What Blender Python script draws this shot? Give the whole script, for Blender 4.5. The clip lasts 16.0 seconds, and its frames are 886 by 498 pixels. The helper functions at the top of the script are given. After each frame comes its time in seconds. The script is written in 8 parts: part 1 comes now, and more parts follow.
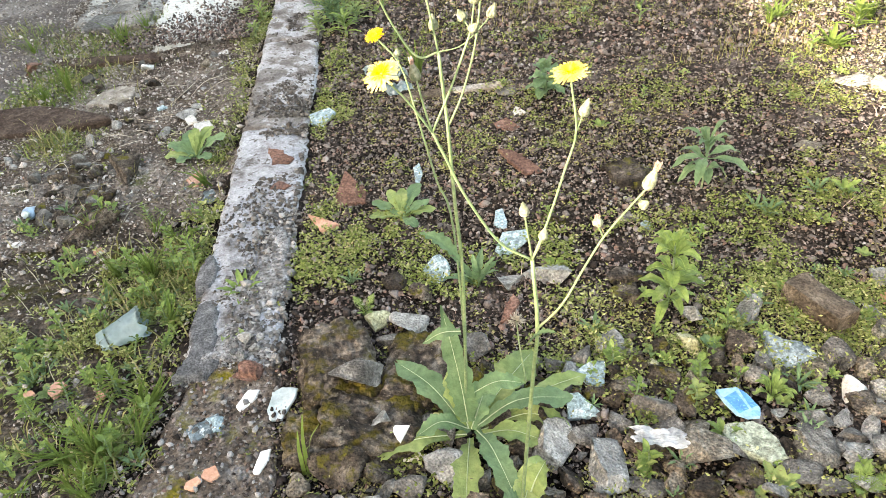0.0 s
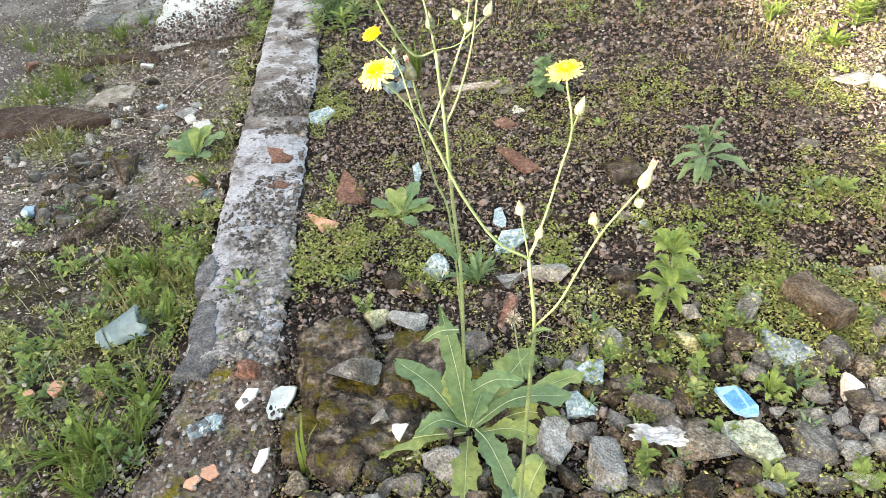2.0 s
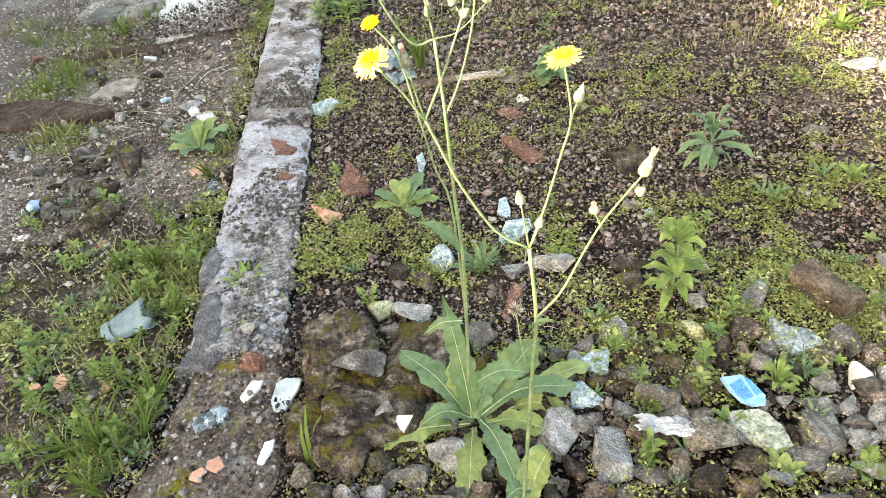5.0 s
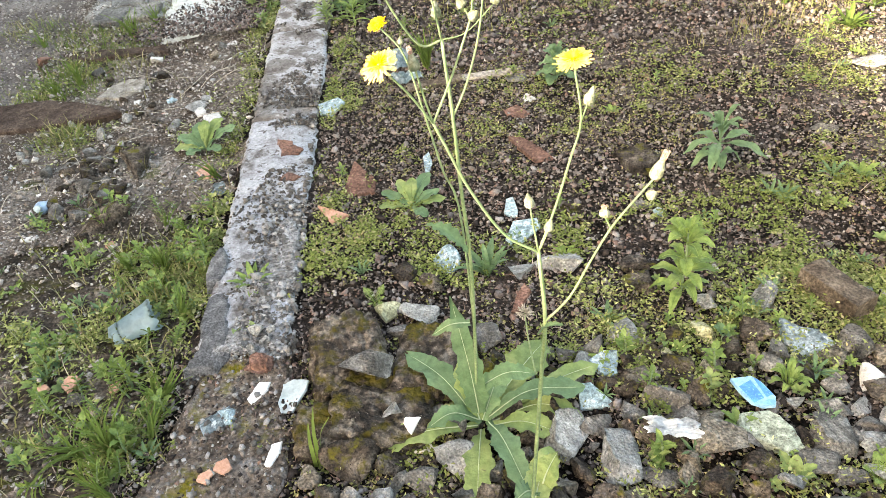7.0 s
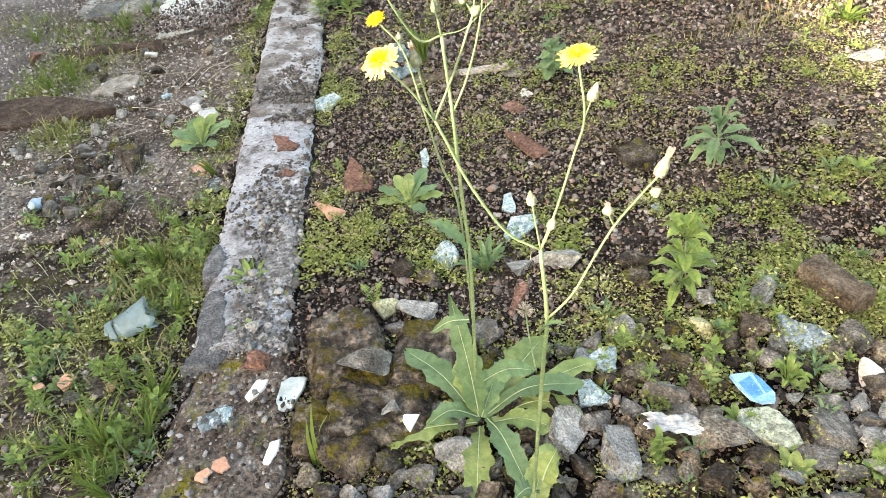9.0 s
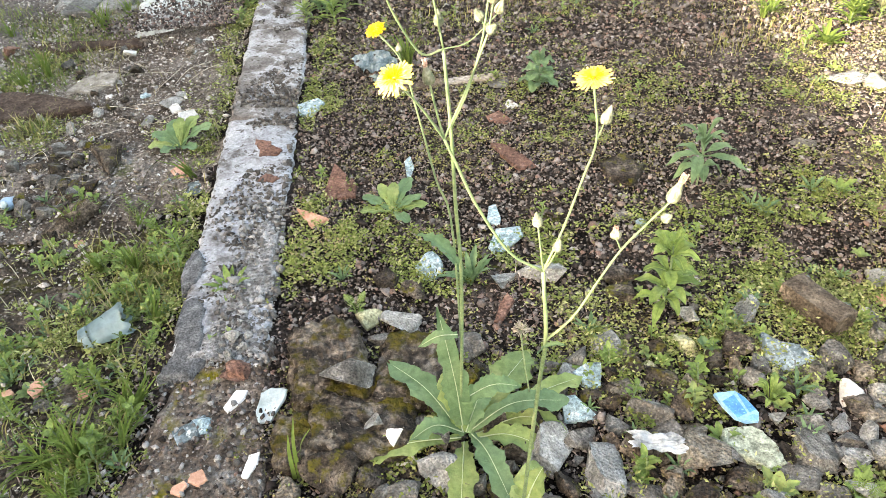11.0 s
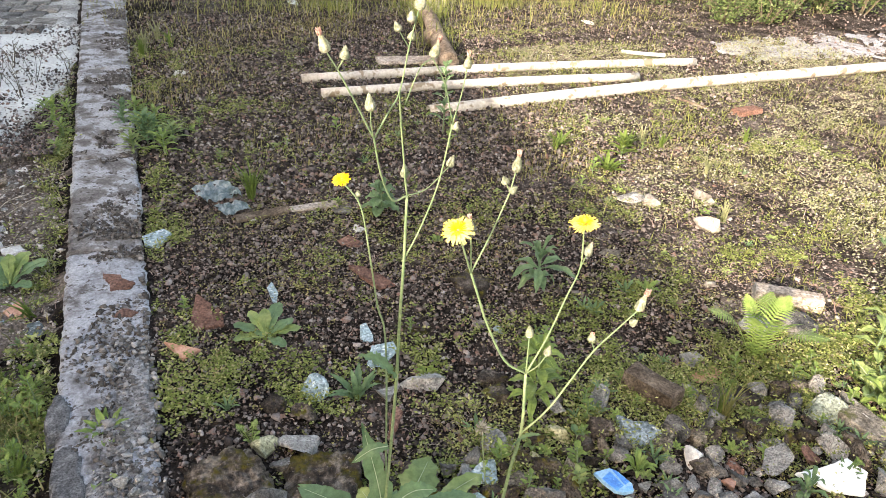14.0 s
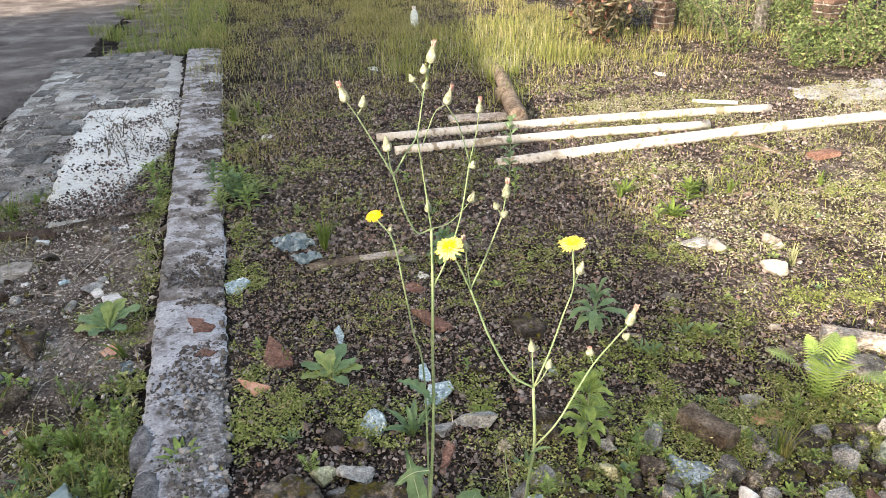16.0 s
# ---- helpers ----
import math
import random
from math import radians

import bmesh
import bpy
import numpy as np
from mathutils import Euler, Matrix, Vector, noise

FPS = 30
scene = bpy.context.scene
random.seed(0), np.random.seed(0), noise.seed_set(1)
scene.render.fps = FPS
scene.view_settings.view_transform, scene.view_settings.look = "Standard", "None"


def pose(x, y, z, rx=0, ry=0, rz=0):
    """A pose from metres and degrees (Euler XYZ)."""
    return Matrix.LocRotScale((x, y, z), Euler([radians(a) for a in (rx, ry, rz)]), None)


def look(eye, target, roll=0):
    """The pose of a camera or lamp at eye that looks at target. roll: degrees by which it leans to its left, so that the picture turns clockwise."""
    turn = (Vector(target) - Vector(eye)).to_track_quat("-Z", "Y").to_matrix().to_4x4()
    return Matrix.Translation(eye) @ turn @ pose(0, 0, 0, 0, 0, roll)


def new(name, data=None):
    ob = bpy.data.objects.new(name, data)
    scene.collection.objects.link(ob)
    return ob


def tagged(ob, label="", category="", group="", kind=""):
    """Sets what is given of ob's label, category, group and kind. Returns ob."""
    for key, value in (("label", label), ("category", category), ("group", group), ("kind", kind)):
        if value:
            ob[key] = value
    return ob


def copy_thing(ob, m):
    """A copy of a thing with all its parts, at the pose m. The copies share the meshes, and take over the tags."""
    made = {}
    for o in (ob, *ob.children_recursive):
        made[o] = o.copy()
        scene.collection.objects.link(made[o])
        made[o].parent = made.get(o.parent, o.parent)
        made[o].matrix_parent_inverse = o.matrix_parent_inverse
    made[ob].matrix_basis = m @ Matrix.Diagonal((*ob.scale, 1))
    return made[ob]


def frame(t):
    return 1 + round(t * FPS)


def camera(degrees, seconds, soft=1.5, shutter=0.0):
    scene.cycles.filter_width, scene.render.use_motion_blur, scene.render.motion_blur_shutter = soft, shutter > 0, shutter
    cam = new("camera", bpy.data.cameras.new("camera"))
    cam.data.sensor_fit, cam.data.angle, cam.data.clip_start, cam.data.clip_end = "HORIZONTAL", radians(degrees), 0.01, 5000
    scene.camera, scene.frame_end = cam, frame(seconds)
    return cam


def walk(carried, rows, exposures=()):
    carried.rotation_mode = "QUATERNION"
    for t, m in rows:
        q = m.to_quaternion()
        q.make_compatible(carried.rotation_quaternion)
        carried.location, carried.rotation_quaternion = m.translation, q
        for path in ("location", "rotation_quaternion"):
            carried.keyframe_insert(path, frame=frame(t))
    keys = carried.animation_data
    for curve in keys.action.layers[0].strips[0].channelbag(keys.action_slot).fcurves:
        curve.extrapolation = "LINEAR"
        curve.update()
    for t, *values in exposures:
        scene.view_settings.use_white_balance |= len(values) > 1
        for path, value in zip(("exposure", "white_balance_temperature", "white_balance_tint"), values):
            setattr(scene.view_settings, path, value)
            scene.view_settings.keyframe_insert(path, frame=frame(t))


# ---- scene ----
cam = camera(64.1, 16.0, soft=0.75)

PATH = [
    (0, (-0.139, -0.981, 1.168), (-0.179, 0.584, -0.077), -6.4),
    (0.5, (-0.131, -0.977, 1.163), (-0.17, 0.577, -0.096), -6.9),
    (1, (-0.129, -0.972, 1.163), (-0.176, 0.577, -0.102), -6.8),
    (1.5, (-0.132, -0.972, 1.166), (-0.173, 0.583, -0.091), -6.6),
    (2, (-0.135, -0.982, 1.168), (-0.177, 0.581, -0.08), -6.5),
    (2.5, (-0.135, -0.985, 1.168), (-0.179, 0.579, -0.077), -6.6),
    (3, (-0.132, -0.982, 1.166), (-0.18, 0.578, -0.084), -6.7),
    (3.5, (-0.13, -0.981, 1.168), (-0.181, 0.581, -0.08), -6.8),
    (4, (-0.128, -0.981, 1.165), (-0.184, 0.575, -0.09), -7.3),
    (6.5, (-0.127, -0.967, 1.162), (-0.202, 0.577, -0.107), -7.7),
    (7, (-0.129, -0.968, 1.163), (-0.212, 0.577, -0.105), -8.1),
    (7.5, (-0.13, -0.97, 1.165), (-0.21, 0.577, -0.101), -8.0),
    (8, (-0.129, -0.966, 1.163), (-0.192, 0.578, -0.107), -7.9),
    (8.5, (-0.129, -0.96, 1.163), (-0.197, 0.581, -0.109), -8.0),
    (8.7, (-0.13, -0.96, 1.162), (-0.2, 0.577, -0.116), -8.1),
    (10.8, (-0.172, -0.955, 1.16), (-0.25, 0.575, -0.125), -5.4),
    (11, (-0.161, -0.939, 1.164), (-0.157, 0.603, -0.11), -4.9),
    (11.5, (-0.194, -0.909, 1.187), (0.015, 0.654, -0.044), -2.6),
    (12, (-0.298, -0.881, 1.201), (0.134, 0.647, -0.014), 0.7),
    (12.5, (-0.344, -0.903, 1.218), (0.193, 0.64, 0.064), 2.5),
    (13, (-0.354, -0.928, 1.23), (0.258, 0.614, 0.113), 2.0),
    (13.5, (-0.38, -0.954, 1.24), (0.286, 0.592, 0.161), 2.3),
    (14, (-0.405, -1.001, 1.255), (0.218, 0.607, 0.241), 3.4),
    (14.5, (-0.388, -1.066, 1.261), (0.111, 0.602, 0.276), 1.6),
    (15, (-0.372, -1.11, 1.267), (0.058, 0.602, 0.326), 1.1),
    (15.5, (-0.344, -1.134, 1.268), (0.101, 0.606, 0.388), 0.7),
    (16, (-0.344, -1.125, 1.265), (0.062, 0.626, 0.39), -1.1),
]
LIGHTING = [(0.0, 3.08, 9200, 11), (8.7, 3.08, 9200, 11), (11.0, 3.10, 9100, 11), (11.5, 3.02, 9050, 12), (12.0, 2.87, 9000, 13), (12.5, 2.64, 8800, 14), (13.0, 2.55, 8600, 14), (14.0, 2.39, 8400, 15), (16.0, 2.39, 8300, 15)]
walk(cam, [(t, look(eye, aim, roll)) for t, eye, aim, roll in PATH], LIGHTING)

# world, sun, exposure
SUN_AZ, SUN_EL = 40.0, 21.5
world = bpy.data.worlds.new("sky")
scene.world = world
world.use_nodes = True
sky = world.node_tree.nodes.new("ShaderNodeTexSky")
sky.sky_type, sky.sun_disc = "NISHITA", False
sky.sun_elevation, sky.sun_rotation = radians(SUN_EL), radians(180 + 90 - SUN_AZ)
sky.air_density, sky.dust_density, sky.ozone_density = 1.0, 2.5, 1.0
world.node_tree.links.new(sky.outputs[0], world.node_tree.nodes["Background"].inputs[0])
world.node_tree.nodes["Background"].inputs[1].default_value = 0.15
sun = new("sun", bpy.data.lights.new("sun", "SUN"))
sun.data.energy, sun.data.angle, sun.data.color = 2.7, radians(0.6), (1.0, 0.985, 0.985)
SUN_FROM = Vector((-math.cos(radians(SUN_AZ)) * math.cos(radians(SUN_EL)), -math.sin(radians(SUN_AZ)) * math.cos(radians(SUN_EL)), math.sin(radians(SUN_EL))))
sun.matrix_world = look(SUN_FROM * 20, (0, 0, 0))


# materials
def ramp(nt, stops):
    n = nt.nodes.new("ShaderNodeValToRGB")
    e = n.color_ramp.elements
    while len(e) > 2:
        e.remove(e[-1])
    while len(e) < len(stops):
        e.new(0.5)
    for k, (p, c) in enumerate(stops):
        e[k].position, e[k].color = p, (*c, 1)
    return n


def surface(name, stops, scale=6.0, rough=0.9, bump=0.4, bscale=60.0, vary="object", amount=0.35, speck=None, moss=None, through_light=0.0, cells=0.0, spec=0.1, sprd=(0.3, 0.7), grain=(0.45, 1.45)):
    """A procedural surface: colour by a coarse noise, grain by a fine one, relief, and optional specks, moss and translucency."""
    m = bpy.data.materials.new(name)
    m.use_nodes = True
    nt = m.node_tree
    L = nt.links.new
    bsdf = nt.nodes["Principled BSDF"]
    out = nt.nodes["Material Output"]
    co = nt.nodes.new("ShaderNodeTexCoord")
    info = nt.nodes.new("ShaderNodeObjectInfo")
    add = nt.nodes.new("ShaderNodeVectorMath")
    mul = nt.nodes.new("ShaderNodeMath")
    mul.operation = "MULTIPLY"
    mul.inputs[1].default_value = 37.0
    L(info.outputs["Random"], mul.inputs[0])
    L(co.outputs["Object"], add.inputs[0])
    L(mul.outputs[0], add.inputs[1])
    vec = add.outputs[0]

    def noise_tex(sc, detail=6.0, dist=0.0):
        n = nt.nodes.new("ShaderNodeTexNoise")
        n.inputs["Scale"].default_value, n.inputs["Detail"].default_value, n.inputs["Roughness"].default_value, n.inputs["Distortion"].default_value = sc, detail, 0.65, dist
        L(vec, n.inputs["Vector"])
        return n.outputs["Fac"]

    def spread(src, lo, hi, a=0.0, b=1.0):
        n = nt.nodes.new("ShaderNodeMapRange")
        n.inputs[1].default_value, n.inputs[2].default_value, n.inputs[3].default_value, n.inputs[4].default_value = lo, hi, a, b
        L(src, n.inputs[0])
        return n.outputs[0]

    def mix(kind, fac, a, b):
        n = nt.nodes.new("ShaderNodeMix")
        n.data_type, n.blend_type = "RGBA", kind
        for sock, v in ((n.inputs[0], fac), (n.inputs[6], a), (n.inputs[7], b)):
            if isinstance(v, (int, float)):
                sock.default_value = v
            elif isinstance(v, tuple):
                sock.default_value = (*v, 1)
            else:
                L(v, sock)
        return n.outputs[2]

    r = ramp(nt, stops)
    coarse = noise_tex(scale, 5.0, 0.3)
    if vary == "island":
        geo = nt.nodes.new("ShaderNodeNewGeometry")
        isl = geo.outputs["Random Per Island"]
        blend = nt.nodes.new("ShaderNodeMath")
        blend.operation = "MULTIPLY_ADD"
        L(isl, blend.inputs[0])
        blend.inputs[1].default_value = 0.8
        L(spread(coarse, 0.25, 0.75, 0.0, 0.2), blend.inputs[2])
        L(blend.outputs[0], r.inputs[0])
        vsrc = isl
    else:
        L(spread(coarse, *sprd), r.inputs[0])
        vsrc = info.outputs["Random"]
    col = r.outputs[0]
    fine = noise_tex(bscale, 4.0)
    grey = nt.nodes.new("ShaderNodeCombineColor")
    g = spread(fine, 0.34, 0.66, *grain)
    for k in range(3):
        L(g, grey.inputs[k])
    col = mix("MULTIPLY", 1.0, col, grey.outputs[0])
    if vary == "object":
        tint = nt.nodes.new("ShaderNodeCombineColor")
        for k, a in enumerate((1.0, 0.9, 0.8)):
            L(spread(vsrc, 0, 1, 1 - amount * a, 1 + amount * a), tint.inputs[k])
        col = mix("MULTIPLY", 1.0, col, tint.outputs[0])
    if speck:
        sc, lo, colour = speck
        col = mix("MIX", spread(noise_tex(sc, 2.0), lo, lo + 0.06), col, colour)
    if moss:
        sc, lo, colour = moss
        geo2 = nt.nodes.new("ShaderNodeNewGeometry")
        sep = nt.nodes.new("ShaderNodeSeparateXYZ")
        L(geo2.outputs["Normal"], sep.inputs[0])
        up = spread(sep.outputs[2], 0.1, 0.8)
        mm = nt.nodes.new("ShaderNodeMath")
        mm.operation = "MULTIPLY"
        L(up, mm.inputs[0])
        L(spread(noise_tex(sc, 7.0), lo, lo + 0.1), mm.inputs[1])
        col = mix("MIX", mm.outputs[0], col, mix("MIX", fine, colour, tuple(c * 0.4 for c in colour)))
    L(col, bsdf.inputs["Base Color"])
    bsdf.inputs["Roughness"].default_value = rough
    bsdf.inputs["Specular IOR Level"].default_value = spec
    height = fine
    if cells:
        v = nt.nodes.new("ShaderNodeTexVoronoi")
        v.inputs["Scale"].default_value = cells
        L(vec, v.inputs["Vector"])
        hm = nt.nodes.new("ShaderNodeMath")
        hm.operation = "SUBTRACT"
        L(fine, hm.inputs[0])
        L(v.outputs["Distance"], hm.inputs[1])
        height = hm.outputs[0]
    if bump:
        b = nt.nodes.new("ShaderNodeBump")
        b.inputs["Strength"].default_value, b.inputs["Distance"].default_value = bump, 1.3 / bscale
        L(height, b.inputs["Height"])
        L(b.outputs[0], bsdf.inputs["Normal"])
    if through_light:
        tr = nt.nodes.new("ShaderNodeBsdfTranslucent")
        L(col, tr.inputs[0])
        ms = nt.nodes.new("ShaderNodeMixShader")
        ms.inputs[0].default_value = through_light
        L(bsdf.outputs[0], ms.inputs[1])
        L(tr.outputs[0], ms.inputs[2])
        L(ms.outputs[0], out.inputs[0])
    return m


SOIL = surface("soil", [(0.0, (0.005, 0.004, 0.0034)), (0.45, (0.015, 0.0118, 0.01)), (0.75, (0.04, 0.032, 0.028)), (1.0, (0.11, 0.092, 0.08))], 5.0, 0.95, 1.0, 110.0, "", speck=(130.0, 0.62, (0.1, 0.086, 0.077)), moss=(9.0, 0.62, (0.12, 0.12, 0.03)), cells=75.0, spec=0.02)
DUST = surface("dusty_soil", [(0.0, (0.045, 0.035, 0.028)), (0.5, (0.13, 0.105, 0.087)), (1.0, (0.29, 0.25, 0.217))], 5.0, 0.95, 1.0, 120.0, "", speck=(70.0, 0.62, (0.44, 0.41, 0.37)), moss=(5.0, 0.62, (0.1, 0.12, 0.035)), cells=90.0, spec=0.02)
TARMAC = surface("worn_tarmac", [(0.0, (0.055, 0.045, 0.039)), (0.5, (0.12, 0.102, 0.091)), (1.0, (0.25, 0.222, 0.203))], 2.2, 0.9, 0.8, 90.0, "", speck=(85.0, 0.66, (0.36, 0.35, 0.33)), cells=60.0)
GRAVEL = surface("cinder_gravel", [(0.0, (0.012, 0.0098, 0.0088)), (0.25, (0.04, 0.0325, 0.0295)), (0.5, (0.105, 0.087, 0.079)), (0.7, (0.205, 0.182, 0.17)), (0.78, (0.175, 0.106, 0.083)), (0.9, (0.29, 0.274, 0.262)), (1.0, (0.46, 0.445, 0.428))], 30.0, 0.92, 0.25, 260.0, "island", spec=0.05, grain=(0.7, 1.25))
GRIT = surface("pale_grit", [(0.0, (0.052, 0.042, 0.035)), (0.35, (0.165, 0.138, 0.118)), (0.65, (0.31, 0.275, 0.245)), (0.88, (0.48, 0.445, 0.41)), (1.0, (0.7, 0.675, 0.64))], 30.0, 0.92, 0.4, 320.0, "island")
CONCRETE = surface("weathered_concrete", [(0.0, (0.1, 0.09, 0.085)), (0.32, (0.21, 0.207, 0.209)), (0.6, (0.3, 0.308, 0.323)), (1.0, (0.37, 0.381, 0.402))], 12.0, 0.92, 0.8, 120.0, "", speck=(48.0, 0.6, (0.1, 0.09, 0.083)), sprd=(0.3, 0.58), grain=(0.66, 1.22))
KERB_GRIT = surface("dark_kerb_grit", [(0.0, (0.03, 0.026, 0.023)), (0.45, (0.082, 0.073, 0.066)), (0.8, (0.16, 0.148, 0.137)), (1.0, (0.34, 0.33, 0.315))], 30.0, 0.92, 0.3, 260.0, "island", spec=0.05, grain=(0.7, 1.25))
CRUMBLE = surface("crumbling_concrete", [(0.0, (0.085, 0.076, 0.07)), (0.4, (0.195, 0.187, 0.181)), (0.7, (0.29, 0.287, 0.286)), (1.0, (0.4, 0.405, 0.412))], 30.0, 0.95, 1.0, 120.0, "", speck=(110.0, 0.6, (0.07, 0.06, 0.055)), cells=75.0)
STAINED = surface("stained_concrete", [(0.0, (0.085, 0.073, 0.064)), (0.34, (0.185, 0.172, 0.162)), (0.46, (0.23, 0.222, 0.215)), (0.56, (0.34, 0.345, 0.352)), (1.0, (0.41, 0.42, 0.435))], 9.0, 0.92, 0.8, 120.0, "", speck=(48.0, 0.6, (0.08, 0.07, 0.063)), sprd=(0.32, 0.68), grain=(0.66, 1.22))
FOOTING = surface("mossy_footing", [(0.0, (0.05, 0.038, 0.029)), (0.45, (0.125, 0.099, 0.08)), (0.75, (0.18, 0.158, 0.138)), (1.0, (0.3, 0.285, 0.275))], 18.0, 0.95, 1.0, 110.0, "", speck=(90.0, 0.63, (0.3, 0.28, 0.25)), moss=(9.0, 0.52, (0.17, 0.15, 0.018)), cells=60.0)
WHITEWASH = surface("whitewashed_cement", [(0.0, (0.3, 0.295, 0.27)), (0.35, (0.48, 0.49, 0.46)), (1.0, (0.58, 0.6, 0.57))], 2.5, 0.85, 0.5, 60.0, "", speck=(26.0, 0.64, (0.16, 0.15, 0.135)), sprd=(0.25, 0.6), grain=(0.78, 1.15))
PAVER = surface("grey_paver", [(0.0, (0.07, 0.065, 0.058)), (0.5, (0.155, 0.148, 0.136)), (1.0, (0.29, 0.28, 0.262))], 8.0, 0.9, 0.7, 90.0, "object", 0.3, moss=(7.0, 0.6, (0.09, 0.09, 0.03)))
GREY_STONE = surface("grey_rubble", [(0.0, (0.045, 0.042, 0.038)), (0.5, (0.135, 0.127, 0.115)), (1.0, (0.32, 0.305, 0.283))], 26.0, 0.93, 1.0, 240.0, "object", 0.22, speck=(200.0, 0.66, (0.07, 0.065, 0.06)), grain=(0.58, 1.32), cells=150.0)
PALE_STONE = surface("pale_concrete_rubble", [(0.0, (0.13, 0.126, 0.118)), (0.5, (0.27, 0.268, 0.255)), (1.0, (0.45, 0.448, 0.43))], 28.0, 0.92, 1.0, 220.0, "object", 0.18, speck=(170.0, 0.65, (0.12, 0.118, 0.115)), grain=(0.6, 1.3), cells=150.0)
DARK_STONE = surface("dark_lava_stone", [(0.0, (0.016, 0.013, 0.011)), (0.5, (0.066, 0.053, 0.043)), (1.0, (0.2, 0.17, 0.142))], 22.0, 0.95, 1.0, 190.0, "object", 0.35, moss=(24.0, 0.53, (0.14, 0.125, 0.022)), speck=(160.0, 0.63, (0.015, 0.012, 0.01)), cells=130.0)
CHALK = surface("chalky_stone", [(0.0, (0.15, 0.13, 0.105)), (0.5, (0.3, 0.27, 0.23)), (1.0, (0.46, 0.43, 0.385))], 24.0, 0.92, 0.8, 140.0, "object", 0.12, grain=(0.7, 1.2))
YELLOW_STONE = surface("yellowish_mortar", [(0.0, (0.3, 0.28, 0.15)), (0.5, (0.5, 0.48, 0.3)), (1.0, (0.62, 0.6, 0.42))], 20.0, 0.92, 0.9, 150.0, "object", 0.15)
TAN_STONE = surface("tan_rubble", [(0.0, (0.09, 0.074, 0.057)), (0.5, (0.19, 0.16, 0.126)), (1.0, (0.38, 0.34, 0.28))], 16.0, 0.93, 1.0, 150.0, "object", 0.2, cells=150.0)
GREEN_STONE = surface("lichen_green_slab", [(0.0, (0.16, 0.18, 0.14)), (0.5, (0.31, 0.35, 0.28)), (1.0, (0.46, 0.5, 0.41))], 16.0, 0.92, 0.9, 130.0, "object", 0.1, speck=(90.0, 0.64, (0.15, 0.14, 0.1)))
TERRACOTTA = surface("broken_terracotta", [(0.0, (0.34, 0.18, 0.12)), (0.5, (0.44, 0.25, 0.18)), (1.0, (0.53, 0.34, 0.26))], 25.0, 0.85, 0.4, 160.0, "object", 0.18, grain=(0.8, 1.12))
OLD_BRICK = surface("dull_brick", [(0.0, (0.09, 0.05, 0.038)), (0.5, (0.165, 0.09, 0.068)), (1.0, (0.27, 0.165, 0.13))], 20.0, 0.92, 0.8, 140.0, "object", 0.25)
CERAMIC = surface("clean_white_ceramic", [(0.0, (0.5, 0.5, 0.48)), (0.4, (0.68, 0.68, 0.66)), (1.0, (0.76, 0.76, 0.75))], 14.0, 0.35, 0.15, 60.0, "object", 0.04, sprd=(0.2, 0.5), grain=(0.9, 1.06), spec=0.4)
WHITE_CHIP = surface("white_plaster", [(0.0, (0.26, 0.245, 0.215)), (0.5, (0.44, 0.43, 0.4)), (1.0, (0.58, 0.575, 0.55))], 40.0, 0.6, 0.4, 120.0, "object", 0.12, sprd=(0.25, 0.6), grain=(0.7, 1.18), spec=0.3)
BLUE_CHIP = surface("pale_blue_glaze", [(0.0, (0.1, 0.15, 0.165)), (0.5, (0.24, 0.34, 0.37)), (1.0, (0.48, 0.56, 0.58))], 55.0, 0.4, 0.6, 150.0, "object", 0.15, speck=(90.0, 0.63, (0.62, 0.68, 0.68)), spec=0.3)
SLATE = surface("blue_grey_slate", [(0.0, (0.06, 0.085, 0.095)), (0.5, (0.15, 0.195, 0.21)), (1.0, (0.36, 0.43, 0.45))], 22.0, 0.6, 0.9, 110.0, "object", 0.1, speck=(60.0, 0.62, (0.46, 0.51, 0.52)), spec=0.3, sprd=(0.35, 0.7))
GLAZE_BLUE = surface("bright_blue_glaze", [(0.0, (0.03, 0.17, 0.5)), (1.0, (0.07, 0.29, 0.66))], 40.0, 0.35, 0.2, 200.0, "", speck=(300.0, 0.63, (0.2, 0.45, 0.75)), grain=(0.75, 1.15), spec=0.3)
GLAZE_MID = surface("mid_blue_glaze", [(0.0, (0.1, 0.3, 0.58)), (1.0, (0.2, 0.42, 0.68))], 40.0, 0.35, 0.2, 200.0, "", grain=(0.75, 1.15), spec=0.3)
GLAZE_SKY = surface("sky_blue_glaze", [(0.0, (0.15, 0.34, 0.54)), (1.0, (0.3, 0.5, 0.64))], 40.0, 0.35, 0.2, 200.0, "", grain=(0.75, 1.15), spec=0.3)
PLASTIC = surface("cloudy_plastic", [(0.0, (0.42, 0.52, 0.53)), (1.0, (0.64, 0.72, 0.73))], 12.0, 0.3, 0.3, 40.0, "object", 0.1, through_light=0.3, spec=0.5, grain=(0.75, 1.15))
CUP_PLASTIC = surface("milky_cup_plastic", [(0.0, (0.4, 0.52, 0.54)), (1.0, (0.56, 0.68, 0.7))], 12.0, 0.25, 0.2, 40.0, "object", 0.05, through_light=0.5, spec=0.5, grain=(0.88, 1.08))
BLUE_PLASTIC = surface("greyed_blue_plastic", [(0.0, (0.14, 0.23, 0.34)), (1.0, (0.28, 0.4, 0.52))], 12.0, 0.35, 0.2, 40.0, "object", 0.1, spec=0.5, grain=(0.75, 1.15))
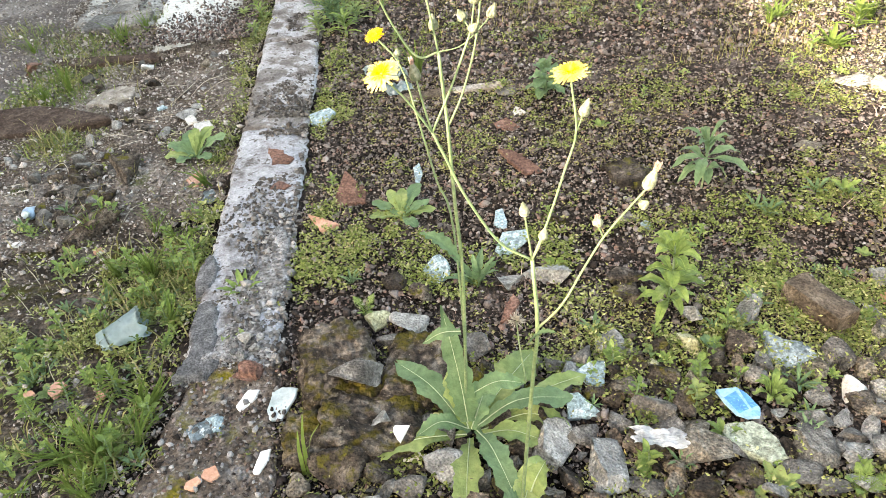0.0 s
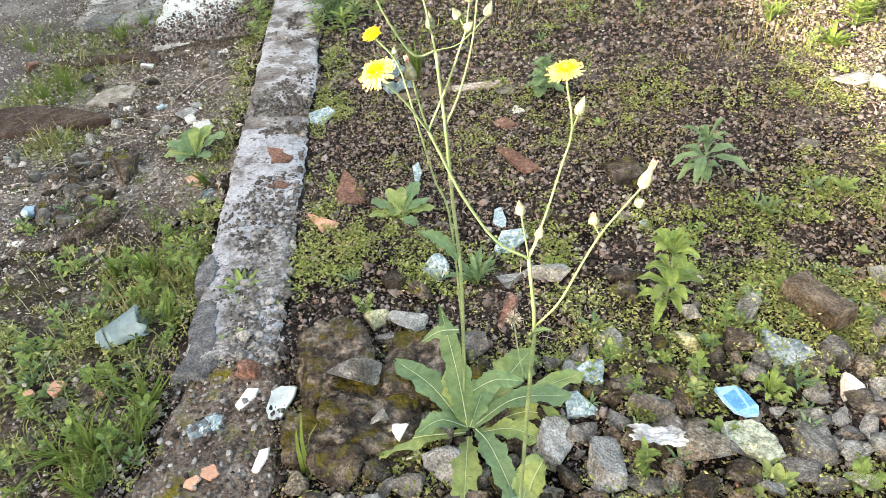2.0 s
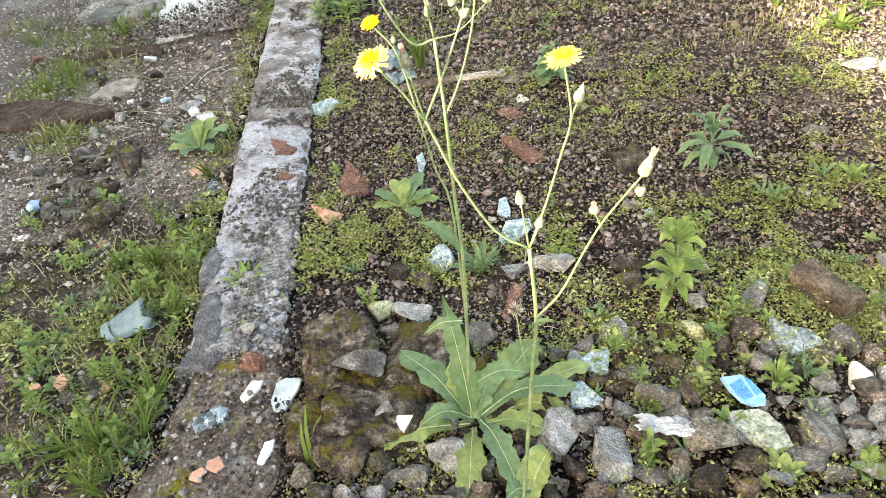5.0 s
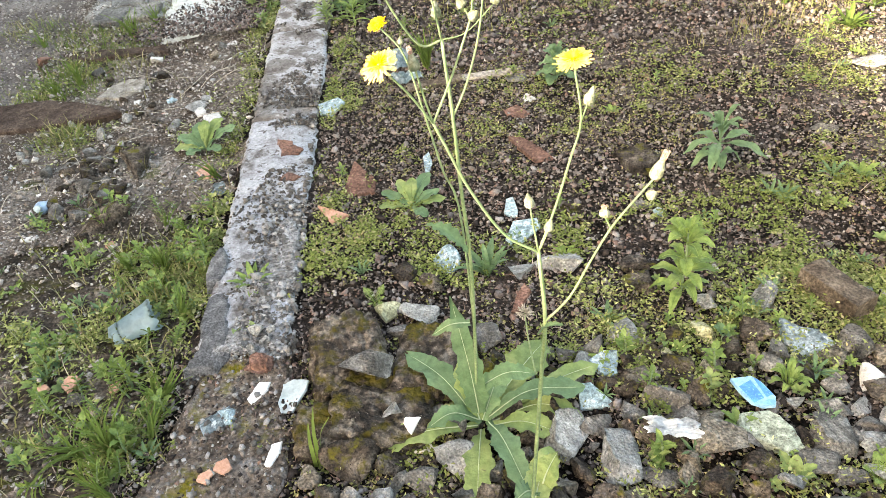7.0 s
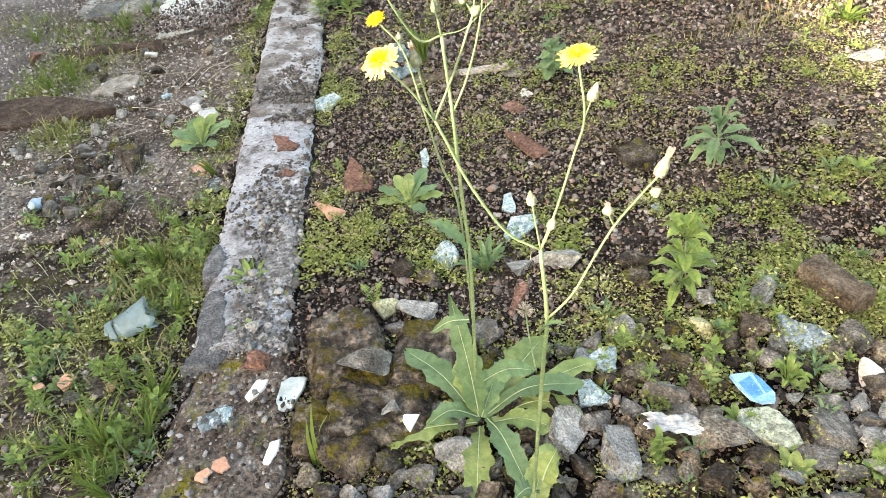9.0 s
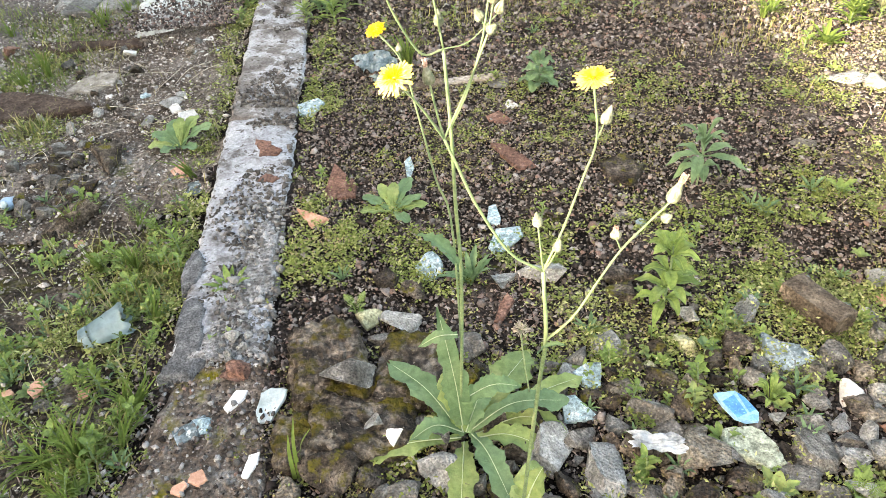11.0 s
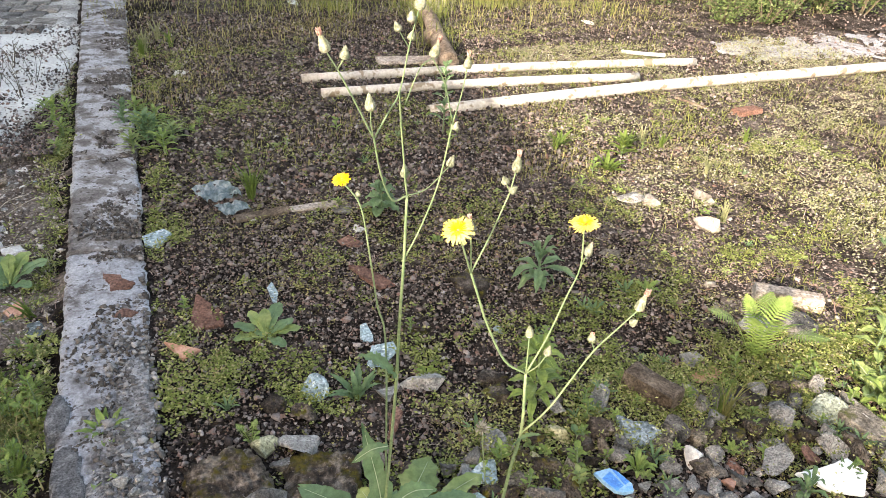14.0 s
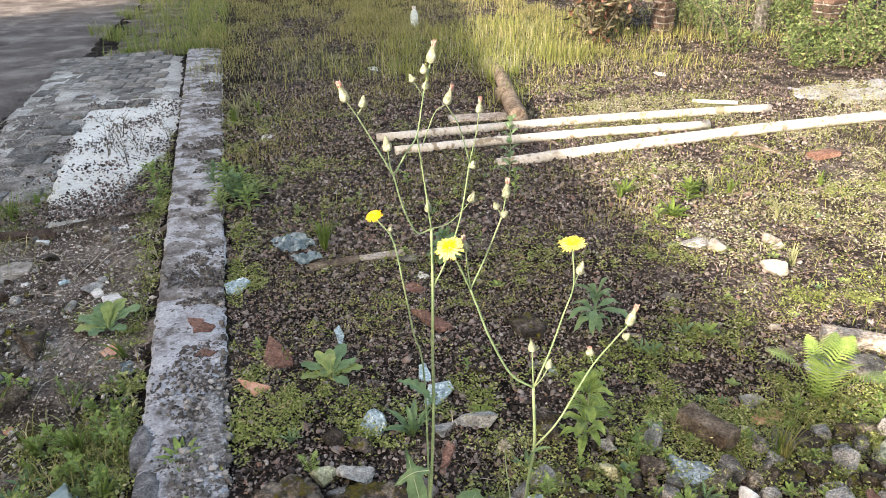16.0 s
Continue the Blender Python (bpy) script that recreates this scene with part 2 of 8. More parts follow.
PVC = surface("chalky_white_pvc", [(0.0, (0.2, 0.17, 0.13)), (0.35, (0.36, 0.335, 0.29)), (1.0, (0.47, 0.455, 0.42))], 4.0, 0.5, 0.2, 60.0, "object", 0.08, speck=(14.0, 0.57, (0.2, 0.165, 0.12)), sprd=(0.25, 0.6), grain=(0.75, 1.15), spec=0.3)
WOOD = surface("weathered_wood", [(0.0, (0.06, 0.044, 0.032)), (0.5, (0.12, 0.093, 0.07)), (1.0, (0.24, 0.195, 0.15))], 24.0, 0.9, 0.9, 160.0, "object", 0.2)
PALE_WOOD = surface("bleached_wood", [(0.0, (0.2, 0.16, 0.125)), (0.5, (0.36, 0.305, 0.25)), (1.0, (0.5, 0.44, 0.38))], 12.0, 0.9, 0.8, 90.0, "object", 0.15)
BARK = surface("brown_log", [(0.0, (0.09, 0.066, 0.048)), (0.5, (0.175, 0.135, 0.102)), (1.0, (0.28, 0.23, 0.185))], 7.0, 0.92, 0.9, 60.0, "object", 0.15)
LEAF = surface("dull_green_leaf", [(0.0, (0.08, 0.145, 0.066)), (0.5, (0.125, 0.212, 0.1)), (1.0, (0.19, 0.28, 0.14))], 14.0, 0.55, 0.35, 90.0, "object", 0.2, speck=(90.0, 0.74, (0.24, 0.24, 0.1)), through_light=0.3, grain=(0.82, 1.14), spec=0.3)
LEAF_YELLOW = surface("yellowing_leaf", [(0.0, (0.13, 0.195, 0.067)), (0.5, (0.205, 0.28, 0.095)), (1.0, (0.33, 0.375, 0.15))], 14.0, 0.55, 0.35, 90.0, "object", 0.15, speck=(70.0, 0.72, (0.16, 0.12, 0.06)), through_light=0.3, grain=(0.82, 1.14), spec=0.3)
MIDRIB = surface("pale_midrib", [(0.0, (0.36, 0.44, 0.27)), (1.0, (0.48, 0.54, 0.38))], 14.0, 0.55, 0.0, 90.0, "object", 0.1, through_light=0.2, grain=(0.82, 1.14))
STEM = surface("ribbed_green_stem", [(0.0, (0.11, 0.165, 0.085)), (0.5, (0.15, 0.215, 0.105)), (1.0, (0.22, 0.27, 0.14))], 20.0, 0.6, 0.4, 160.0, "object", 0.1, grain=(0.75, 1.2), spec=0.3)
BUD = surface("pale_green_bud", [(0.0, (0.11, 0.135, 0.08)), (0.5, (0.235, 0.25, 0.165)), (1.0, (0.42, 0.41, 0.32))], 160.0, 0.75, 0.7, 260.0, "object", 0.15, grain=(0.65, 1.2))
TUFT = surface("withered_floret_tuft", [(0.0, (0.3, 0.14, 0.11)), (0.5, (0.43, 0.26, 0.21)), (1.0, (0.55, 0.46, 0.39))], 120.0, 0.8, 0.4, 300.0, "object", 0.2)
PETAL_DEEP = surface("golden_floret", [(0.0, (0.8, 0.4, 0.015)), (0.5, (0.86, 0.53, 0.03)), (1.0, (0.9, 0.65, 0.08))], 60.0, 0.6, 0.1, 200.0, "object", 0.05, through_light=0.25, grain=(0.82, 1.14))
PETAL = surface("yellow_petal", [(0.0, (0.87, 0.63, 0.06)), (0.5, (0.9, 0.75, 0.17)), (1.0, (0.92, 0.83, 0.32))], 60.0, 0.6, 0.1, 200.0, "object", 0.05, through_light=0.25, grain=(0.82, 1.14))
HERB = surface("fresh_green_herb", [(0.0, (0.105, 0.17, 0.04)), (0.5, (0.17, 0.25, 0.065)), (1.0, (0.26, 0.335, 0.11))], 30.0, 0.55, 0.25, 150.0, "object", 0.2, through_light=0.3, grain=(0.82, 1.14), spec=0.3)
WEED = surface("ground_cover_leaf", [(0.0, (0.065, 0.085, 0.026)), (0.3, (0.145, 0.18, 0.048)), (0.65, (0.235, 0.28, 0.09)), (0.86, (0.36, 0.365, 0.18)), (1.0, (0.33, 0.21, 0.12))], 3.0, 0.7, 0.0, 60.0, "island", through_light=0.3, grain=(0.75, 1.15))
GRASS = surface("grass_blade", [(0.0, (0.07, 0.12, 0.028)), (0.5, (0.14, 0.2, 0.05)), (0.8, (0.22, 0.27, 0.09)), (1.0, (0.36, 0.32, 0.17))], 3.0, 0.6, 0.0, 60.0, "island", through_light=0.35, grain=(0.75, 1.15))
STRAW = surface("straw_grass", [(0.0, (0.14, 0.16, 0.075)), (0.35, (0.25, 0.265, 0.14)), (0.7, (0.41, 0.39, 0.27)), (1.0, (0.53, 0.47, 0.4))], 3.0, 0.7, 0.0, 60.0, "island", through_light=0.3, grain=(0.75, 1.15))
SHRUB_LEAF = surface("shrub_leaf", [(0.0, (0.04, 0.065, 0.026)), (0.4, (0.095, 0.14, 0.052)), (0.75, (0.165, 0.22, 0.085)), (1.0, (0.3, 0.32, 0.16))], 5.0, 0.6, 0.0, 60.0, "island", through_light=0.3)
RED_LEAF = surface("dark_red_leaf", [(0.0, (0.06, 0.055, 0.036)), (0.4, (0.14, 0.135, 0.08)), (0.7, (0.22, 0.19, 0.125)), (0.82, (0.23, 0.1, 0.075)), (1.0, (0.38, 0.19, 0.11))], 6.0, 0.6, 0.0, 60.0, "island", through_light=0.2, grain=(0.75, 1.15))
TWIG = surface("dry_twig", [(0.0, (0.06, 0.05, 0.036)), (1.0, (0.16, 0.135, 0.1))], 12.0, 0.9, 0.4, 150.0, "object", 0.3)
DARK_CEMENT = surface("dark_grey_cement", [(0.0, (0.055, 0.055, 0.056)), (0.5, (0.115, 0.117, 0.12)), (1.0, (0.21, 0.212, 0.215))], 34.0, 0.9, 1.0, 220.0, "object", 0.1)
POST_BRICK = surface("dark_brick", [(0.0, (0.035, 0.025, 0.02)), (0.5, (0.075, 0.052, 0.041)), (1.0, (0.14, 0.105, 0.083))], 9.0, 0.92, 0.8, 90.0, "object", 0.3)
RENDERED = surface("plain_render", [(0.0, (0.45, 0.42, 0.37)), (1.0, (0.6, 0.57, 0.52))], 0.6, 0.9, 0.3, 20.0, "")
VERGE_LEAF = surface("verge_weed_leaf", [(0.0, (0.085, 0.1, 0.03)), (0.4, (0.2, 0.235, 0.068)), (0.72, (0.33, 0.37, 0.12)), (0.86, (0.47, 0.48, 0.23)), (1.0, (0.36, 0.25, 0.15))], 3.0, 0.6, 0.0, 60.0, "island", through_light=0.3, grain=(0.75, 1.15), spec=0.3)
STALK = surface("bleached_stalk", [(0.0, (0.22, 0.19, 0.15)), (1.0, (0.45, 0.41, 0.34))], 12.0, 0.9, 0.3, 150.0, "object", 0.25)
GREY_PLANK = surface("grey_weathered_plank", [(0.0, (0.07, 0.062, 0.052)), (0.5, (0.15, 0.138, 0.118)), (1.0, (0.28, 0.265, 0.23))], 20.0, 0.92, 0.9, 150.0, "object", 0.15, moss=(14.0, 0.56, (0.1, 0.11, 0.035)))
LITTER = surface("dry_plant_litter", [(0.0, (0.11, 0.07, 0.056)), (0.45, (0.24, 0.168, 0.142)), (0.8, (0.38, 0.295, 0.258)), (1.0, (0.53, 0.455, 0.405))], 3.0, 0.9, 0.0, 60.0, "island", grain=(0.75, 1.15))
LIT_CINDER_BED = surface("lit_fine_cinder", [(0.0, (0.014, 0.0113, 0.0098)), (0.5, (0.048, 0.0395, 0.035)), (1.0, (0.16, 0.138, 0.126))], 7.0, 0.95, 1.0, 90.0, "", speck=(60.0, 0.64, (0.24, 0.21, 0.19)), cells=55.0, spec=0.02)
VERGE_SOIL = surface("verge_soil", [(0.0, (0.018, 0.0145, 0.0115)), (0.45, (0.056, 0.045, 0.036)), (0.75, (0.12, 0.098, 0.08)), (1.0, (0.26, 0.225, 0.19))], 9.0, 0.95, 1.0, 110.0, "", speck=(80.0, 0.66, (0.3, 0.28, 0.25)), moss=(8.0, 0.55, (0.1, 0.095, 0.025)), cells=80.0, spec=0.02)
CRUMB = surface("concrete_crumb", [(0.0, (0.05, 0.046, 0.042)), (0.4, (0.13, 0.124, 0.118)), (0.75, (0.24, 0.235, 0.228)), (0.95, (0.37, 0.365, 0.355)), (1.0, (0.55, 0.54, 0.52))], 30.0, 0.92, 0.4, 320.0, "island", grain=(0.7, 1.25))
OLIVE = surface("olive_grass", [(0.0, (0.105, 0.108, 0.04)), (0.4, (0.2, 0.195, 0.075)), (0.75, (0.31, 0.285, 0.125)), (1.0, (0.42, 0.35, 0.21))], 3.0, 0.65, 0.0, 60.0, "island", through_light=0.35, grain=(0.75, 1.15))
LIME_GRASS = surface("yellow_green_grass", [(0.0, (0.11, 0.14, 0.035)), (0.5, (0.2, 0.225, 0.065)), (0.85, (0.31, 0.315, 0.11)), (1.0, (0.4, 0.35, 0.2))], 3.0, 0.6, 0.0, 60.0, "island", through_light=0.4, grain=(0.75, 1.15))
EARTH_BLOCK = surface("mossy_earth_block", [(0.0, (0.014, 0.011, 0.009)), (0.5, (0.07, 0.056, 0.045)), (1.0, (0.26, 0.22, 0.18))], 24.0, 0.96, 1.0, 75.0, "object", 0.15, moss=(15.0, 0.5, (0.11, 0.09, 0.017)), speck=(150.0, 0.64, (0.2, 0.17, 0.14)), cells=60.0)
WRAPPER = surface("glossy_white_wrapper", [(0.0, (0.3, 0.33, 0.36)), (0.5, (0.6, 0.63, 0.66)), (1.0, (0.75, 0.77, 0.78))], 30.0, 0.3, 0.2, 60.0, "", spec=0.5, sprd=(0.35, 0.6), grain=(0.8, 1.12))
FILM = surface("crumpled_blue_film", [(0.0, (0.12, 0.19, 0.21)), (0.45, (0.27, 0.37, 0.4)), (1.0, (0.6, 0.68, 0.7))], 30.0, 0.3, 0.5, 70.0, "object", 0.1, through_light=0.15, spec=0.5, sprd=(0.35, 0.65), grain=(0.75, 1.15))
DARK_PLANK = surface("dark_rotten_wood", [(0.0, (0.03, 0.02, 0.015)), (0.5, (0.066, 0.046, 0.036)), (1.0, (0.13, 0.1, 0.083))], 14.0, 0.92, 0.9, 120.0, "object", 0.1)
JOINT = surface("pale_cement_joint", [(0.0, (0.16, 0.15, 0.135)), (0.5, (0.33, 0.325, 0.3)), (1.0, (0.5, 0.5, 0.47))], 3.0, 0.92, 0.8, 100.0, "", speck=(40.0, 0.62, (0.1, 0.09, 0.08)))


# building helpers
def link(name, me, mat, parent=None, label="", smooth=True):
    me.materials.append(mat)
    if smooth:
        me.polygons.foreach_set("use_smooth", [True] * len(me.polygons))
    ob = new(name, me)
    ob.parent = parent
    if label:
        ob["label"] = label
    return ob


def part(name, bm, mat, parent=None, label="", smooth=True):
    me = bpy.data.meshes.new(name)
    bm.to_mesh(me)
    bm.free()
    return link(name, me, mat, parent, label, smooth)


def soup(name, verts, faces, mat, parent=None, smooth=True):
    """A mesh from arrays: verts (n, 3) and faces (m, k), all with k corners."""
    me = bpy.data.meshes.new(name)
    n, k = faces.shape
    me.vertices.add(len(verts))
    me.vertices.foreach_set("co", np.asarray(verts, np.float32).ravel())
    me.loops.add(n * k)
    me.loops.foreach_set("vertex_index", faces.astype(np.int32).ravel())
    me.polygons.add(n)
    me.polygons.foreach_set("loop_start", np.arange(0, n * k, k, dtype=np.int32))
    me.polygons.foreach_set("loop_total", np.full(n, k, np.int32))
    me.update(calc_edges=True)
    me.validate()
    return link(name, me, mat, parent, "", smooth)


def thing(name, at, label, category, group="", turn=0.0):
    ob = new(name)
    ob.empty_display_size = 0.02
    ob.matrix_basis = pose(*at, 0, 0, turn)
    return tagged(ob, label, category, group)


def smooth_line(pts, steps=5):
    """Points on a smooth line through pts (Catmull-Rom)."""
    P = [Vector(p) for p in pts]
    if len(P) < 3:
        return [P[0].lerp(P[1], k / steps) for k in range(steps + 1)]
    Q = [P[0] * 2 - P[1], *P, P[-1] * 2 - P[-2]]
    out = []
    for a, b, c, d in zip(Q, Q[1:], Q[2:], Q[3:]):
        for k in range(steps):
            t = k / steps
            out.append(0.5 * ((2 * b) + (c - a) * t + (2 * a - 5 * b + 4 * c - d) * t * t + (3 * b - a - 3 * c + d) * t ** 3))
    return out + [P[-1]]


def tube(bm, pts, r0, r1, n=8, steps=5, ribs=0.0, wobble=0.0, caps=True):
    """A tapered tube along a smooth line."""
    line = smooth_line(pts, steps)
    rings = []
    side = None
    for k, p in enumerate(line):
        d = (line[min(k + 1, len(line) - 1)] - line[max(k - 1, 0)]).normalized()
        if side is None:
            side = d.orthogonal().normalized()
        side = (side - d * side.dot(d)).normalized()
        up = d.cross(side)
        f = k / (len(line) - 1)
        r = r0 + (r1 - r0) * f
        if wobble:
            r *= 1 + wobble * noise.noise(p * 14)
        ring = []
        for j in range(n):
            a = 2 * math.pi * j / n
            q = r * (1 + (ribs if j % 2 else -ribs))
            ring.append(bm.verts.new(p + side * (math.cos(a) * q) + up * (math.sin(a) * q)))
        rings.append(ring)
    for a, b in zip(rings, rings[1:]):
        for j in range(n):
            bm.faces.new((a[j], a[(j + 1) % n], b[(j + 1) % n], b[j]))
    if caps:
        bm.faces.new(rings[0][::-1])
        bm.faces.new(rings[-1])
    return bm


def ground_z(x, y):
    """Height of the ground: uneven soil, lower beside the kerb's road side."""
    base = 0.012 * noise.noise(Vector((x * 1.7, y * 1.7, 0.3))) + 0.007 * noise.noise(Vector((x * 7, y * 7, 1.3))) + 0.003 * noise.noise(Vector((x * 22, y * 22, 2.1)))
    edge = -0.79 - 0.058 * y
    low = min(1.0, max(0.0, (edge - x) / 0.06 + 0.5))
    near = min(1.0, max(0.0, (0.05 - y) / 0.3))
    return base - 0.03 * low * (1 - near) + 0.008 * near


# the ground: one sheet to the horizon, finer where the camera looks
def ticks(lo, hi, step, far):
    mid = list(np.arange(lo, hi, step))
    a, b, s = lo, hi, step
    left, right = [], []
    while a > -far or b < far:
        s *= 1.35
        a, b = a - s, b + s
        left.append(a)
        right.append(b)
    return left[::-1] + mid + right


gx, gy = ticks(-2.4, 3.4, 0.034, 400), ticks(-0.9, 5.6, 0.034, 400)
gv = np.array([(x, y, ground_z(x, y)) for y in gy for x in gx])
gi = np.arange(len(gx) * len(gy)).reshape(len(gy), len(gx))
gf = np.stack([gi[:-1, :-1], gi[:-1, 1:], gi[1:, 1:], gi[1:, :-1]], -1).reshape(-1, 4)
ground = soup("ground", gv, gf, SOIL)
tagged(ground, "dark brown cinder soil with moss and weeds", "ground", kind="structure")


def patch(name, outline, mat, thick, label, category, rough_edge=0.03, seed=0, step=0.05, relief=0.004, follow=0.6):
    """A flat sheet of ground with an uneven outline that sinks into the soil at its rim."""
    xs, ys = [p[0] for p in outline], [p[1] for p in outline]
    pts = [Vector((*p, 0)) for p in outline]
    nx, ny = int((max(xs) - min(xs)) / step) + 2, int((max(ys) - min(ys)) / step) + 2
    bm = bmesh.new()
    grid = {}
    for j in range(-1, ny + 1):
        for i in range(-1, nx + 1):
            x, y = min(xs) + i * step, min(ys) + j * step
            inside, d = False, 9.0
            for a, b in zip(pts, pts[1:] + pts[:1]):
                if (a.y > y) != (b.y > y) and x < (b.x - a.x) * (y - a.y) / (b.y - a.y) + a.x:
                    inside = not inside
                e = b - a
                k = max(0, min(1, (Vector((x, y, 0)) - a).dot(e) / e.length_squared))
                d = min(d, (Vector((x, y, 0)) - a - e * k).length)
            d = (d if inside else -d) + rough_edge * noise.noise(Vector((x * 9 + seed, y * 9, seed)))
            top = thick + relief * noise.noise(Vector((x * 6, y * 6, seed + 4.0)))
            z = ground_z(x, y) * follow + (top if d > step else -0.03 + (top + 0.03) * max(0, d / step) if d > 0 else -0.03)
            if d > -2 * step:
                grid[i, j] = bm.verts.new((x, y, z))
    for (i, j) in grid:
        q = [grid.get(k) for k in ((i, j), (i + 1, j), (i + 1, j + 1), (i, j + 1))]
        if all(q):
            bm.faces.new(q)
    return tagged(part(name, bm, mat), label, category, kind="structure")


patch("road", [(-1.75, -6.0), (-1.8, 2.0), (-2.15, 4.0), (-2.1, 6.5), (-2.2, 11.0), (-2.6, 16.0), (-2.9, 30.0), (-5.6, 30.0), (-5.6, -6.0)], TARMAC, 0.012, "worn grey tarmac road with loose grit", "road", 0.15, 3, 0.12, 0.01)
patch("dirt_verge", [(-0.84, 0.7), (-0.92, 2.4), (-1.5, 2.6), (-1.9, 3.6), (-2.2, 3.4), (-2.1, 0.9), (-1.6, 0.6), (-1.2, 0.72)], DUST, 0.005, "dusty trodden soil strewn with grit", "verge", 0.16, 5, 0.03, 0.004, 1.0)

patch("verge_bed", [(-0.8, 0.75), (-0.81, -0.6), (-2.2, -0.6), (-2.1, 1.0), (-1.6, 0.75), (-1.2, 0.85)], VERGE_SOIL, 0.003, "mossy brown soil under the verge weeds", "verge", 0.06, 35, 0.03, 0.004, 1.0)
# far cinder, also painted lighter for sunlit ground; near edge follows the shade
patch("cinder_bed", [(-0.5, 1.5), (0.8, 1.2), (0.95, 0.4), (1.3, -0.35), (3.4, -0.6), (7.0, 1.0), (7.2, 9.5), (-0.6, 9.5), (-0.62, 2.5)], LIT_CINDER_BED, 0.003, "bed of fine brown cinder, its paler colour brightening sunlit ground", "ground", 0.3, 33, 0.07, 0.002, 1.0)

# plain unseen wall added beyond the road, sized to shade ground up to SHADE_X
SHADE_X, WALL_X = 1.17, -6.0
WALL_TOP = math.tan(radians(SUN_EL)) / math.cos(radians(SUN_AZ)) * (SHADE_X - WALL_X)
bm = bmesh.new()
# its top rises at the far end to push the shade edge outwards
wall_pts = [(-40 + k * 1.6, WALL_TOP * (1 + 0.12 * min(1.4, max(0, (-40 + k * 1.6 + 2.9) / 3.4))) + 0.1 * noise.noise(Vector((k * 0.8, 3.1, 0)))) for k in range(31)]
lower, upper = [], []
for y, z in wall_pts:
    lower.append((bm.verts.new((WALL_X - 0.25, y, -0.1)), bm.verts.new((WALL_X, y, -0.1))))
    upper.append((bm.verts.new((WALL_X - 0.25, y, z)), bm.verts.new((WALL_X, y, z))))
for k in range(30):
    bm.faces.new((lower[k][1], lower[k + 1][1], upper[k + 1][1], upper[k][1]))
    bm.faces.new((lower[k][0], upper[k][0], upper[k + 1][0], lower[k + 1][0]))
    bm.faces.new((upper[k][0], upper[k][1], upper[k + 1][1], upper[k + 1][0]))
bm.faces.new((lower[0][0], lower[0][1], upper[0][1], upper[0][0]))
bm.faces.new((lower[30][0], upper[30][0], upper[30][1], lower[30][1]))
tagged(part("wall_west", bm, RENDERED, smooth=False), "plain unseen wall along the road, added for shade", "wall", kind="structure")


# the kerb: cast blocks with worn edges
def kerb_edge(y):
    return -0.768 - 0.058 * y, -0.56 - 0.041 * y


def kerb_block(y0, y1, seed, broken):
    bm = bmesh.new()
    rows = []
    n = max(4, int((y1 - y0) / 0.014))
    m = 20
    for j in range(n + 1):
        y = y0 + (y1 - y0) * j / n
        a, b = kerb_edge(y)
        a += 0.006 * noise.noise(Vector((seed, y * 9, 0))) + 0.006 * noise.noise(Vector((seed, y * 40, 1)))
        b += 0.014 * noise.noise(Vector((seed, y * 5, 7))) + 0.012 * noise.noise(Vector((seed, y * 30, 8)))
        end = min(j, n - j)
        row = []
        for i in range(m + 1):
            f = i / m
            yy = y + broken * 0.03 * noise.noise(Vector((f * 5, seed, 3))) * (j == 0)
            p = Vector((a + (b - a) * f, yy, 0.03))
            worn = 0.004 * max(0.0, noise.noise(p * 9 + Vector((seed, 0, 0)))) + 0.003 * noise.noise(p * 33) + 0.004 * noise.noise(p * 80)
            rim = min(f, (1 - f) * 0.55)
            p.z -= worn + 0.008 * max(0, 1 - rim / 0.04) + max(0.0, f - 0.55) * 0.05 * (0.6 + noise.noise(Vector((7, y * 3, seed))))
            if end == 0:
                p.z -= 0.006
            row.append(bm.verts.new(p))
        rows.append([bm.verts.new((row[0].co.x - 0.006, row[0].co.y, -0.12)), *row, bm.verts.new((row[-1].co.x + 0.004, row[-1].co.y, -0.12))])
    for r, s in zip(rows, rows[1:]):
        for i in range(len(r) - 1):
            bm.faces.new((r[i], r[i + 1], s[i + 1], s[i]))
    bm.faces.new(rows[0][::-1])
    bm.faces.new(rows[-1])
    return bm


kerb = tagged(new("kerb"), "weathered grey concrete kerb with chipped edges", "kerb", kind="structure")
breaks = [0.13, 1.22, 2.0, 2.5, 3.3, 4.3, 5.4, 6.42]
for k, (a, b) in enumerate(zip(breaks, breaks[1:])):
    part("kerb_stone", kerb_block(a, b - 0.006, k * 3.7 + 1, 1.0 if k == 0 else 0.3), CONCRETE if k == 0 else STAINED, kerb, "" if k == 0 else "brown-stained concrete block")
patch("kerb_footing", [(-0.79, 0.16), (-0.56, 0.2), (-0.52, -0.1), (-0.54, -0.5), (-0.9, -0.5), (-0.8, -0.1)], FOOTING, 0.012, "broken mossy concrete bed of the kerb", "footing", 0.03, 8, 0.018, 0.012, 1.0)

patch("kerb_crumble", [(-0.735, 0.14), (-0.59, 0.12), (-0.575, 0.45), (-0.6, 0.72), (-0.66, 0.62), (-0.69, 0.4)], CRUMBLE, 0.032, "crumbling grey concrete on the kerb's broken end", "kerb crumble", 0.05, 47, 0.012, 0.014, 0.0)
patch("kerb_edging", [(-0.812, 0.36), (-0.812, 0.52), (-0.775, 0.53), (-0.75, 0.47), (-0.752, 0.37)], DARK_CEMENT, 0.036, "dark grey cement remains on the kerb edge", "cement edging", 0.022, 51, 0.008, 0.006, 0.0)
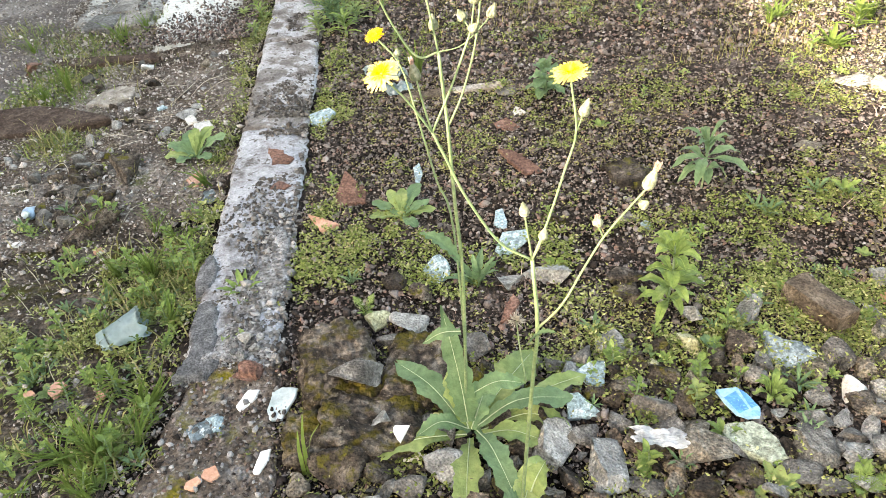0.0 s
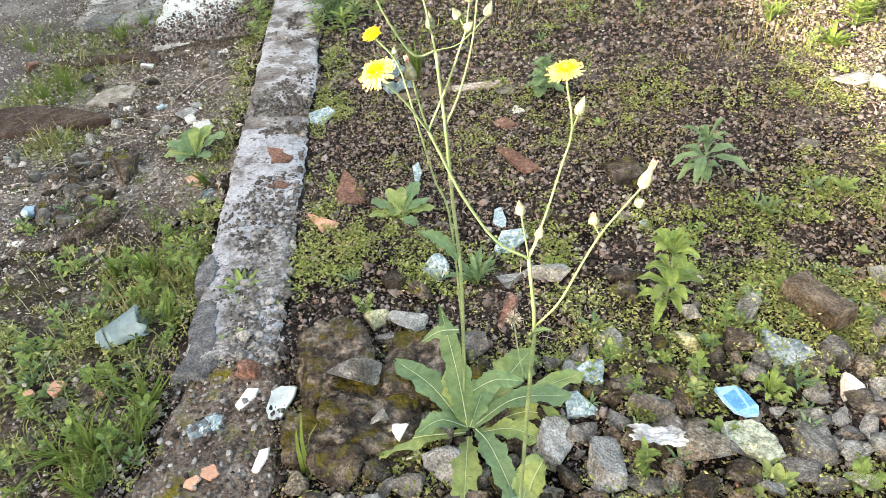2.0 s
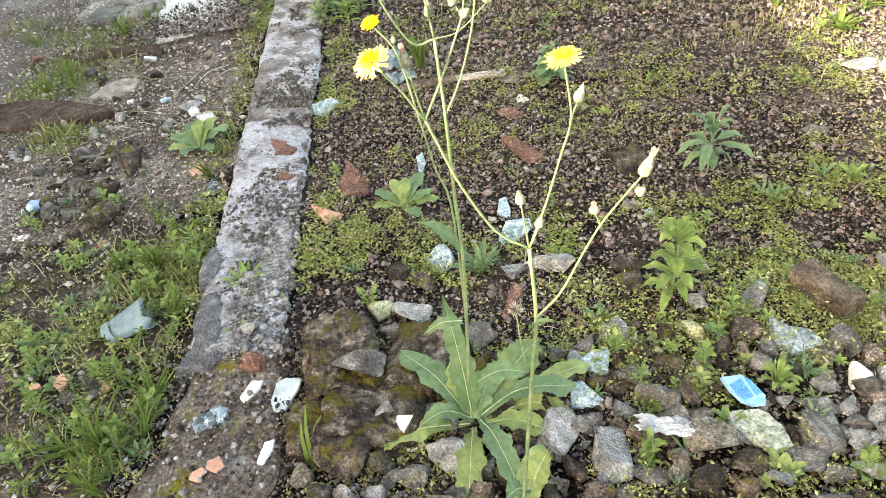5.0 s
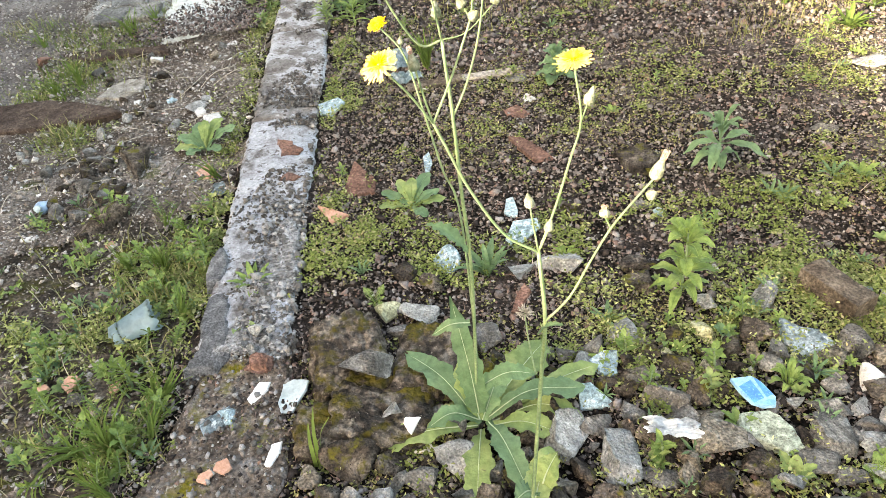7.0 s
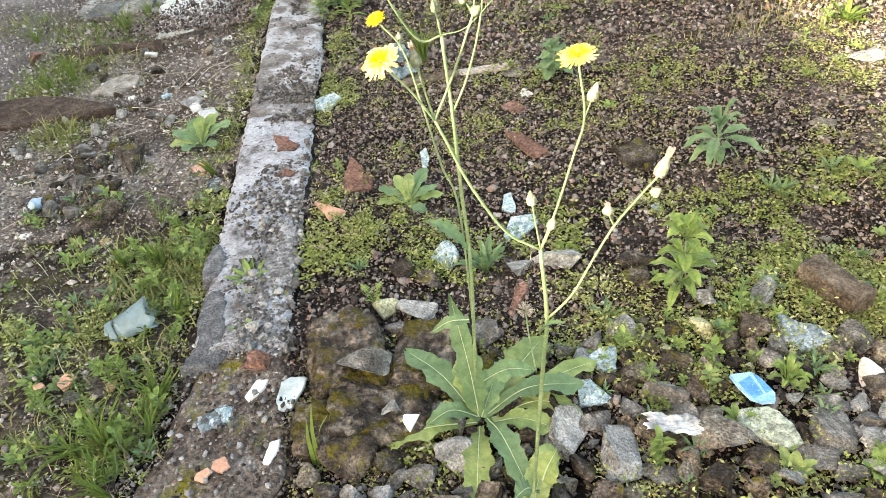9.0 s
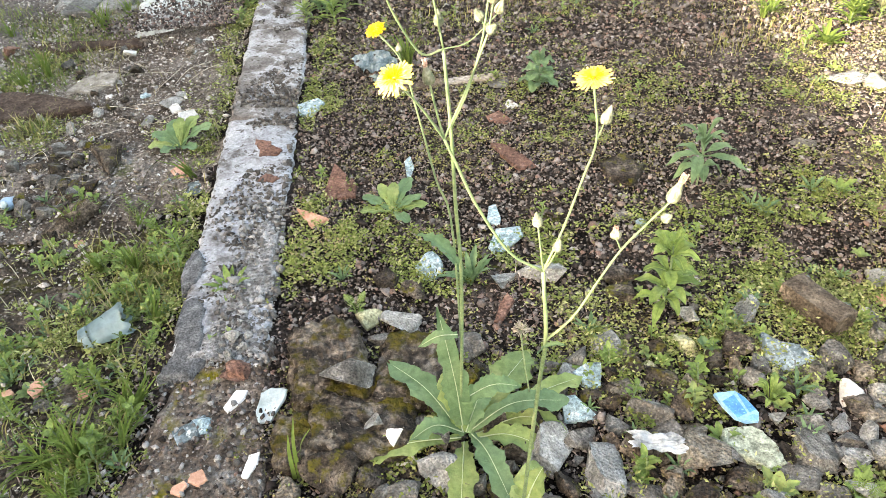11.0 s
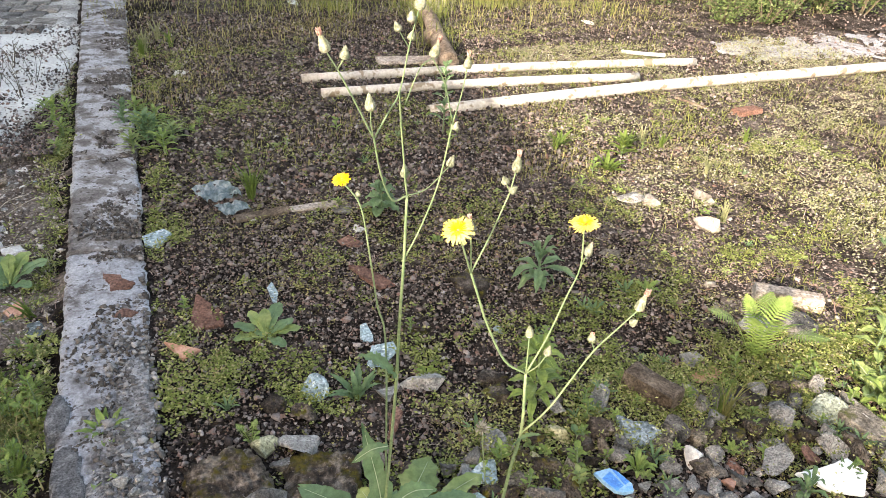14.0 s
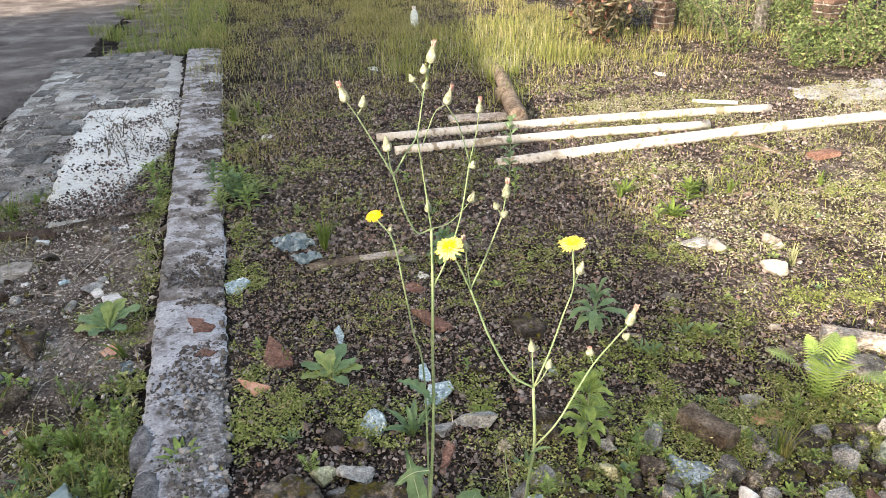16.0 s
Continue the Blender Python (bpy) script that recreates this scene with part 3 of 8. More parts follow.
patch("kerb_edging", [(-0.79, 0.09), (-0.8, 0.34), (-0.755, 0.33), (-0.725, 0.24), (-0.69, 0.2), (-0.675, 0.12), (-0.72, 0.08)], DARK_CEMENT, 0.036, "dark grey cement remains at the kerb end", "cement edging", 0.03, 53, 0.008, 0.006, 0.0)
patch("roadside_soil", [(-2.1, 6.3), (-2.4, 14.0), (-0.7, 14.0), (-0.9, 6.4)], DUST, 0.004, "dusty soil under the roadside grass", "verge", 0.16, 27, 0.12, 0.006, 1.0)

# whitewashed slab and pavers beside the kerb
patch("cement_slab", [(-1.68, 4.24), (-1.42, 4.5), (-1.04, 4.38), (-0.99, 3.7), (-1.01, 3.1), (-1.1, 2.75), (-1.15, 2.25), (-1.45, 2.12), (-1.57, 3.0)], WHITEWASH, 0.016, "whitewashed cement slab speckled with black grit", "slab", 0.045, 11, 0.02, 0.003)

patch("paving_bed", [(-1.0, 4.3), (-1.2, 6.4), (-2.3, 6.5), (-2.2, 4.4), (-1.95, 2.5), (-1.5, 2.4), (-1.6, 4.2)], JOINT, 0.011, "pale cement joints between worn pavers", "paving bed", 0.06, 21, 0.04, 0.006)

patch("cement_smear", [(-1.95, 4.35), (-1.75, 4.28), (-1.05, 4.42), (-1.12, 4.75), (-1.45, 4.72), (-1.7, 5.0), (-2.02, 4.9)], JOINT, 0.018, "thin smear of pale cement over the pavers", "cement smear", 0.16, 41, 0.03, 0.01, 0.3)


def paver_mesh(seed):
    rnd = random.Random(seed)
    bm = bmesh.new()
    bmesh.ops.create_cube(bm, size=1, matrix=Matrix.Diagonal((0.15, 0.19, 0.05, 1)))
    bmesh.ops.bevel(bm, geom=bm.edges[:], offset=0.008, segments=1, affect="EDGES")
    for v in bm.verts:
        v.co += Vector((rnd.uniform(-1, 1), rnd.uniform(-1, 1), rnd.uniform(-1, 1))) * 0.002
    me = bpy.data.meshes.new("paver")
    bm.to_mesh(me)
    bm.free()
    me.materials.append(PAVER)
    return me


# things: rubble, shards and chips
ROCKS = {}


def rock_mesh(seed, facets, rough, mat, fineness=4):
    key = (seed, facets, rough, mat.name, fineness)
    if key not in ROCKS:
        rnd = random.Random(seed)
        bm = bmesh.new()
        bmesh.ops.create_icosphere(bm, subdivisions=fineness, radius=1.0)
        planes = []
        for _ in range(facets):
            d = Vector((rnd.gauss(0, 1), rnd.gauss(0, 1), rnd.gauss(0, 0.8))).normalized()
            planes.append((d, rnd.uniform(0.26, 0.5)))
        off = Vector((seed * 1.7, seed * 0.9, seed))
        for v in bm.verts:
            p = v.co.copy()
            for d, r in planes:
                over = p.dot(d) - r
                if over > 0:
                    p -= d * over
            p *= 1 + rough * (0.25 * noise.noise(p * 1.6 + off) + 0.22 * noise.noise(p * 4 + off) + 0.25 * noise.noise(p * 10 + off) + 0.22 * noise.noise(p * 22 + off) + 0.12 * noise.noise(p * 45 + off))
            v.co = p
        xs = [[v.co[k] for v in bm.verts] for k in range(3)]
        size = [max(c) - min(c) for c in xs]
        mid = [(max(c) + min(c)) / 2 for c in xs]
        for v in bm.verts:
            v.co = Vector([(v.co[k] - mid[k]) / size[k] for k in range(3)])
        me = bpy.data.meshes.new("rock")
        bm.to_mesh(me)
        bm.free()
        me.materials.append(mat)
        me.polygons.foreach_set("use_smooth", [True] * len(me.polygons))
        ROCKS[key] = me
    return ROCKS[key]


LOOK = {
    "grey": (GREY_STONE, "rubble_stone", "rough grey lump of concrete rubble on the soil", 9, 0.2),
    "pale": (PALE_STONE, "rubble_stone", "pale speckled concrete rubble with angular faces", 9, 0.15),
    "dark": (DARK_STONE, "lava_stone", "dark brown pitted lava stone with moss", 9, 0.34),
    "yellow": (YELLOW_STONE, "mortar_lump", "yellowish crumbly lump of old mortar", 9, 0.16),
    "chalk": (CHALK, "rubble_stone", "sunlit whitish stone in the grass", 9, 0.14),
    "tan": (TAN_STONE, "rubble_stone", "tan angular stone among the rubble", 10, 0.16),
    "white": (WHITE_CHIP, "plaster_lump", "chalky white lump of plaster in the weeds", 9, 0.14),
    "orange": (TERRACOTTA, "brick_lump", "small orange brick fragment on the soil", 9, 0.14),
    "brick": (OLD_BRICK, "brick_lump", "dull red brick lump half buried in soil", 9, 0.16),
    "blue": (BLUE_CHIP, "glazed_lump", "pale blue glazed rubble fragment with white marks", 10, 0.12),
    "green": (GREEN_STONE, "stone_slab", "flat pale green stone slab with lichen", 9, 0.12),
}


def rock(look_key, x, y, w, d, h, turn=0.0, seed=1, tilt=0.0, sink=0.25, label="", lift=0.0):
    """A rock of that width, depth and height, resting in the soil."""
    mat, name, text, facets, rough = LOOK[look_key]
    if w > 0.036 and h < 0.75 * w:
        h *= 1.35
    me = rock_mesh(seed, facets, rough, mat, 4 if w > 0.09 else 3 if w > 0.034 else 2).copy()
    me.transform(Matrix.Diagonal((w, d, h, 1)))
    ob = new(name, me)
    ob.matrix_basis = pose(x, y, ground_z(x, y) + h * (0.5 - sink) + lift, tilt, 0, turn)
    return tagged(ob, label or text, name.replace("_", " ") if name != "rubble_stone" else "stone", "rubble on the ground")


def mossy_block(x, y, w, d, h, turn, seed):
    """A squarish block of earth-brown stone with broken edges, sunk to half its height."""
    bm = bmesh.new()
    bmesh.ops.create_icosphere(bm, subdivisions=5, radius=1.0)
    off = Vector((seed * 3.1, seed * 1.7, seed * 0.6))
    for v in bm.verts:
        p = v.co / (abs(v.co.x) ** 7 + abs(v.co.y) ** 7 + abs(v.co.z) ** 7) ** (1 / 7)
        p *= 1 + 0.16 * noise.noise(p * 1.4 + off) + 0.1 * noise.noise(p * 4 + off) + 0.075 * noise.noise(p * 10 + off) + 0.05 * noise.noise(p * 22 + off) + 0.03 * noise.noise(p * 45 + off)
        v.co = Vector((p.x * w, p.y * d, p.z * h)) * 0.5
    ob = part("stone_block", bm, EARTH_BLOCK)
    ob.matrix_basis = pose(x, y, ground_z(x, y) - 0.004, 3 * math.sin(seed * 2), 4 * math.sin(seed), turn)
    return tagged(ob, "large dark mossy block sunk in the soil", "stone block", "rubble on the ground")


SHARD_LOOK = {
    "terracotta": (TERRACOTTA, "terracotta_shard", "broken orange terracotta shard lying on the soil", "shard"),
    "brick": (OLD_BRICK, "brick_shard", "dull brown roof tile shard on the soil", "shard"),
    "white": (WHITE_CHIP, "plaster_chip", "sharp white chip of broken ceramic", "chip"),
    "blue": (BLUE_CHIP, "tile_shard", "pale blue broken tile shard with white marks", "tile shard"),
    "slate": (SLATE, "slate_shard", "jagged blue-grey stone shard with pale scratches", "shard"),
    "grey": (GREY_STONE, "cement_shard", "flat grey cement flake on the soil", "shard"),
    "green": (GREEN_STONE, "stone_slab", "flat pale green stone slab with lichen", "slab"),
    "ceramic": (CERAMIC, "ceramic_shard", "sharp clean white shard of broken ceramic", "tile shard"),
    "rotten": (DARK_PLANK, "plank", "dark rotten plank half sunk in the verge", "plank"),
    "cement": (CHALK, "cement_flake", "long whitish cement flake in the verge", "cement flake"),
    "plastic": (PLASTIC, "plastic_scrap", "torn cloudy blue-white plastic scrap", "plastic scrap"),
}


def shard(look_key, x, y, w, d, thick=0.008, turn=0.0, tilt=0.0, lean=0.0, seed=1, corners=6, label="", lift=0.0, bend=0.0, outline=None):
    """A flat broken piece with an irregular or a given outline, chamfered and chipped."""
    mat, name, text, cat = SHARD_LOOK[look_key]
    thick = min(thick, 0.2 * max(w, d)) if thick < 0.01 else thick
    rnd = random.Random(seed)
    bm = bmesh.new()
    ring = []
    angles = sorted((k + rnd.uniform(-0.36, 0.36)) * 2 * math.pi / corners for k in range(corners))
    base = [Vector((math.cos(a), math.sin(a), 0)) * rnd.uniform(0.75, 1.1) for a in angles]
    if outline:
        base = [Vector((*p, 0)) for p in outline]
    for a, b in zip(base, base[1:] + base[:1]):
        for k in range(5):
            p = a.lerp(b, k / 5)
            ring.append(p * (1 + 0.06 * noise.noise(p * 5 + Vector((seed, 0, 0)))))
    xs, ys = [p.x for p in ring], [p.y for p in ring]
    for p in ring:
        p.x = (p.x - (max(xs) + min(xs)) / 2) / (max(xs) - min(xs)) * w
        p.y = (p.y - (max(ys) + min(ys)) / 2) / (max(ys) - min(ys)) * d
    levels = [(0.94, -0.5), (1.0, -0.3), (0.99, 0.3), (0.93, 0.5), (0.55, 0.52)]
    rows = [[bm.verts.new((p.x * s + 0.0006 * rnd.gauss(0, 1), p.y * s, z * thick * (1 + 0.15 * noise.noise(p * 60)) + bend * ((p.x * s / w) ** 2 - 0.1))) for p in ring] for s, z in levels]
    for r, q in zip(rows, rows[1:]):
        for k in range(len(r)):
            bm.faces.new((r[k], r[(k + 1) % len(r)], q[(k + 1) % len(r)], q[k]))
    for row, order in ((rows[0], -1), (rows[-1], 1)):
        c = bm.verts.new(sum((v.co for v in row), Vector()) / len(row))
        for k in range(len(row)):
            f = (row[k], row[(k + 1) % len(row)], c)
            bm.faces.new(f[::order])
    ob = part(name, bm, mat, smooth=False)
    drop = 0.5 * (abs(math.sin(radians(tilt))) * d + abs(math.sin(radians(lean))) * w)
    ob.matrix_basis = pose(x, y, ground_z(x, y) + thick * 0.4 + drop * 0.75 + lift, tilt, lean, turn)
    return tagged(ob, label or text, cat, "debris on the ground")


# plants
def leaf_blade(base, tip, width, arch, up=(0, 0, 1), lobes=0.2, waves=7, cup=0.36, fold=0.0, n=18, m=4, shape=0.55):
    """A leaf from base to tip, arched upwards, with a wavy toothed rim and a grooved midrib. Returns blade and midrib."""
    base, tip, up = Vector(base), Vector(tip), Vector(up)
    d = tip - base
    side = d.cross(up).normalized()
    lift = side.cross(d).normalized()
    bm, rib = bmesh.new(), bmesh.new()
    rnd = random.Random(int(abs(base.x * 991 + tip.y * 733 + tip.x * 557) * 1000) + 7)
    ph = rnd.uniform(0, 6)
    rows, line = [], []
    for k in range(n + 1):
        f = k / n
        c = base + d * f + lift * arch * math.sin(math.pi * min(1, f * 0.9)) - lift * abs(arch) * 0.5 * max(0, f - 0.7)
        w = width * 0.5 * (math.sin(math.pi * min(1.0, (f ** (1.2 * shape + 0.4)) * 0.97 + 0.02)) ** 0.75 if f < 1 else 0.02)
        w = max(w, width * 0.07 * (1 - f))
        line.append(c + lift * 0.0012)
        row = []
        for j in range(-m, m + 1):
            g = j / m
            tooth = 1 + lobes * (0.6 * math.sin(f * waves * 6.3 + ph + (1.5 if g > 0 else 0)) + 0.4 * math.sin(f * waves * 15 + ph * 2)) * abs(g) ** 2
            ripple = width * 0.12 * math.sin(f * waves * 5 + ph + g * 2) * abs(g) ** 1.5
            row.append(bm.verts.new(c + side * (w * g * tooth) + lift * (abs(g) * w * cup + ripple - abs(g) ** 2 * w * fold + (0.0 if j else -0.0008))))
        rows.append(row)
    for r, s in zip(rows, rows[1:]):
        for j in range(2 * m):
            bm.faces.new((r[j], r[j + 1], s[j + 1], s[j]))
    tube(rib, line[::3], 0.0014 + width * 0.022, 0.0004, 5, 2)
    return bm, rib


def add_leaf(plant, base, tip, width, arch, mat, label="", **more):
    bm, rib = leaf_blade(base, tip, width, arch, **more)
    ob = part("leaf", bm, mat, plant, label)
    if width > 0.027:
        part("midrib", rib, MIDRIB, ob)
    else:
        rib.free()
    return ob


def broad_leaf(plant, pts, width, mat, up=(0, 0, 1), wide=0.62, stalk=0.25, tip=0.6, wave=0.1, cup=0.16, label="", rib_mat=None):
    """A broad leaf along a curved midrib: narrow at its foot, widest at the share wide, with a rounded tip and a gently waved rim."""
    line = smooth_line(pts, 26 // (len(pts) - 1))
    n, m = len(line) - 1, 5
    up = Vector(up)
    rnd = random.Random(int(abs(pts[-1][0] * 9973 + pts[-1][1] * 7919 + width * 1e5)))
    ph = [rnd.uniform(0, 6.28) for _ in range(6)]
    bm, rib = bmesh.new(), bmesh.new()
    rows, ridge = [], []
    for k, c in enumerate(line):
        f = k / n
        d = (line[min(k + 1, n)] - line[max(k - 1, 0)]).normalized()
        side = d.cross(up).normalized()
        lift = side.cross(d).normalized()
        u = f / wide if f < wide else (f - wide) / (1 - wide)
        w = stalk + (1 - stalk) * u * u * (3 - 2 * u) if f < wide else max(0.03, 1 - u ** 2.3) ** tip
        w *= width * 0.5
        ridge.append(c + lift * 0.0008)
        row = []
        for j in range(-m, m + 1):
            g = j / m
            a = 0 if g > 0 else 3
            rim = 1 + wave * (0.55 * math.sin(f * 21 + ph[a]) + 0.3 * math.sin(f * 37 + ph[a + 1]) + 0.3 * math.sin(f * 83 + ph[a + 2])) * abs(g)
            ripple = width * 0.07 * math.sin(f * 17 + ph[a]) * g * g - 0.0009 * (1 - abs(g)) * (0.5 + 0.5 * math.sin(f * 60 - abs(g) * 5))
            row.append(bm.verts.new(c + side * (w * g * rim) + lift * (abs(g) * w * cup + ripple)))
        rows.append(row)
    for r, q in zip(rows, rows[1:]):
        for j in range(2 * m):
            bm.faces.new((r[j], r[j + 1], q[j + 1], q[j]))
    ob = part("leaf", bm, mat, plant, label)
    part("midrib", tube(rib, ridge[:-2:2], 0.0008 + width * 0.011, 0.0003, 6, 2), rib_mat or MIDRIB, ob)
    return ob


def whorled_weed(x, y, whorls, mat, label):
    """An upright weed whose pointed leaves stand in whorls. whorls: height, leaves, length, width, rise of the tips."""
    plant = thing("leafy_weed", (x, y, ground_z(x, y)), label, "weed")
    top = whorls[-1][0]
    part("stem", tube(bmesh.new(), [(0, 0, -0.01), (0.004, 0.002, top * 0.5), (0, 0, top + 0.008)], 0.0032, 0.002, 6), STEM, plant)
    rnd = random.Random(int(abs(x * 733 + y * 391)))
    for z, count, length, width, rise in whorls:
        turn = rnd.uniform(0, 6.28)
        for k in range(count):
            a = turn + 6.28 * k / count + rnd.uniform(-0.3, 0.3)
            out, long = Vector((math.cos(a), math.sin(a), 0)), length * rnd.uniform(0.75, 1.1)
            up = rise * rnd.uniform(0.6, 1.4)
            foot = Vector((0, 0, z + rnd.uniform(-0.008, 0.008)))
            broad_leaf(plant, [foot, foot + out * long * 0.55 + Vector((0, 0, max(up, 0) * 0.7 + 0.012)), foot + out * long + Vector((0, 0, up))], width * rnd.uniform(0.85, 1.1), mat, wide=0.45, stalk=0.18, tip=1.0, wave=0.05, cup=0.28, rib_mat=mat)
    return plant


def oval_rosette(x, y, leaves, mats, label, name="weed_rosette"):
    """A young plant whose few oval leaves spread from one crown. leaves: bearing, length, width, rise."""
    plant = thing(name, (x, y, ground_z(x, y)), label, "weed")
    for k, (turn, length, width, rise) in enumerate(leaves):
        a = radians(turn)
        out = Vector((math.cos(a), math.sin(a), 0))
        mid = out * length * 0.5 + Vector((0, 0, 0.015 + rise * 0.7))
        broad_leaf(plant, [out * 0.004 + Vector((0, 0, 0.012)), mid, out * length + Vector((0, 0, 0.012 + rise))], width, mats[k % len(mats)], wide=0.6, stalk=0.2, wave=0.12, cup=0.12, rib_mat=mats[k % len(mats)])
    return plant


def axis_pose(at, along):
    return Matrix.Translation(at) @ Vector(along).to_track_quat("Z", "Y").to_matrix().to_4x4()


def lathe(bm, profile, n=14, m=Matrix(), ribs=0.0):
    rings = [[bm.verts.new(m @ Vector((r * (1 + (ribs if j % 2 else -ribs)) * math.cos(2 * math.pi * j / n), r * (1 + (ribs if j % 2 else -ribs)) * math.sin(2 * math.pi * j / n), z))) for j in range(n)] for r, z in profile]
    for a, b in zip(rings, rings[1:]):
        for j in range(n):
            bm.faces.new((a[j], a[(j + 1) % n], b[(j + 1) % n], b[j]))
    bm.faces.new(rings[0][::-1])
    bm.faces.new(rings[-1])
    return bm


def flower_head(plant, at, along, size, seed, droop=0.1, mat=None):
    """An open head: rings of strap petals with toothed ends over a ribbed green cup."""
    rnd = random.Random(seed)
    m = axis_pose(at, along)
    petals, florets = bmesh.new(), bmesh.new()
    rings = ((30, 1.0, 0.02, 0.028), (28, 0.9, 0.12, 0.028), (26, 0.74, 0.26, 0.026), (24, 0.52, 0.4, 0.022), (24, 0.32, 0.5, 0.018))
    for ring, (count, r, rise, wide) in enumerate(rings):
        bm = petals if ring < 3 else florets
        for k in range(count):
            a = 2 * math.pi * (k + rnd.uniform(-0.4, 0.4)) / count + ring
            reach = size * 0.5 * r * rnd.uniform(0.8, 1.1)
            rot = Matrix.Rotation(a, 4, "Z")
            w = size * wide
            lift = rnd.uniform(-0.03, 0.03) * size
            rows = []
            for f in (0.0, 0.35, 0.7, 0.94, 1.0):
                x = size * 0.03 + reach * f
                z = size * (0.2 + 0.4 * rise * f * (2 - f) - droop * f * f * (1 - ring * 0.2)) + lift * f
                ww = w * (0.4 + 0.6 * min(1, f * 1.4))
                offs = (-1, -0.5, 0, 0.5, 1)
                rows.append([bm.verts.new(m @ rot @ Vector((x + (size * 0.028 if f == 1.0 and i % 2 == 0 else 0), s * ww, z - (0.25 * ww * (1 - s * s))))) for i, s in enumerate(offs)])
            for p, q in zip(rows, rows[1:]):
                for j in range(4):
                    bm.faces.new((p[j], p[j + 1], q[j + 1], q[j]))
    head = part("flower_head", petals, mat or PETAL, plant, "open yellow flower head with toothed petals")
    part("floret_disc", florets, PETAL_DEEP, head, "deep golden inner florets")
    cup = bmesh.new()
    s = size
    lathe(cup, ((s * 0.06, -0.02 * s), (s * 0.17, 0.03 * s), (s * 0.21, 0.12 * s), (s * 0.2, 0.2 * s), (s * 0.16, 0.24 * s)), 20, m, 0.06)
    part("involucre", cup, BUD, head, "ribbed green cup below the petals")
    return head


def bud(plant, at, along, length, width, tuft=0.0, seed=0):
    """A closed bud: swollen below, pointed or tufted above, with overlapping scale ribs."""
    m = axis_pose(at, along)
    bm = bmesh.new()
    L, W = length, width * 0.5
    top = 0.34 if tuft else 0.1
    lathe(bm, ((W * 0.3, 0), (W * 0.85, 0.08 * L), (W, 0.24 * L), (W * 0.88, 0.45 * L), (W * 0.58, 0.66 * L), (W * max(top, 0.34), 0.86 * L), (W * top, L)), 22, m, 0.1)
    rnd = random.Random(seed)
    ob = part("bud", bm, BUD, plant, "pale green closed flower bud")
    if tuft:
        tb = bmesh.new()
        for k in range(26):
            a, r = rnd.uniform(0, 6.28), W * 0.4 * math.sqrt(rnd.random())
            p = Vector((r * math.cos(a), r * math.sin(a), 0.85 * L))
            q = Vector((r * 1.35 * math.cos(a), r * 1.35 * math.sin(a), L * (1 + tuft * rnd.uniform(0.2, 0.62))))
            tube(tb, [m @ p, m @ q], W * 0.16, W * 0.09, 4, 1)
        part("withered_tuft", tb, TUFT, ob, "pinkish tuft of withered florets")
    return ob


def puff(plant, at, size, seed=0):
    """A dried seed head: a ball of fine pale hairs."""
    rnd = random.Random(seed)
    bm = bmesh.new()
    at = Vector(at)
    for _ in range(110):
        d = Vector((rnd.gauss(0, 1), rnd.gauss(0, 1), rnd.gauss(0.4, 1))).normalized()
        tube(bm, [at + d * size * 0.12, at + d * size * rnd.uniform(0.36, 0.55)], 0.0005, 0.00035, 3, 1)
    return part("seed_head", bm, STALK, plant, "dry fluffy seed head")


def rosette(name, x, y, count, length, width, mat, label, seed=0, rise=0.35, category="weed", group="", lobes=0.1, spread=0.25, inner=0.6, stalk=0.0, shape=0.55, z=None):
    """A small plant with leaves in a ring from its crown."""
    rnd = random.Random(seed)
    z = ground_z(x, y) if z is None else z
    plant = thing(name, (x, y, z), label, category, group)
    if stalk:
        part("stem", tube(bmesh.new(), [(0, 0, -0.01), (rnd.uniform(-0.004, 0.004), 0, stalk * 0.5), (0, 0, stalk)], 0.003, 0.0018, 6), STEM, plant)
    for k in range(count):
        a = 2 * math.pi * k / count + rnd.uniform(-spread, spread)
        f = 1.0 if k % 2 == 0 else rnd.uniform(inner, 1.0)
        L = length * f
        el = rise * rnd.uniform(0.6, 1.4)
        add_leaf(plant, (0.004 * math.cos(a), 0.004 * math.sin(a), stalk), (L * math.cos(a) * math.cos(el), L * math.sin(a) * math.cos(el), stalk + L * math.sin(el)), width * rnd.uniform(0.85, 1.1), L * rnd.uniform(0.05, 0.16), mat, lobes=lobes, waves=5, n=10, m=3, shape=shape)
    return plant


def herb(name, x, y, height, tiers, length, width, mat, label, seed=0, lean=(0, 0), per=2, category="weed", droop=0.1, start=0.15):
    """An upright weed: a stem with tiers of lance-shaped leaves."""
    rnd = random.Random(seed)
    plant = thing(name, (x, y, ground_z(x, y)), label, category)
    tip = Vector((lean[0], lean[1], height))
    part("stem", tube(bmesh.new(), [(0, 0, -0.01), tip * 0.5 + Vector((0.004, 0, 0)), tip], 0.0035, 0.0015, 6), STEM, plant)
    for k in range(tiers):
        f = start + (1 - start) * (k + 0.5) / tiers
        c = tip * f
        L = length * (1.1 - 0.45 * f) * rnd.uniform(0.85, 1.1)
        for j in range(per):
            a = k * 1.9 + j * 2 * math.pi / per + rnd.uniform(-0.3, 0.3)
            el = rnd.uniform(0.1, 0.5) + 0.5 * f - droop
            add_leaf(plant, c, c + Vector((L * math.cos(a) * math.cos(el), L * math.sin(a) * math.cos(el), L * math.sin(el))), width * rnd.uniform(0.85, 1.15), L * 0.1, mat, lobes=0.06, waves=4, n=8, m=2, shape=0.5)
    return plant


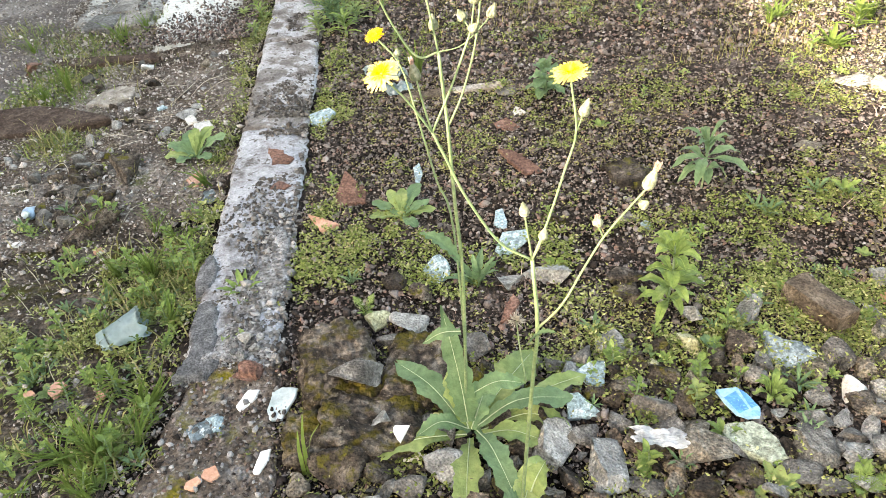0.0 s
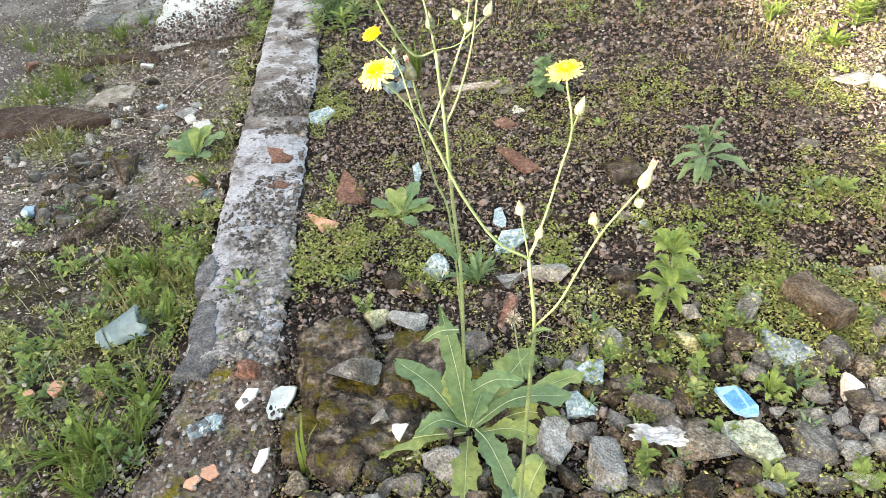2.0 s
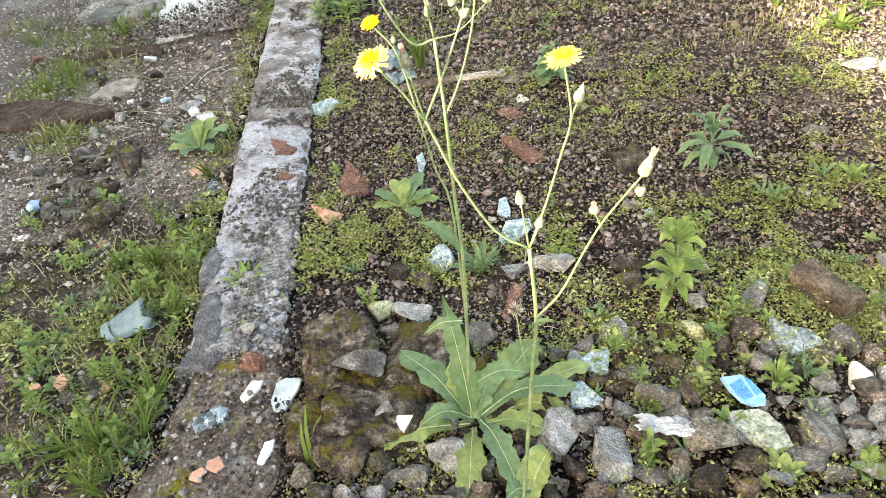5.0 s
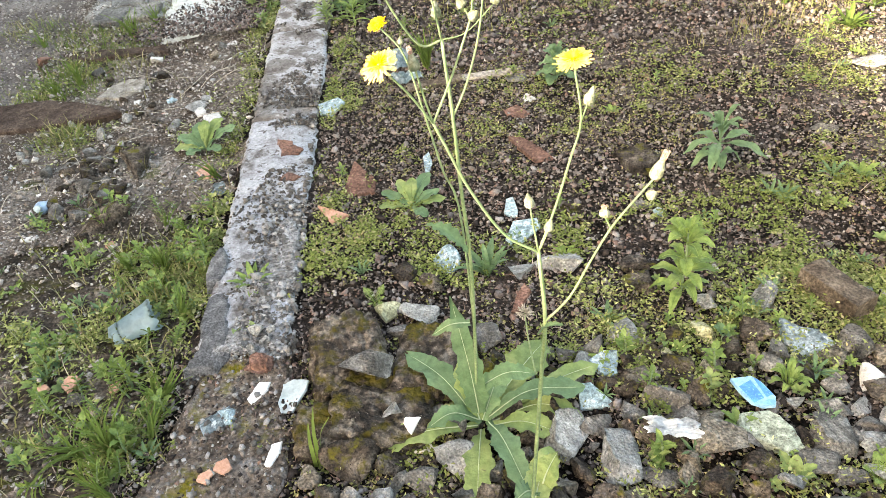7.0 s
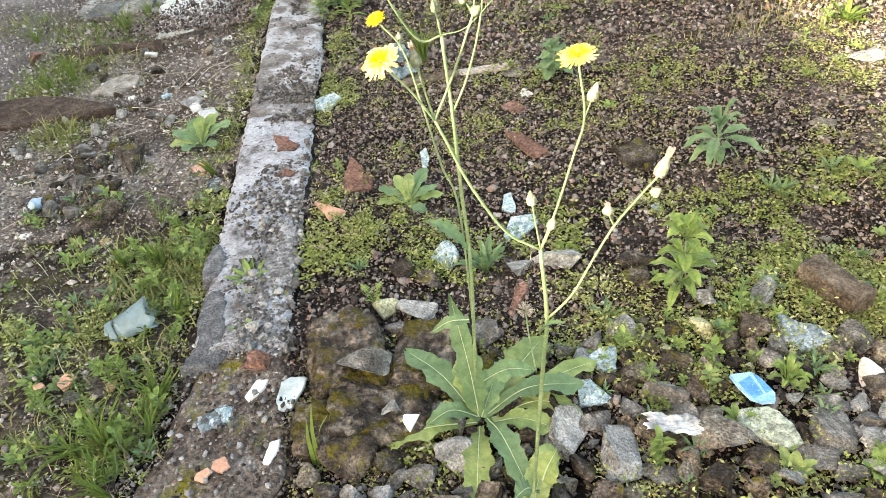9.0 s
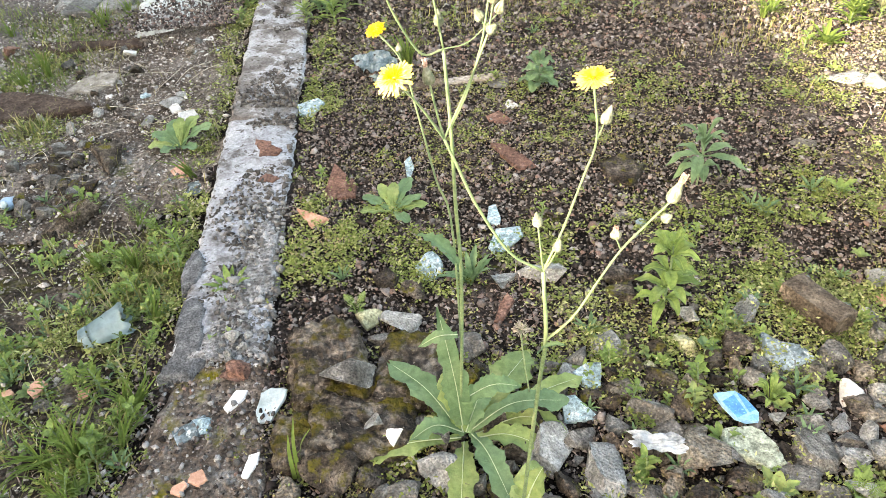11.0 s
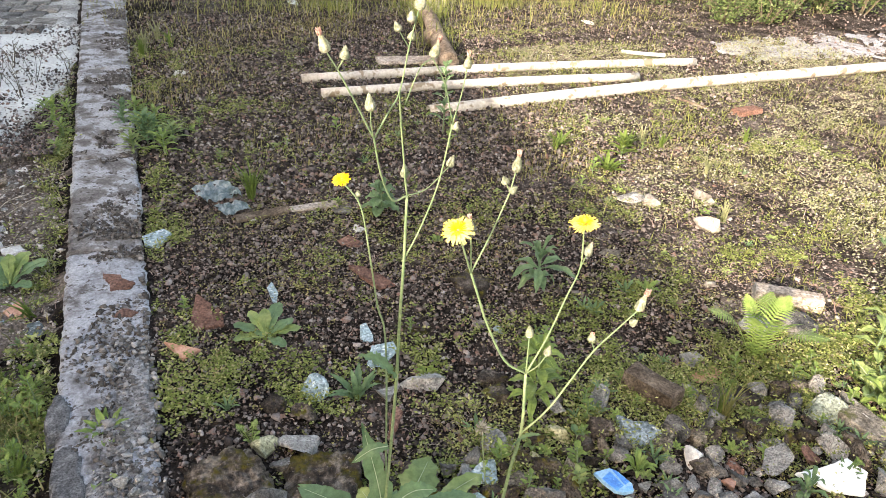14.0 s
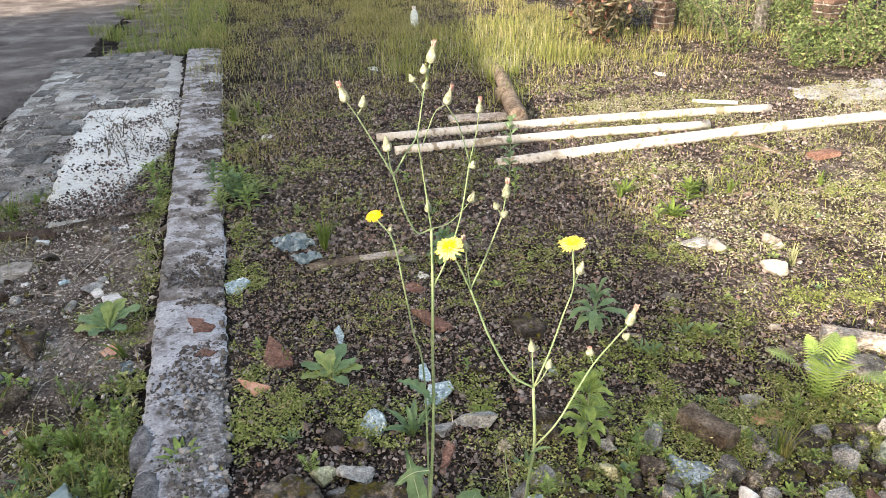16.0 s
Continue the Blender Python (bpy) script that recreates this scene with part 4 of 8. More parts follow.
def tuft(name, x, y, count, length, mat, label, seed=0, spread=0.5, width=0.005):
    """A tuft of grass blades from one crown."""
    rnd = random.Random(seed)
    plant = thing(name, (x, y, ground_z(x, y)), label, "grass tuft")
    for k in range(count):
        a = rnd.uniform(0, 6.28)
        L = length * rnd.uniform(0.6, 1.05)
        out = L * rnd.uniform(0.1, spread)
        b = Vector((rnd.uniform(-1, 1), rnd.uniform(-1, 1), 0)) * length * 0.07
        line = smooth_line([b - Vector((0, 0, 0.005)), b + Vector((math.cos(a) * out * 0.35, math.sin(a) * out * 0.35, L * 0.6)), b + Vector((math.cos(a) * out, math.sin(a) * out, L * 0.95))], 4)
        side = Vector((-math.sin(a), math.cos(a), 0))
        bm = bmesh.new()
        rows = [[bm.verts.new(p + side * s * width * 0.5 * (1 - (i / len(line)) ** 2) + Vector((0, 0, abs(s) * width * 0.2))) for s in (-1, 0, 1)] for i, p in enumerate(line)]
        for r, q in zip(rows, rows[1:]):
            for j in range(2):
                bm.faces.new((r[j], r[j + 1], q[j + 1], q[j]))
        part("blade", bm, mat, plant)
    return plant


def fern(x, y, fronds, length, seed, label):
    """A fern: arched fronds with rows of narrow leaflets."""
    rnd = random.Random(seed)
    plant = thing("fern", (x, y, ground_z(x, y)), label, "fern")
    for k in range(fronds):
        a = 2 * math.pi * k / fronds + rnd.uniform(-0.3, 0.3)
        L = length * rnd.uniform(0.7, 1.05)
        el = rnd.uniform(0.65, 1.25)
        tip = Vector((math.cos(a) * L * math.cos(el), math.sin(a) * L * math.cos(el), L * math.sin(el)))
        line = smooth_line([(0, 0, -0.005), tip * 0.5 + Vector((0, 0, L * 0.2)), tip], 11)
        bm = tube(bmesh.new(), line[::3], 0.0015, 0.0006, 4, 3)
        for i, p in enumerate(line[2:], 2):
            d = (line[min(i + 1, len(line) - 1)] - line[i - 1]).normalized()
            s = d.cross(Vector((0, 0, 1))).normalized()
            ll = L * 0.22 * math.sin(math.pi * (0.12 + 0.86 * i / len(line))) * rnd.uniform(0.9, 1.1)
            for g in (-1, 1):
                e = s * g + d * 0.35 + Vector((0, 0, -0.12))
                w = d * L * 0.024
                q = [bm.verts.new(c) for c in (p - w * 0.5, p + e * ll * 0.45 - w * 0.6 + Vector((0, 0, ll * 0.05)), p + e * ll, p + e * ll * 0.45 + w * 0.6 + Vector((0, 0, ll * 0.05)), p + w * 0.6)]
                bm.faces.new(q)
        part("frond", bm, HERB, plant)
    return plant


# litter and building remains
def crushed_cup(x, y):
    """A crushed thin plastic cup on its side with a ragged rim."""
    cup = thing("crushed_cup", (x, y, ground_z(x, y) + 0.01), "crushed cloudy plastic cup lying in the weeds", "plastic cup")
    for name, r0, r1, l0, l1, seed, label in (("cup_wall", 0.034, 0.05, -0.04, 0.045, 1, ""), ("cup_base", 0.036, 0.031, -0.043, -0.058, 2, "ribbed pale base")):
        bm = bmesh.new()
        rings = []
        n = 40
        for k in range(9):
            f = k / 8
            ring = []
            for j in range(n):
                a = 2 * math.pi * j / n
                p = Vector((l0 + (l1 - l0) * f, (r0 + (r1 - r0) * f) * math.cos(a), (r0 + (r1 - r0) * f) * math.sin(a)))
                dent = 0.006 * noise.noise(p * 32 + Vector((seed, 2, 5))) + 0.006 * noise.noise(p * 80)
                p *= 1 + dent * 12 * (0.4 + f)
                p.z *= 0.62
                if k == 8:
                    p.x += 0.02 * noise.noise(Vector((a * 2, 3, seed)))
                ring.append(bm.verts.new(p))
            rings.append(ring)
        for p, q in zip(rings, rings[1:]):
            for j in range(n):
                bm.faces.new((p[j], p[(j + 1) % n], q[(j + 1) % n], q[j]))
        if name == "cup_base":
            bm.faces.new(rings[-1])
        bmesh.ops.solidify(bm, geom=bm.faces[:], thickness=0.0012)
        ob = part(name, bm, CUP_PLASTIC, cup, label)
        ob.matrix_basis = pose(0, 0, 0.022, 0, -8, 28)
    return cup


def flask(x, y):
    """A small plastic bottle leaning in the soil."""
    ob = thing("plastic_bottle", (x, y, ground_z(x, y) + 0.012), "small faded blue plastic bottle half in soil", "bottle")
    ob.matrix_basis = ob.matrix_basis @ pose(0, 0, 0, 60, 0, 12)
    body = lathe(bmesh.new(), ((0.014, -0.03), (0.02, -0.028), (0.021, 0.03), (0.018, 0.042), (0.009, 0.05), (0.009, 0.056)), 18)
    part("body", body, BLUE_PLASTIC, ob)
    part("cap", lathe(bmesh.new(), ((0.0105, 0.054), (0.0105, 0.066), (0.009, 0.068)), 16, ribs=0.04), PLASTIC, ob, "pale ribbed cap")
    return ob


def patterned_tile(x, y):
    """A broken glazed tile: a pale border round darker blue panels, slightly raised."""
    ob = thing("tile_shard", (x, y, ground_z(x, y) + 0.035), "bright blue patterned tile shard with pale borders", "tile shard")
    ob.matrix_basis = ob.matrix_basis @ pose(0, 0, 0, 5, 0, 0)

    def plate(name, pts, z0, z1, mat, label):
        bm = bmesh.new()
        lo = [bm.verts.new((px, py, z0)) for px, py in pts]
        hi = [bm.verts.new((px * 0.99, py * 0.99, z1)) for px, py in pts]
        bm.faces.new(lo[::-1])
        bm.faces.new(hi)
        for k in range(len(pts)):
            bm.faces.new((lo[k], lo[(k + 1) % len(pts)], hi[(k + 1) % len(pts)], hi[k]))
        bmesh.ops.recalc_face_normals(bm, faces=bm.faces[:])
        part(name, bm, mat, ob, label, False)

    plate("tile_body", [(-0.025, 0.004), (-0.012, -0.024), (0.007, -0.035), (0.029, -0.035), (0.035, -0.018), (0.021, 0.017), (0.007, 0.033), (-0.033, 0.032)], -0.009, 0.0, GLAZE_SKY, "")
    plate("glaze_panel", [(-0.008, -0.026), (0.013, -0.018), (0.002, 0.024), (-0.024, 0.012)], -0.001, 0.0012, GLAZE_BLUE, "deep blue glazed panel")
    plate("glaze_panel", [(0.018, -0.017), (0.032, -0.012), (0.016, 0.023), (0.009, 0.028)], -0.001, 0.0012, GLAZE_BLUE, "deep blue glazed panel")
    plate("glaze_panel", [(0.027, -0.035), (0.032, -0.025), (0.021, -0.021), (0.001, -0.031)], -0.001, 0.0012, GLAZE_MID, "mid blue glazed panel")
    return ob


def pipe(name, pts, r, mat, label, category, wall=0.006, group="", socket=0.0):
    """A hollow pipe with an open end and an optional socket."""
    ob = thing(name, pts[0], label, category, group)
    loc = [Vector(p) - Vector(pts[0]) for p in pts]
    bm = tube(bmesh.new(), loc, r, r, 18, 6, 0.0, 0.02, caps=False)
    tube(bm, loc, r - wall, r - wall, 18, 6, 0.0, 0.02, caps=False)
    bm.verts.ensure_lookup_table()
    half = len(bm.verts) // 2
    for start in (0, half - 18):
        for j in range(18):
            a, b = start + j, start + (j + 1) % 18
            bm.faces.new([bm.verts[k] for k in (a, b, half + b, half + a)])
    bmesh.ops.recalc_face_normals(bm, faces=bm.faces[:])
    part("barrel", bm, mat, ob)
    if socket:
        d = (loc[-1] - loc[-2]).normalized()
        part("socket", tube(bmesh.new(), [loc[-1] - d * socket, loc[-1] - d * socket * 0.5, loc[-1] + d * 0.004], r * 1.12, r * 1.16, 18, 3), mat, ob)
    return ob


pipe("plastic_pipe", [(0.205, 2.925, 0.024), (1.3, 2.93, 0.027), (2.3, 2.88, 0.026), (2.79, 2.83, 0.028)], 0.027, PVC, "long slim white plastic pipe on the gravel", "pipe", group="pipes on the gravel")
pipe("plastic_pipe", [(0.27, 2.665, 0.022), (1.3, 2.66, 0.027), (2.2, 2.6, 0.028)], 0.026, PVC, "white plastic pipe lying between two others", "pipe", group="pipes on the gravel")
pipe("plastic_pipe", [(0.755, 2.315, 0.01), (2.0, 2.4, 0.03), (3.2, 2.45, 0.034), (4.6, 2.5, 0.034)], 0.032, PVC, "thickest white plastic pipe, brightly sunlit", "pipe", group="pipes on the gravel", socket=0.12)
pipe("plastic_pipe", [(2.46, 3.2, 0.012), (2.52, 3.05, 0.035), (2.58, 2.885, 0.066)], 0.013, PVC, "thin bent white pipe resting on another", "pipe", wall=0.003, group="pipes on the gravel")

log = thing("log", (1.11, 2.99, 0.055), "brown weathered log lying behind the pipes", "log")
part("trunk", tube(bmesh.new(), [(0, 0, 0), (0.13, 0.6, 0.0), (0.27, 1.2, 0.0), (0.38, 1.9, -0.03)], 0.06, 0.05, 22, 12, 0.0, 0.12), BARK, log)
part("branch_collar", tube(bmesh.new(), [(0.1, 0.55, 0.0), (0.105, 0.6, 0.0), (0.11, 0.65, 0.0)], 0.06, 0.062, 22, 3, 0.0, 0.1), BARK, log, "raised ring round the trunk")


def board(name, x, y, z, l, w, h, turn, mat, label, category, lean=0.0, tilt=0.0, seed=0):
    """A sawn or broken board with split ends and worn edges."""
    bm = bmesh.new()
    n = 14
    rows = []
    for k in range(n + 1):
        f = k / n - 0.5
        ring = []
        for i, (a, b) in enumerate(((-0.5, -0.5), (0.5, -0.5), (0.56, 0), (0.46, 0.5), (0, 0.55), (-0.46, 0.5), (-0.56, 0))):
            p = Vector((f * l, a * w, b * h))
            p += Vector((0.06 * w * noise.noise(Vector((i, seed, 3))) * (3 if k in (0, n) else 0), 0.06 * w * noise.noise(p * 20 + Vector((seed, 0, 0))), 0.08 * h * noise.noise(p * 25 + Vector((0, seed, 0)))))
            ring.append(bm.verts.new(p))
        rows.append(ring)
    for r, s in zip(rows, rows[1:]):
        for j in range(7):
            bm.faces.new((r[j], r[(j + 1) % 7], s[(j + 1) % 7], s[j]))
    bm.faces.new(rows[0][::-1])
    bm.faces.new(rows[-1])
    bmesh.ops.recalc_face_normals(bm, faces=bm.faces[:])
    ob = part(name, bm, mat, smooth=False)
    ob.matrix_basis = pose(x, y, z, tilt, lean, turn)
    return tagged(ob, label, category)

# rubble round the tall weeds
rock("pale", -0.265, 0.192, 0.096, 0.086, 0.051, 2, 8, sink=0.22)
rock("yellow", -0.342, 0.223, 0.072, 0.068, 0.03, -11, 15, sink=0.22)
rock("grey", -0.372, 0.01, 0.115, 0.075, 0.05, 3, 22, sink=0.2, lift=0.05)
rock("pale", -0.318, -0.1, 0.036, 0.045, 0.034, -6, 6, sink=0.2, label="small pale stone on a mossy block", lift=0.052)
rock("tan", -0.397, -0.118, 0.026, 0.022, 0.016, 187, 13, sink=0.2, lift=0.05)
mossy_block(-0.425, 0.085, 0.165, 0.23, 0.125, 12, 1)
mossy_block(-0.345, -0.085, 0.2, 0.15, 0.12, -6, 2)
mossy_block(-0.24, 0.045, 0.16, 0.2, 0.11, -10, 3)
mossy_block(-0.465, -0.1, 0.1, 0.12, 0.1, 4, 4)
rock("dark", -0.399, -0.191, 0.129, 0.106, 0.052, -2, 2, sink=0.22)
rock("dark", -0.323, -0.181, 0.074, 0.073, 0.036, 190, 9, sink=0.22)
rock("dark", 0.26, 0.308, 0.1, 0.067, 0.028, 174, 16, sink=0.22)
rock("dark", 0.259, -0.017, 0.068, 0.065, 0.03, 174, 23, sink=0.22)
rock("dark", 0.207, 0.016, 0.057, 0.05, 0.023, 3, 7, sink=0.22)
rock("dark", 0.437, -0.219, 0.043, 0.042, 0.02, -14, 14, sink=0.22)
rock("dark", 0.336, -0.27, 0.074, 0.056, 0.027, 179, 21, sink=0.22)
rock("dark", 0.11, -0.047, 0.048, 0.039, 0.019, 189, 5, sink=0.22)
rock("dark", -0.09, 0.045, 0.051, 0.05, 0.023, -11, 12, sink=0.22)
rock("dark", -0.238, 0.298, 0.057, 0.08, 0.029, 8, 19, sink=0.22)
rock("dark", 0.242, 0.236, 0.072, 0.073, 0.031, -7, 3, sink=0.22)
rock("dark", 0.332, 0.018, 0.056, 0.042, 0.019, -2, 10, sink=0.22)
rock("dark", 0.158, -0.039, 0.043, 0.054, 0.022, -7, 17, sink=0.22)
rock("dark", -0.301, 0.349, 0.073, 0.065, 0.027, 191, 1, sink=0.22)
rock("dark", 0.324, -0.095, 0.047, 0.046, 0.022, 188, 15, sink=0.22)
rock("dark", 0.268, -0.058, 0.048, 0.039, 0.018, 4, 22, sink=0.22)
rock("dark", -0.378, 0.175, 0.049, 0.047, 0.021, 186, 6, sink=0.22)
rock("grey", 0.477, -0.223, 0.095, 0.09, 0.042, 7, 13, sink=0.22)
rock("pale", 0.538, -0.299, 0.066, 0.051, 0.024, -4, 20, sink=0.22)
rock("pale", 0.563, -0.159, 0.052, 0.045, 0.021, 183, 4, sink=0.22)
rock("grey", 0.552, -0.2, 0.048, 0.044, 0.02, -1, 11, sink=0.22)
rock("pale", 0.453, -0.136, 0.041, 0.035, 0.016, 12, 18, sink=0.22)
rock("grey", -0.266, -0.236, 0.072, 0.058, 0.029, 4, 2, sink=0.22)
rock("grey", 0.073, -0.142, 0.08, 0.063, 0.031, 182, 9, sink=0.22)
rock("grey", 0.142, -0.124, 0.053, 0.052, 0.025, 187, 16, sink=0.22)
rock("grey", 0.212, -0.101, 0.096, 0.073, 0.035, 168, 23, sink=0.22)
rock("grey", 0.232, -0.153, 0.059, 0.056, 0.027, 12, 7, sink=0.22)
rock("grey", 0.505, -0.155, 0.081, 0.065, 0.03, 178, 14, sink=0.22)
rock("grey", 0.431, -0.271, 0.078, 0.063, 0.03, -7, 21, sink=0.22)
rock("grey", 0.475, -0.297, 0.064, 0.047, 0.022, 182, 5, sink=0.22)
rock("grey", 0.621, -0.147, 0.059, 0.059, 0.027, 175, 12, sink=0.22)
rock("grey", 0.154, -0.271, 0.084, 0.044, 0.022, -13, 19, sink=0.22)
rock("grey", -0.315, 0.145, 0.05, 0.035, 0.03, -6, 3, sink=0.22, lift=0.01)
rock("grey", -0.115, 0.117, 0.06, 0.085, 0.031, 181, 10, sink=0.22)
rock("grey", -0.174, 0.081, 0.039, 0.061, 0.02, 178, 17, sink=0.22)
rock("grey", 0.532, 0.213, 0.065, 0.047, 0.02, -3, 1, sink=0.22)
rock("grey", 0.524, -0.006, 0.042, 0.042, 0.019, 168, 8, sink=0.22)
rock("grey", 0.518, -0.228, 0.039, 0.048, 0.02, 170, 15, sink=0.22)
rock("grey", 0.338, -0.209, 0.055, 0.047, 0.022, -4, 22, sink=0.22)
rock("pale", 0.008, -0.172, 0.099, 0.099, 0.049, 190, 6, sink=0.22)
rock("pale", 0.098, -0.226, 0.083, 0.108, 0.043, 9, 13, sink=0.22)
rock("pale", 0.169, 0.084, 0.072, 0.07, 0.032, 168, 20, sink=0.22)
rock("pale", 0.499, 0.145, 0.069, 0.091, 0.035, -1, 4, sink=0.22)
rock("pale", 0.067, 0.334, 0.134, 0.078, 0.033, -2, 11, sink=0.22)
rock("pale", -0.014, 0.324, 0.066, 0.056, 0.024, 14, 18, sink=0.22)
rock("pale", -0.199, -0.197, 0.087, 0.083, 0.041, -1, 2, sink=0.22)
rock("pale", 0.549, -0.251, 0.066, 0.054, 0.025, -4, 9, sink=0.22)
rock("pale", -0.624, 0.159, 0.035, 0.032, 0.014, -8, 16, sink=0.22)
rock("pale", -0.645, 0.136, 0.048, 0.041, 0.018, -12, 23, sink=0.22)
rock("pale", -0.651, 0.199, 0.044, 0.043, 0.018, 174, 7, sink=0.22)
rock("pale", 0.373, 0.16, 0.053, 0.071, 0.027, 171, 14, sink=0.22)
rock("tan", -0.478, -0.206, 0.047, 0.063, 0.024, -12, 21, sink=0.22)
rock("tan", 0.277, -0.206, 0.097, 0.103, 0.05, 178, 5, sink=0.22)
rock("tan", 0.559, -0.029, 0.06, 0.074, 0.031, 169, 12, sink=0.22)
rock("tan", 0.213, 0.064, 0.053, 0.032, 0.014, 174, 19, sink=0.22)
rock("tan", 0.18, -0.044, 0.06, 0.061, 0.028, -5, 3, sink=0.22)
rock("tan", 0.283, -0.153, 0.052, 0.051, 0.024, -11, 10, sink=0.22)
rock("yellow", 0.345, 0.069, 0.046, 0.071, 0.024, 192, 17, sink=0.22)
rock("yellow", 0.255, 0.027, 0.032, 0.025, 0.012, -11, 1, sink=0.22)
rock("yellow", 0.336, -0.213, 0.02, 0.019, 0.009, -6, 8, sink=0.22)
rock("white", 0.613, -0.092, 0.054, 0.062, 0.028, 180, 15, sink=0.22)
rock("brick", -0.626, 0.088, 0.068, 0.054, 0.024, 8, 22, sink=0.22, label="reddish brick lump on the broken kerb bed")
shard("green", 0.373, -0.208, 0.095, 0.094, 0.024, 0, 3, 0, 73, 6, outline=((-1.0, 0.3), (-0.6, -0.3), (0.3, -1.0), (1.0, -0.8), (0.9, 0.1), (0.6, 0.7), (0.2, 1.0), (-0.9, 1.0)))
shard("slate", 0.536, 0.022, 0.101, 0.101, 0.024, 0, 6, 0, 74, 4, outline=((-1.0, -0.2), (-0.5, -1.0), (1.0, -0.6), (0.6, 0.2), (-0.1, 0.4), (-0.7, 1.0)))
board("wood_block", 0.645, 0.13, 0.026, 0.145, 0.062, 0.058, -66, WOOD, "thick brown wooden block with a split end", "wood block", seed=21)
rock("blue", -0.2, 0.386, 0.078, 0.081, 0.034, 182, 20, sink=0.22)
rock("blue", 0.721, 0.126, 0.047, 0.067, 0.024, 179, 4, sink=0.22)
rock("pale", 0.766, 0.113, 0.047, 0.058, 0.024, 175, 11, sink=0.22)
shard("blue", 0.003, 0.468, 0.075, 0.113, 0.012, -30, 12, 0, 78, 5)
shard("blue", -0.015, 0.577, 0.039, 0.081, 0.008, 0, 10, 0, 79, 5)
shard("blue", -0.236, 0.862, 0.029, 0.116, 0.008, 0, 0, 0, 80, 5)
shard("grey", 0.323, 0.534, 0.048, 0.032, 0.008, 0, 0, 0, 81, 5)
shard("blue", 0.118, -0.002, 0.067, 0.063, 0.014, 0, 14, 0, 82, 5, outline=((-0.6, -0.5), (0.1, -1.0), (0.6, -0.7), (1.0, 0.9), (0.0, 1.0), (-1.0, 0.4)))
shard("blue", 0.08, -0.077, 0.067, 0.058, 0.014, 0, 12, 0, 83, 5, outline=((-1.0, -1.0), (0.8, -1.0), (1.0, -0.7), (-0.1, 1.0), (-0.8, 1.0)))
shard("ceramic", -0.277, -0.128, 0.034, 0.036, 0.012, 20, 12, 0, 84, 4, lift=0.04)
shard("white", -0.258, -0.155, 0.051, 0.02, 0.008, 0, 0, 0, 85, 5)
shard("ceramic", -0.613, 0.014, 0.045, 0.055, 0.01, 0, 0, 0, 86, 5, lift=0.012, outline=((-1.0, -0.6), (-0.5, -1.0), (0.8, 0.1), (1.0, 0.9), (-0.1, 1.0)))
shard("ceramic", -0.557, -0.147, 0.028, 0.057, 0.008, 0, 0, 0, 87, 5, lift=0.012, outline=((-0.4, 0.8), (-1.0, -0.8), (-0.2, -1.0), (0.9, 0.1), (1.0, 1.0)))
shard("plastic", -0.536, -0.003, 0.061, 0.083, 0.008, 0, 6, 0, 88, 14, label="rounded pale blue plastic scrap", lift=0.01, bend=0.012, outline=((-1.0, -0.4), (-0.7, -1.0), (0.1, -0.9), (0.9, 0.3), (1.0, 0.8), (-0.1, 1.0), (-0.8, 0.7)))

# chips and tile shards farther back
shard("white", 0.115, 1.207, 0.049, 0.066, 0.008, 0, 0, 0, 89, 4)
shard("white", -1.087, 2.032, 0.068, 0.106, 0.008, 0, 0, 0, 90, 4)
shard("white", 0.429, 0.271, 0.023, 0.035, 0.008, 0, 0, 0, 91, 4)
shard("white", -0.248, 1.372, 0.086, 0.058, 0.008, 0, 0, 0, 92, 4)
shard("terracotta", -0.507, 0.635, 0.092, 0.08, 0.012, 0, 8, 0, 93, 4, outline=((0.0, -1.0), (1.0, -0.3), (-0.0, 0.4), (-1.0, 1.0)))
shard("brick", -0.451, 0.795, 0.066, 0.166, 0.016, 0, 8, 0, 94, 5, outline=((-0.4, -1.0), (0.9, -0.5), (1.0, 0.3), (-0.2, 1.0), (-1.0, -0.7)))
shard("brick", -0.418, 0.766, 0.057, 0.088, 0.014, 0, 6, 0, 95, 5, outline=((0.9, -1.0), (1.0, 0.2), (0.5, 1.0), (-1.0, -1.0)))
shard("brick", -0.651, 0.835, 0.065, 0.052, 0.008, 0, 0, 0, 96, 5, lift=0.022)
shard("brick", -0.666, 0.992, 0.072, 0.06, 0.008, 10, 10, 0, 97, 5, lift=0.024)
shard("brick", -0.696, 1.032, 0.05, 0.08, 0.008, 40, 0, 0, 98, 5, lift=0.026)
shard("brick", -0.029, 0.23, 0.054, 0.087, 0.014, 0, 4, 0, 99, 5, outline=((-0.4, 0.1), (-1.0, -1.0), (-0.2, -0.8), (1.0, 0.4), (0.5, 1.0)))
shard("terracotta", -0.962, 0.998, 0.065, 0.077, 0.008, 20, 12, 0, 100, 5)
shard("grey", -1.055, 1.036, 0.082, 0.067, 0.008, 0, 0, 0, 101, 5)
shard("slate", -0.899, 0.898, 0.055, 0.082, 0.008, 0, 0, 0, 102, 5)
shard("blue", -0.567, 1.276, 0.096, 0.089, 0.012, 0, 18, 0, 103, 5)
shard("terracotta", -1.075, 0.118, 0.04, 0.055, 0.008, 0, 12, 0, 104, 5, lift=0.012)
shard("terracotta", -1.144, 0.103, 0.037, 0.043, 0.008, 0, 0, 0, 105, 5, lift=0.012)
shard("grey", -1.045, 0.072, 0.042, 0.037, 0.008, 0, 0, 0, 106, 5, lift=0.012)
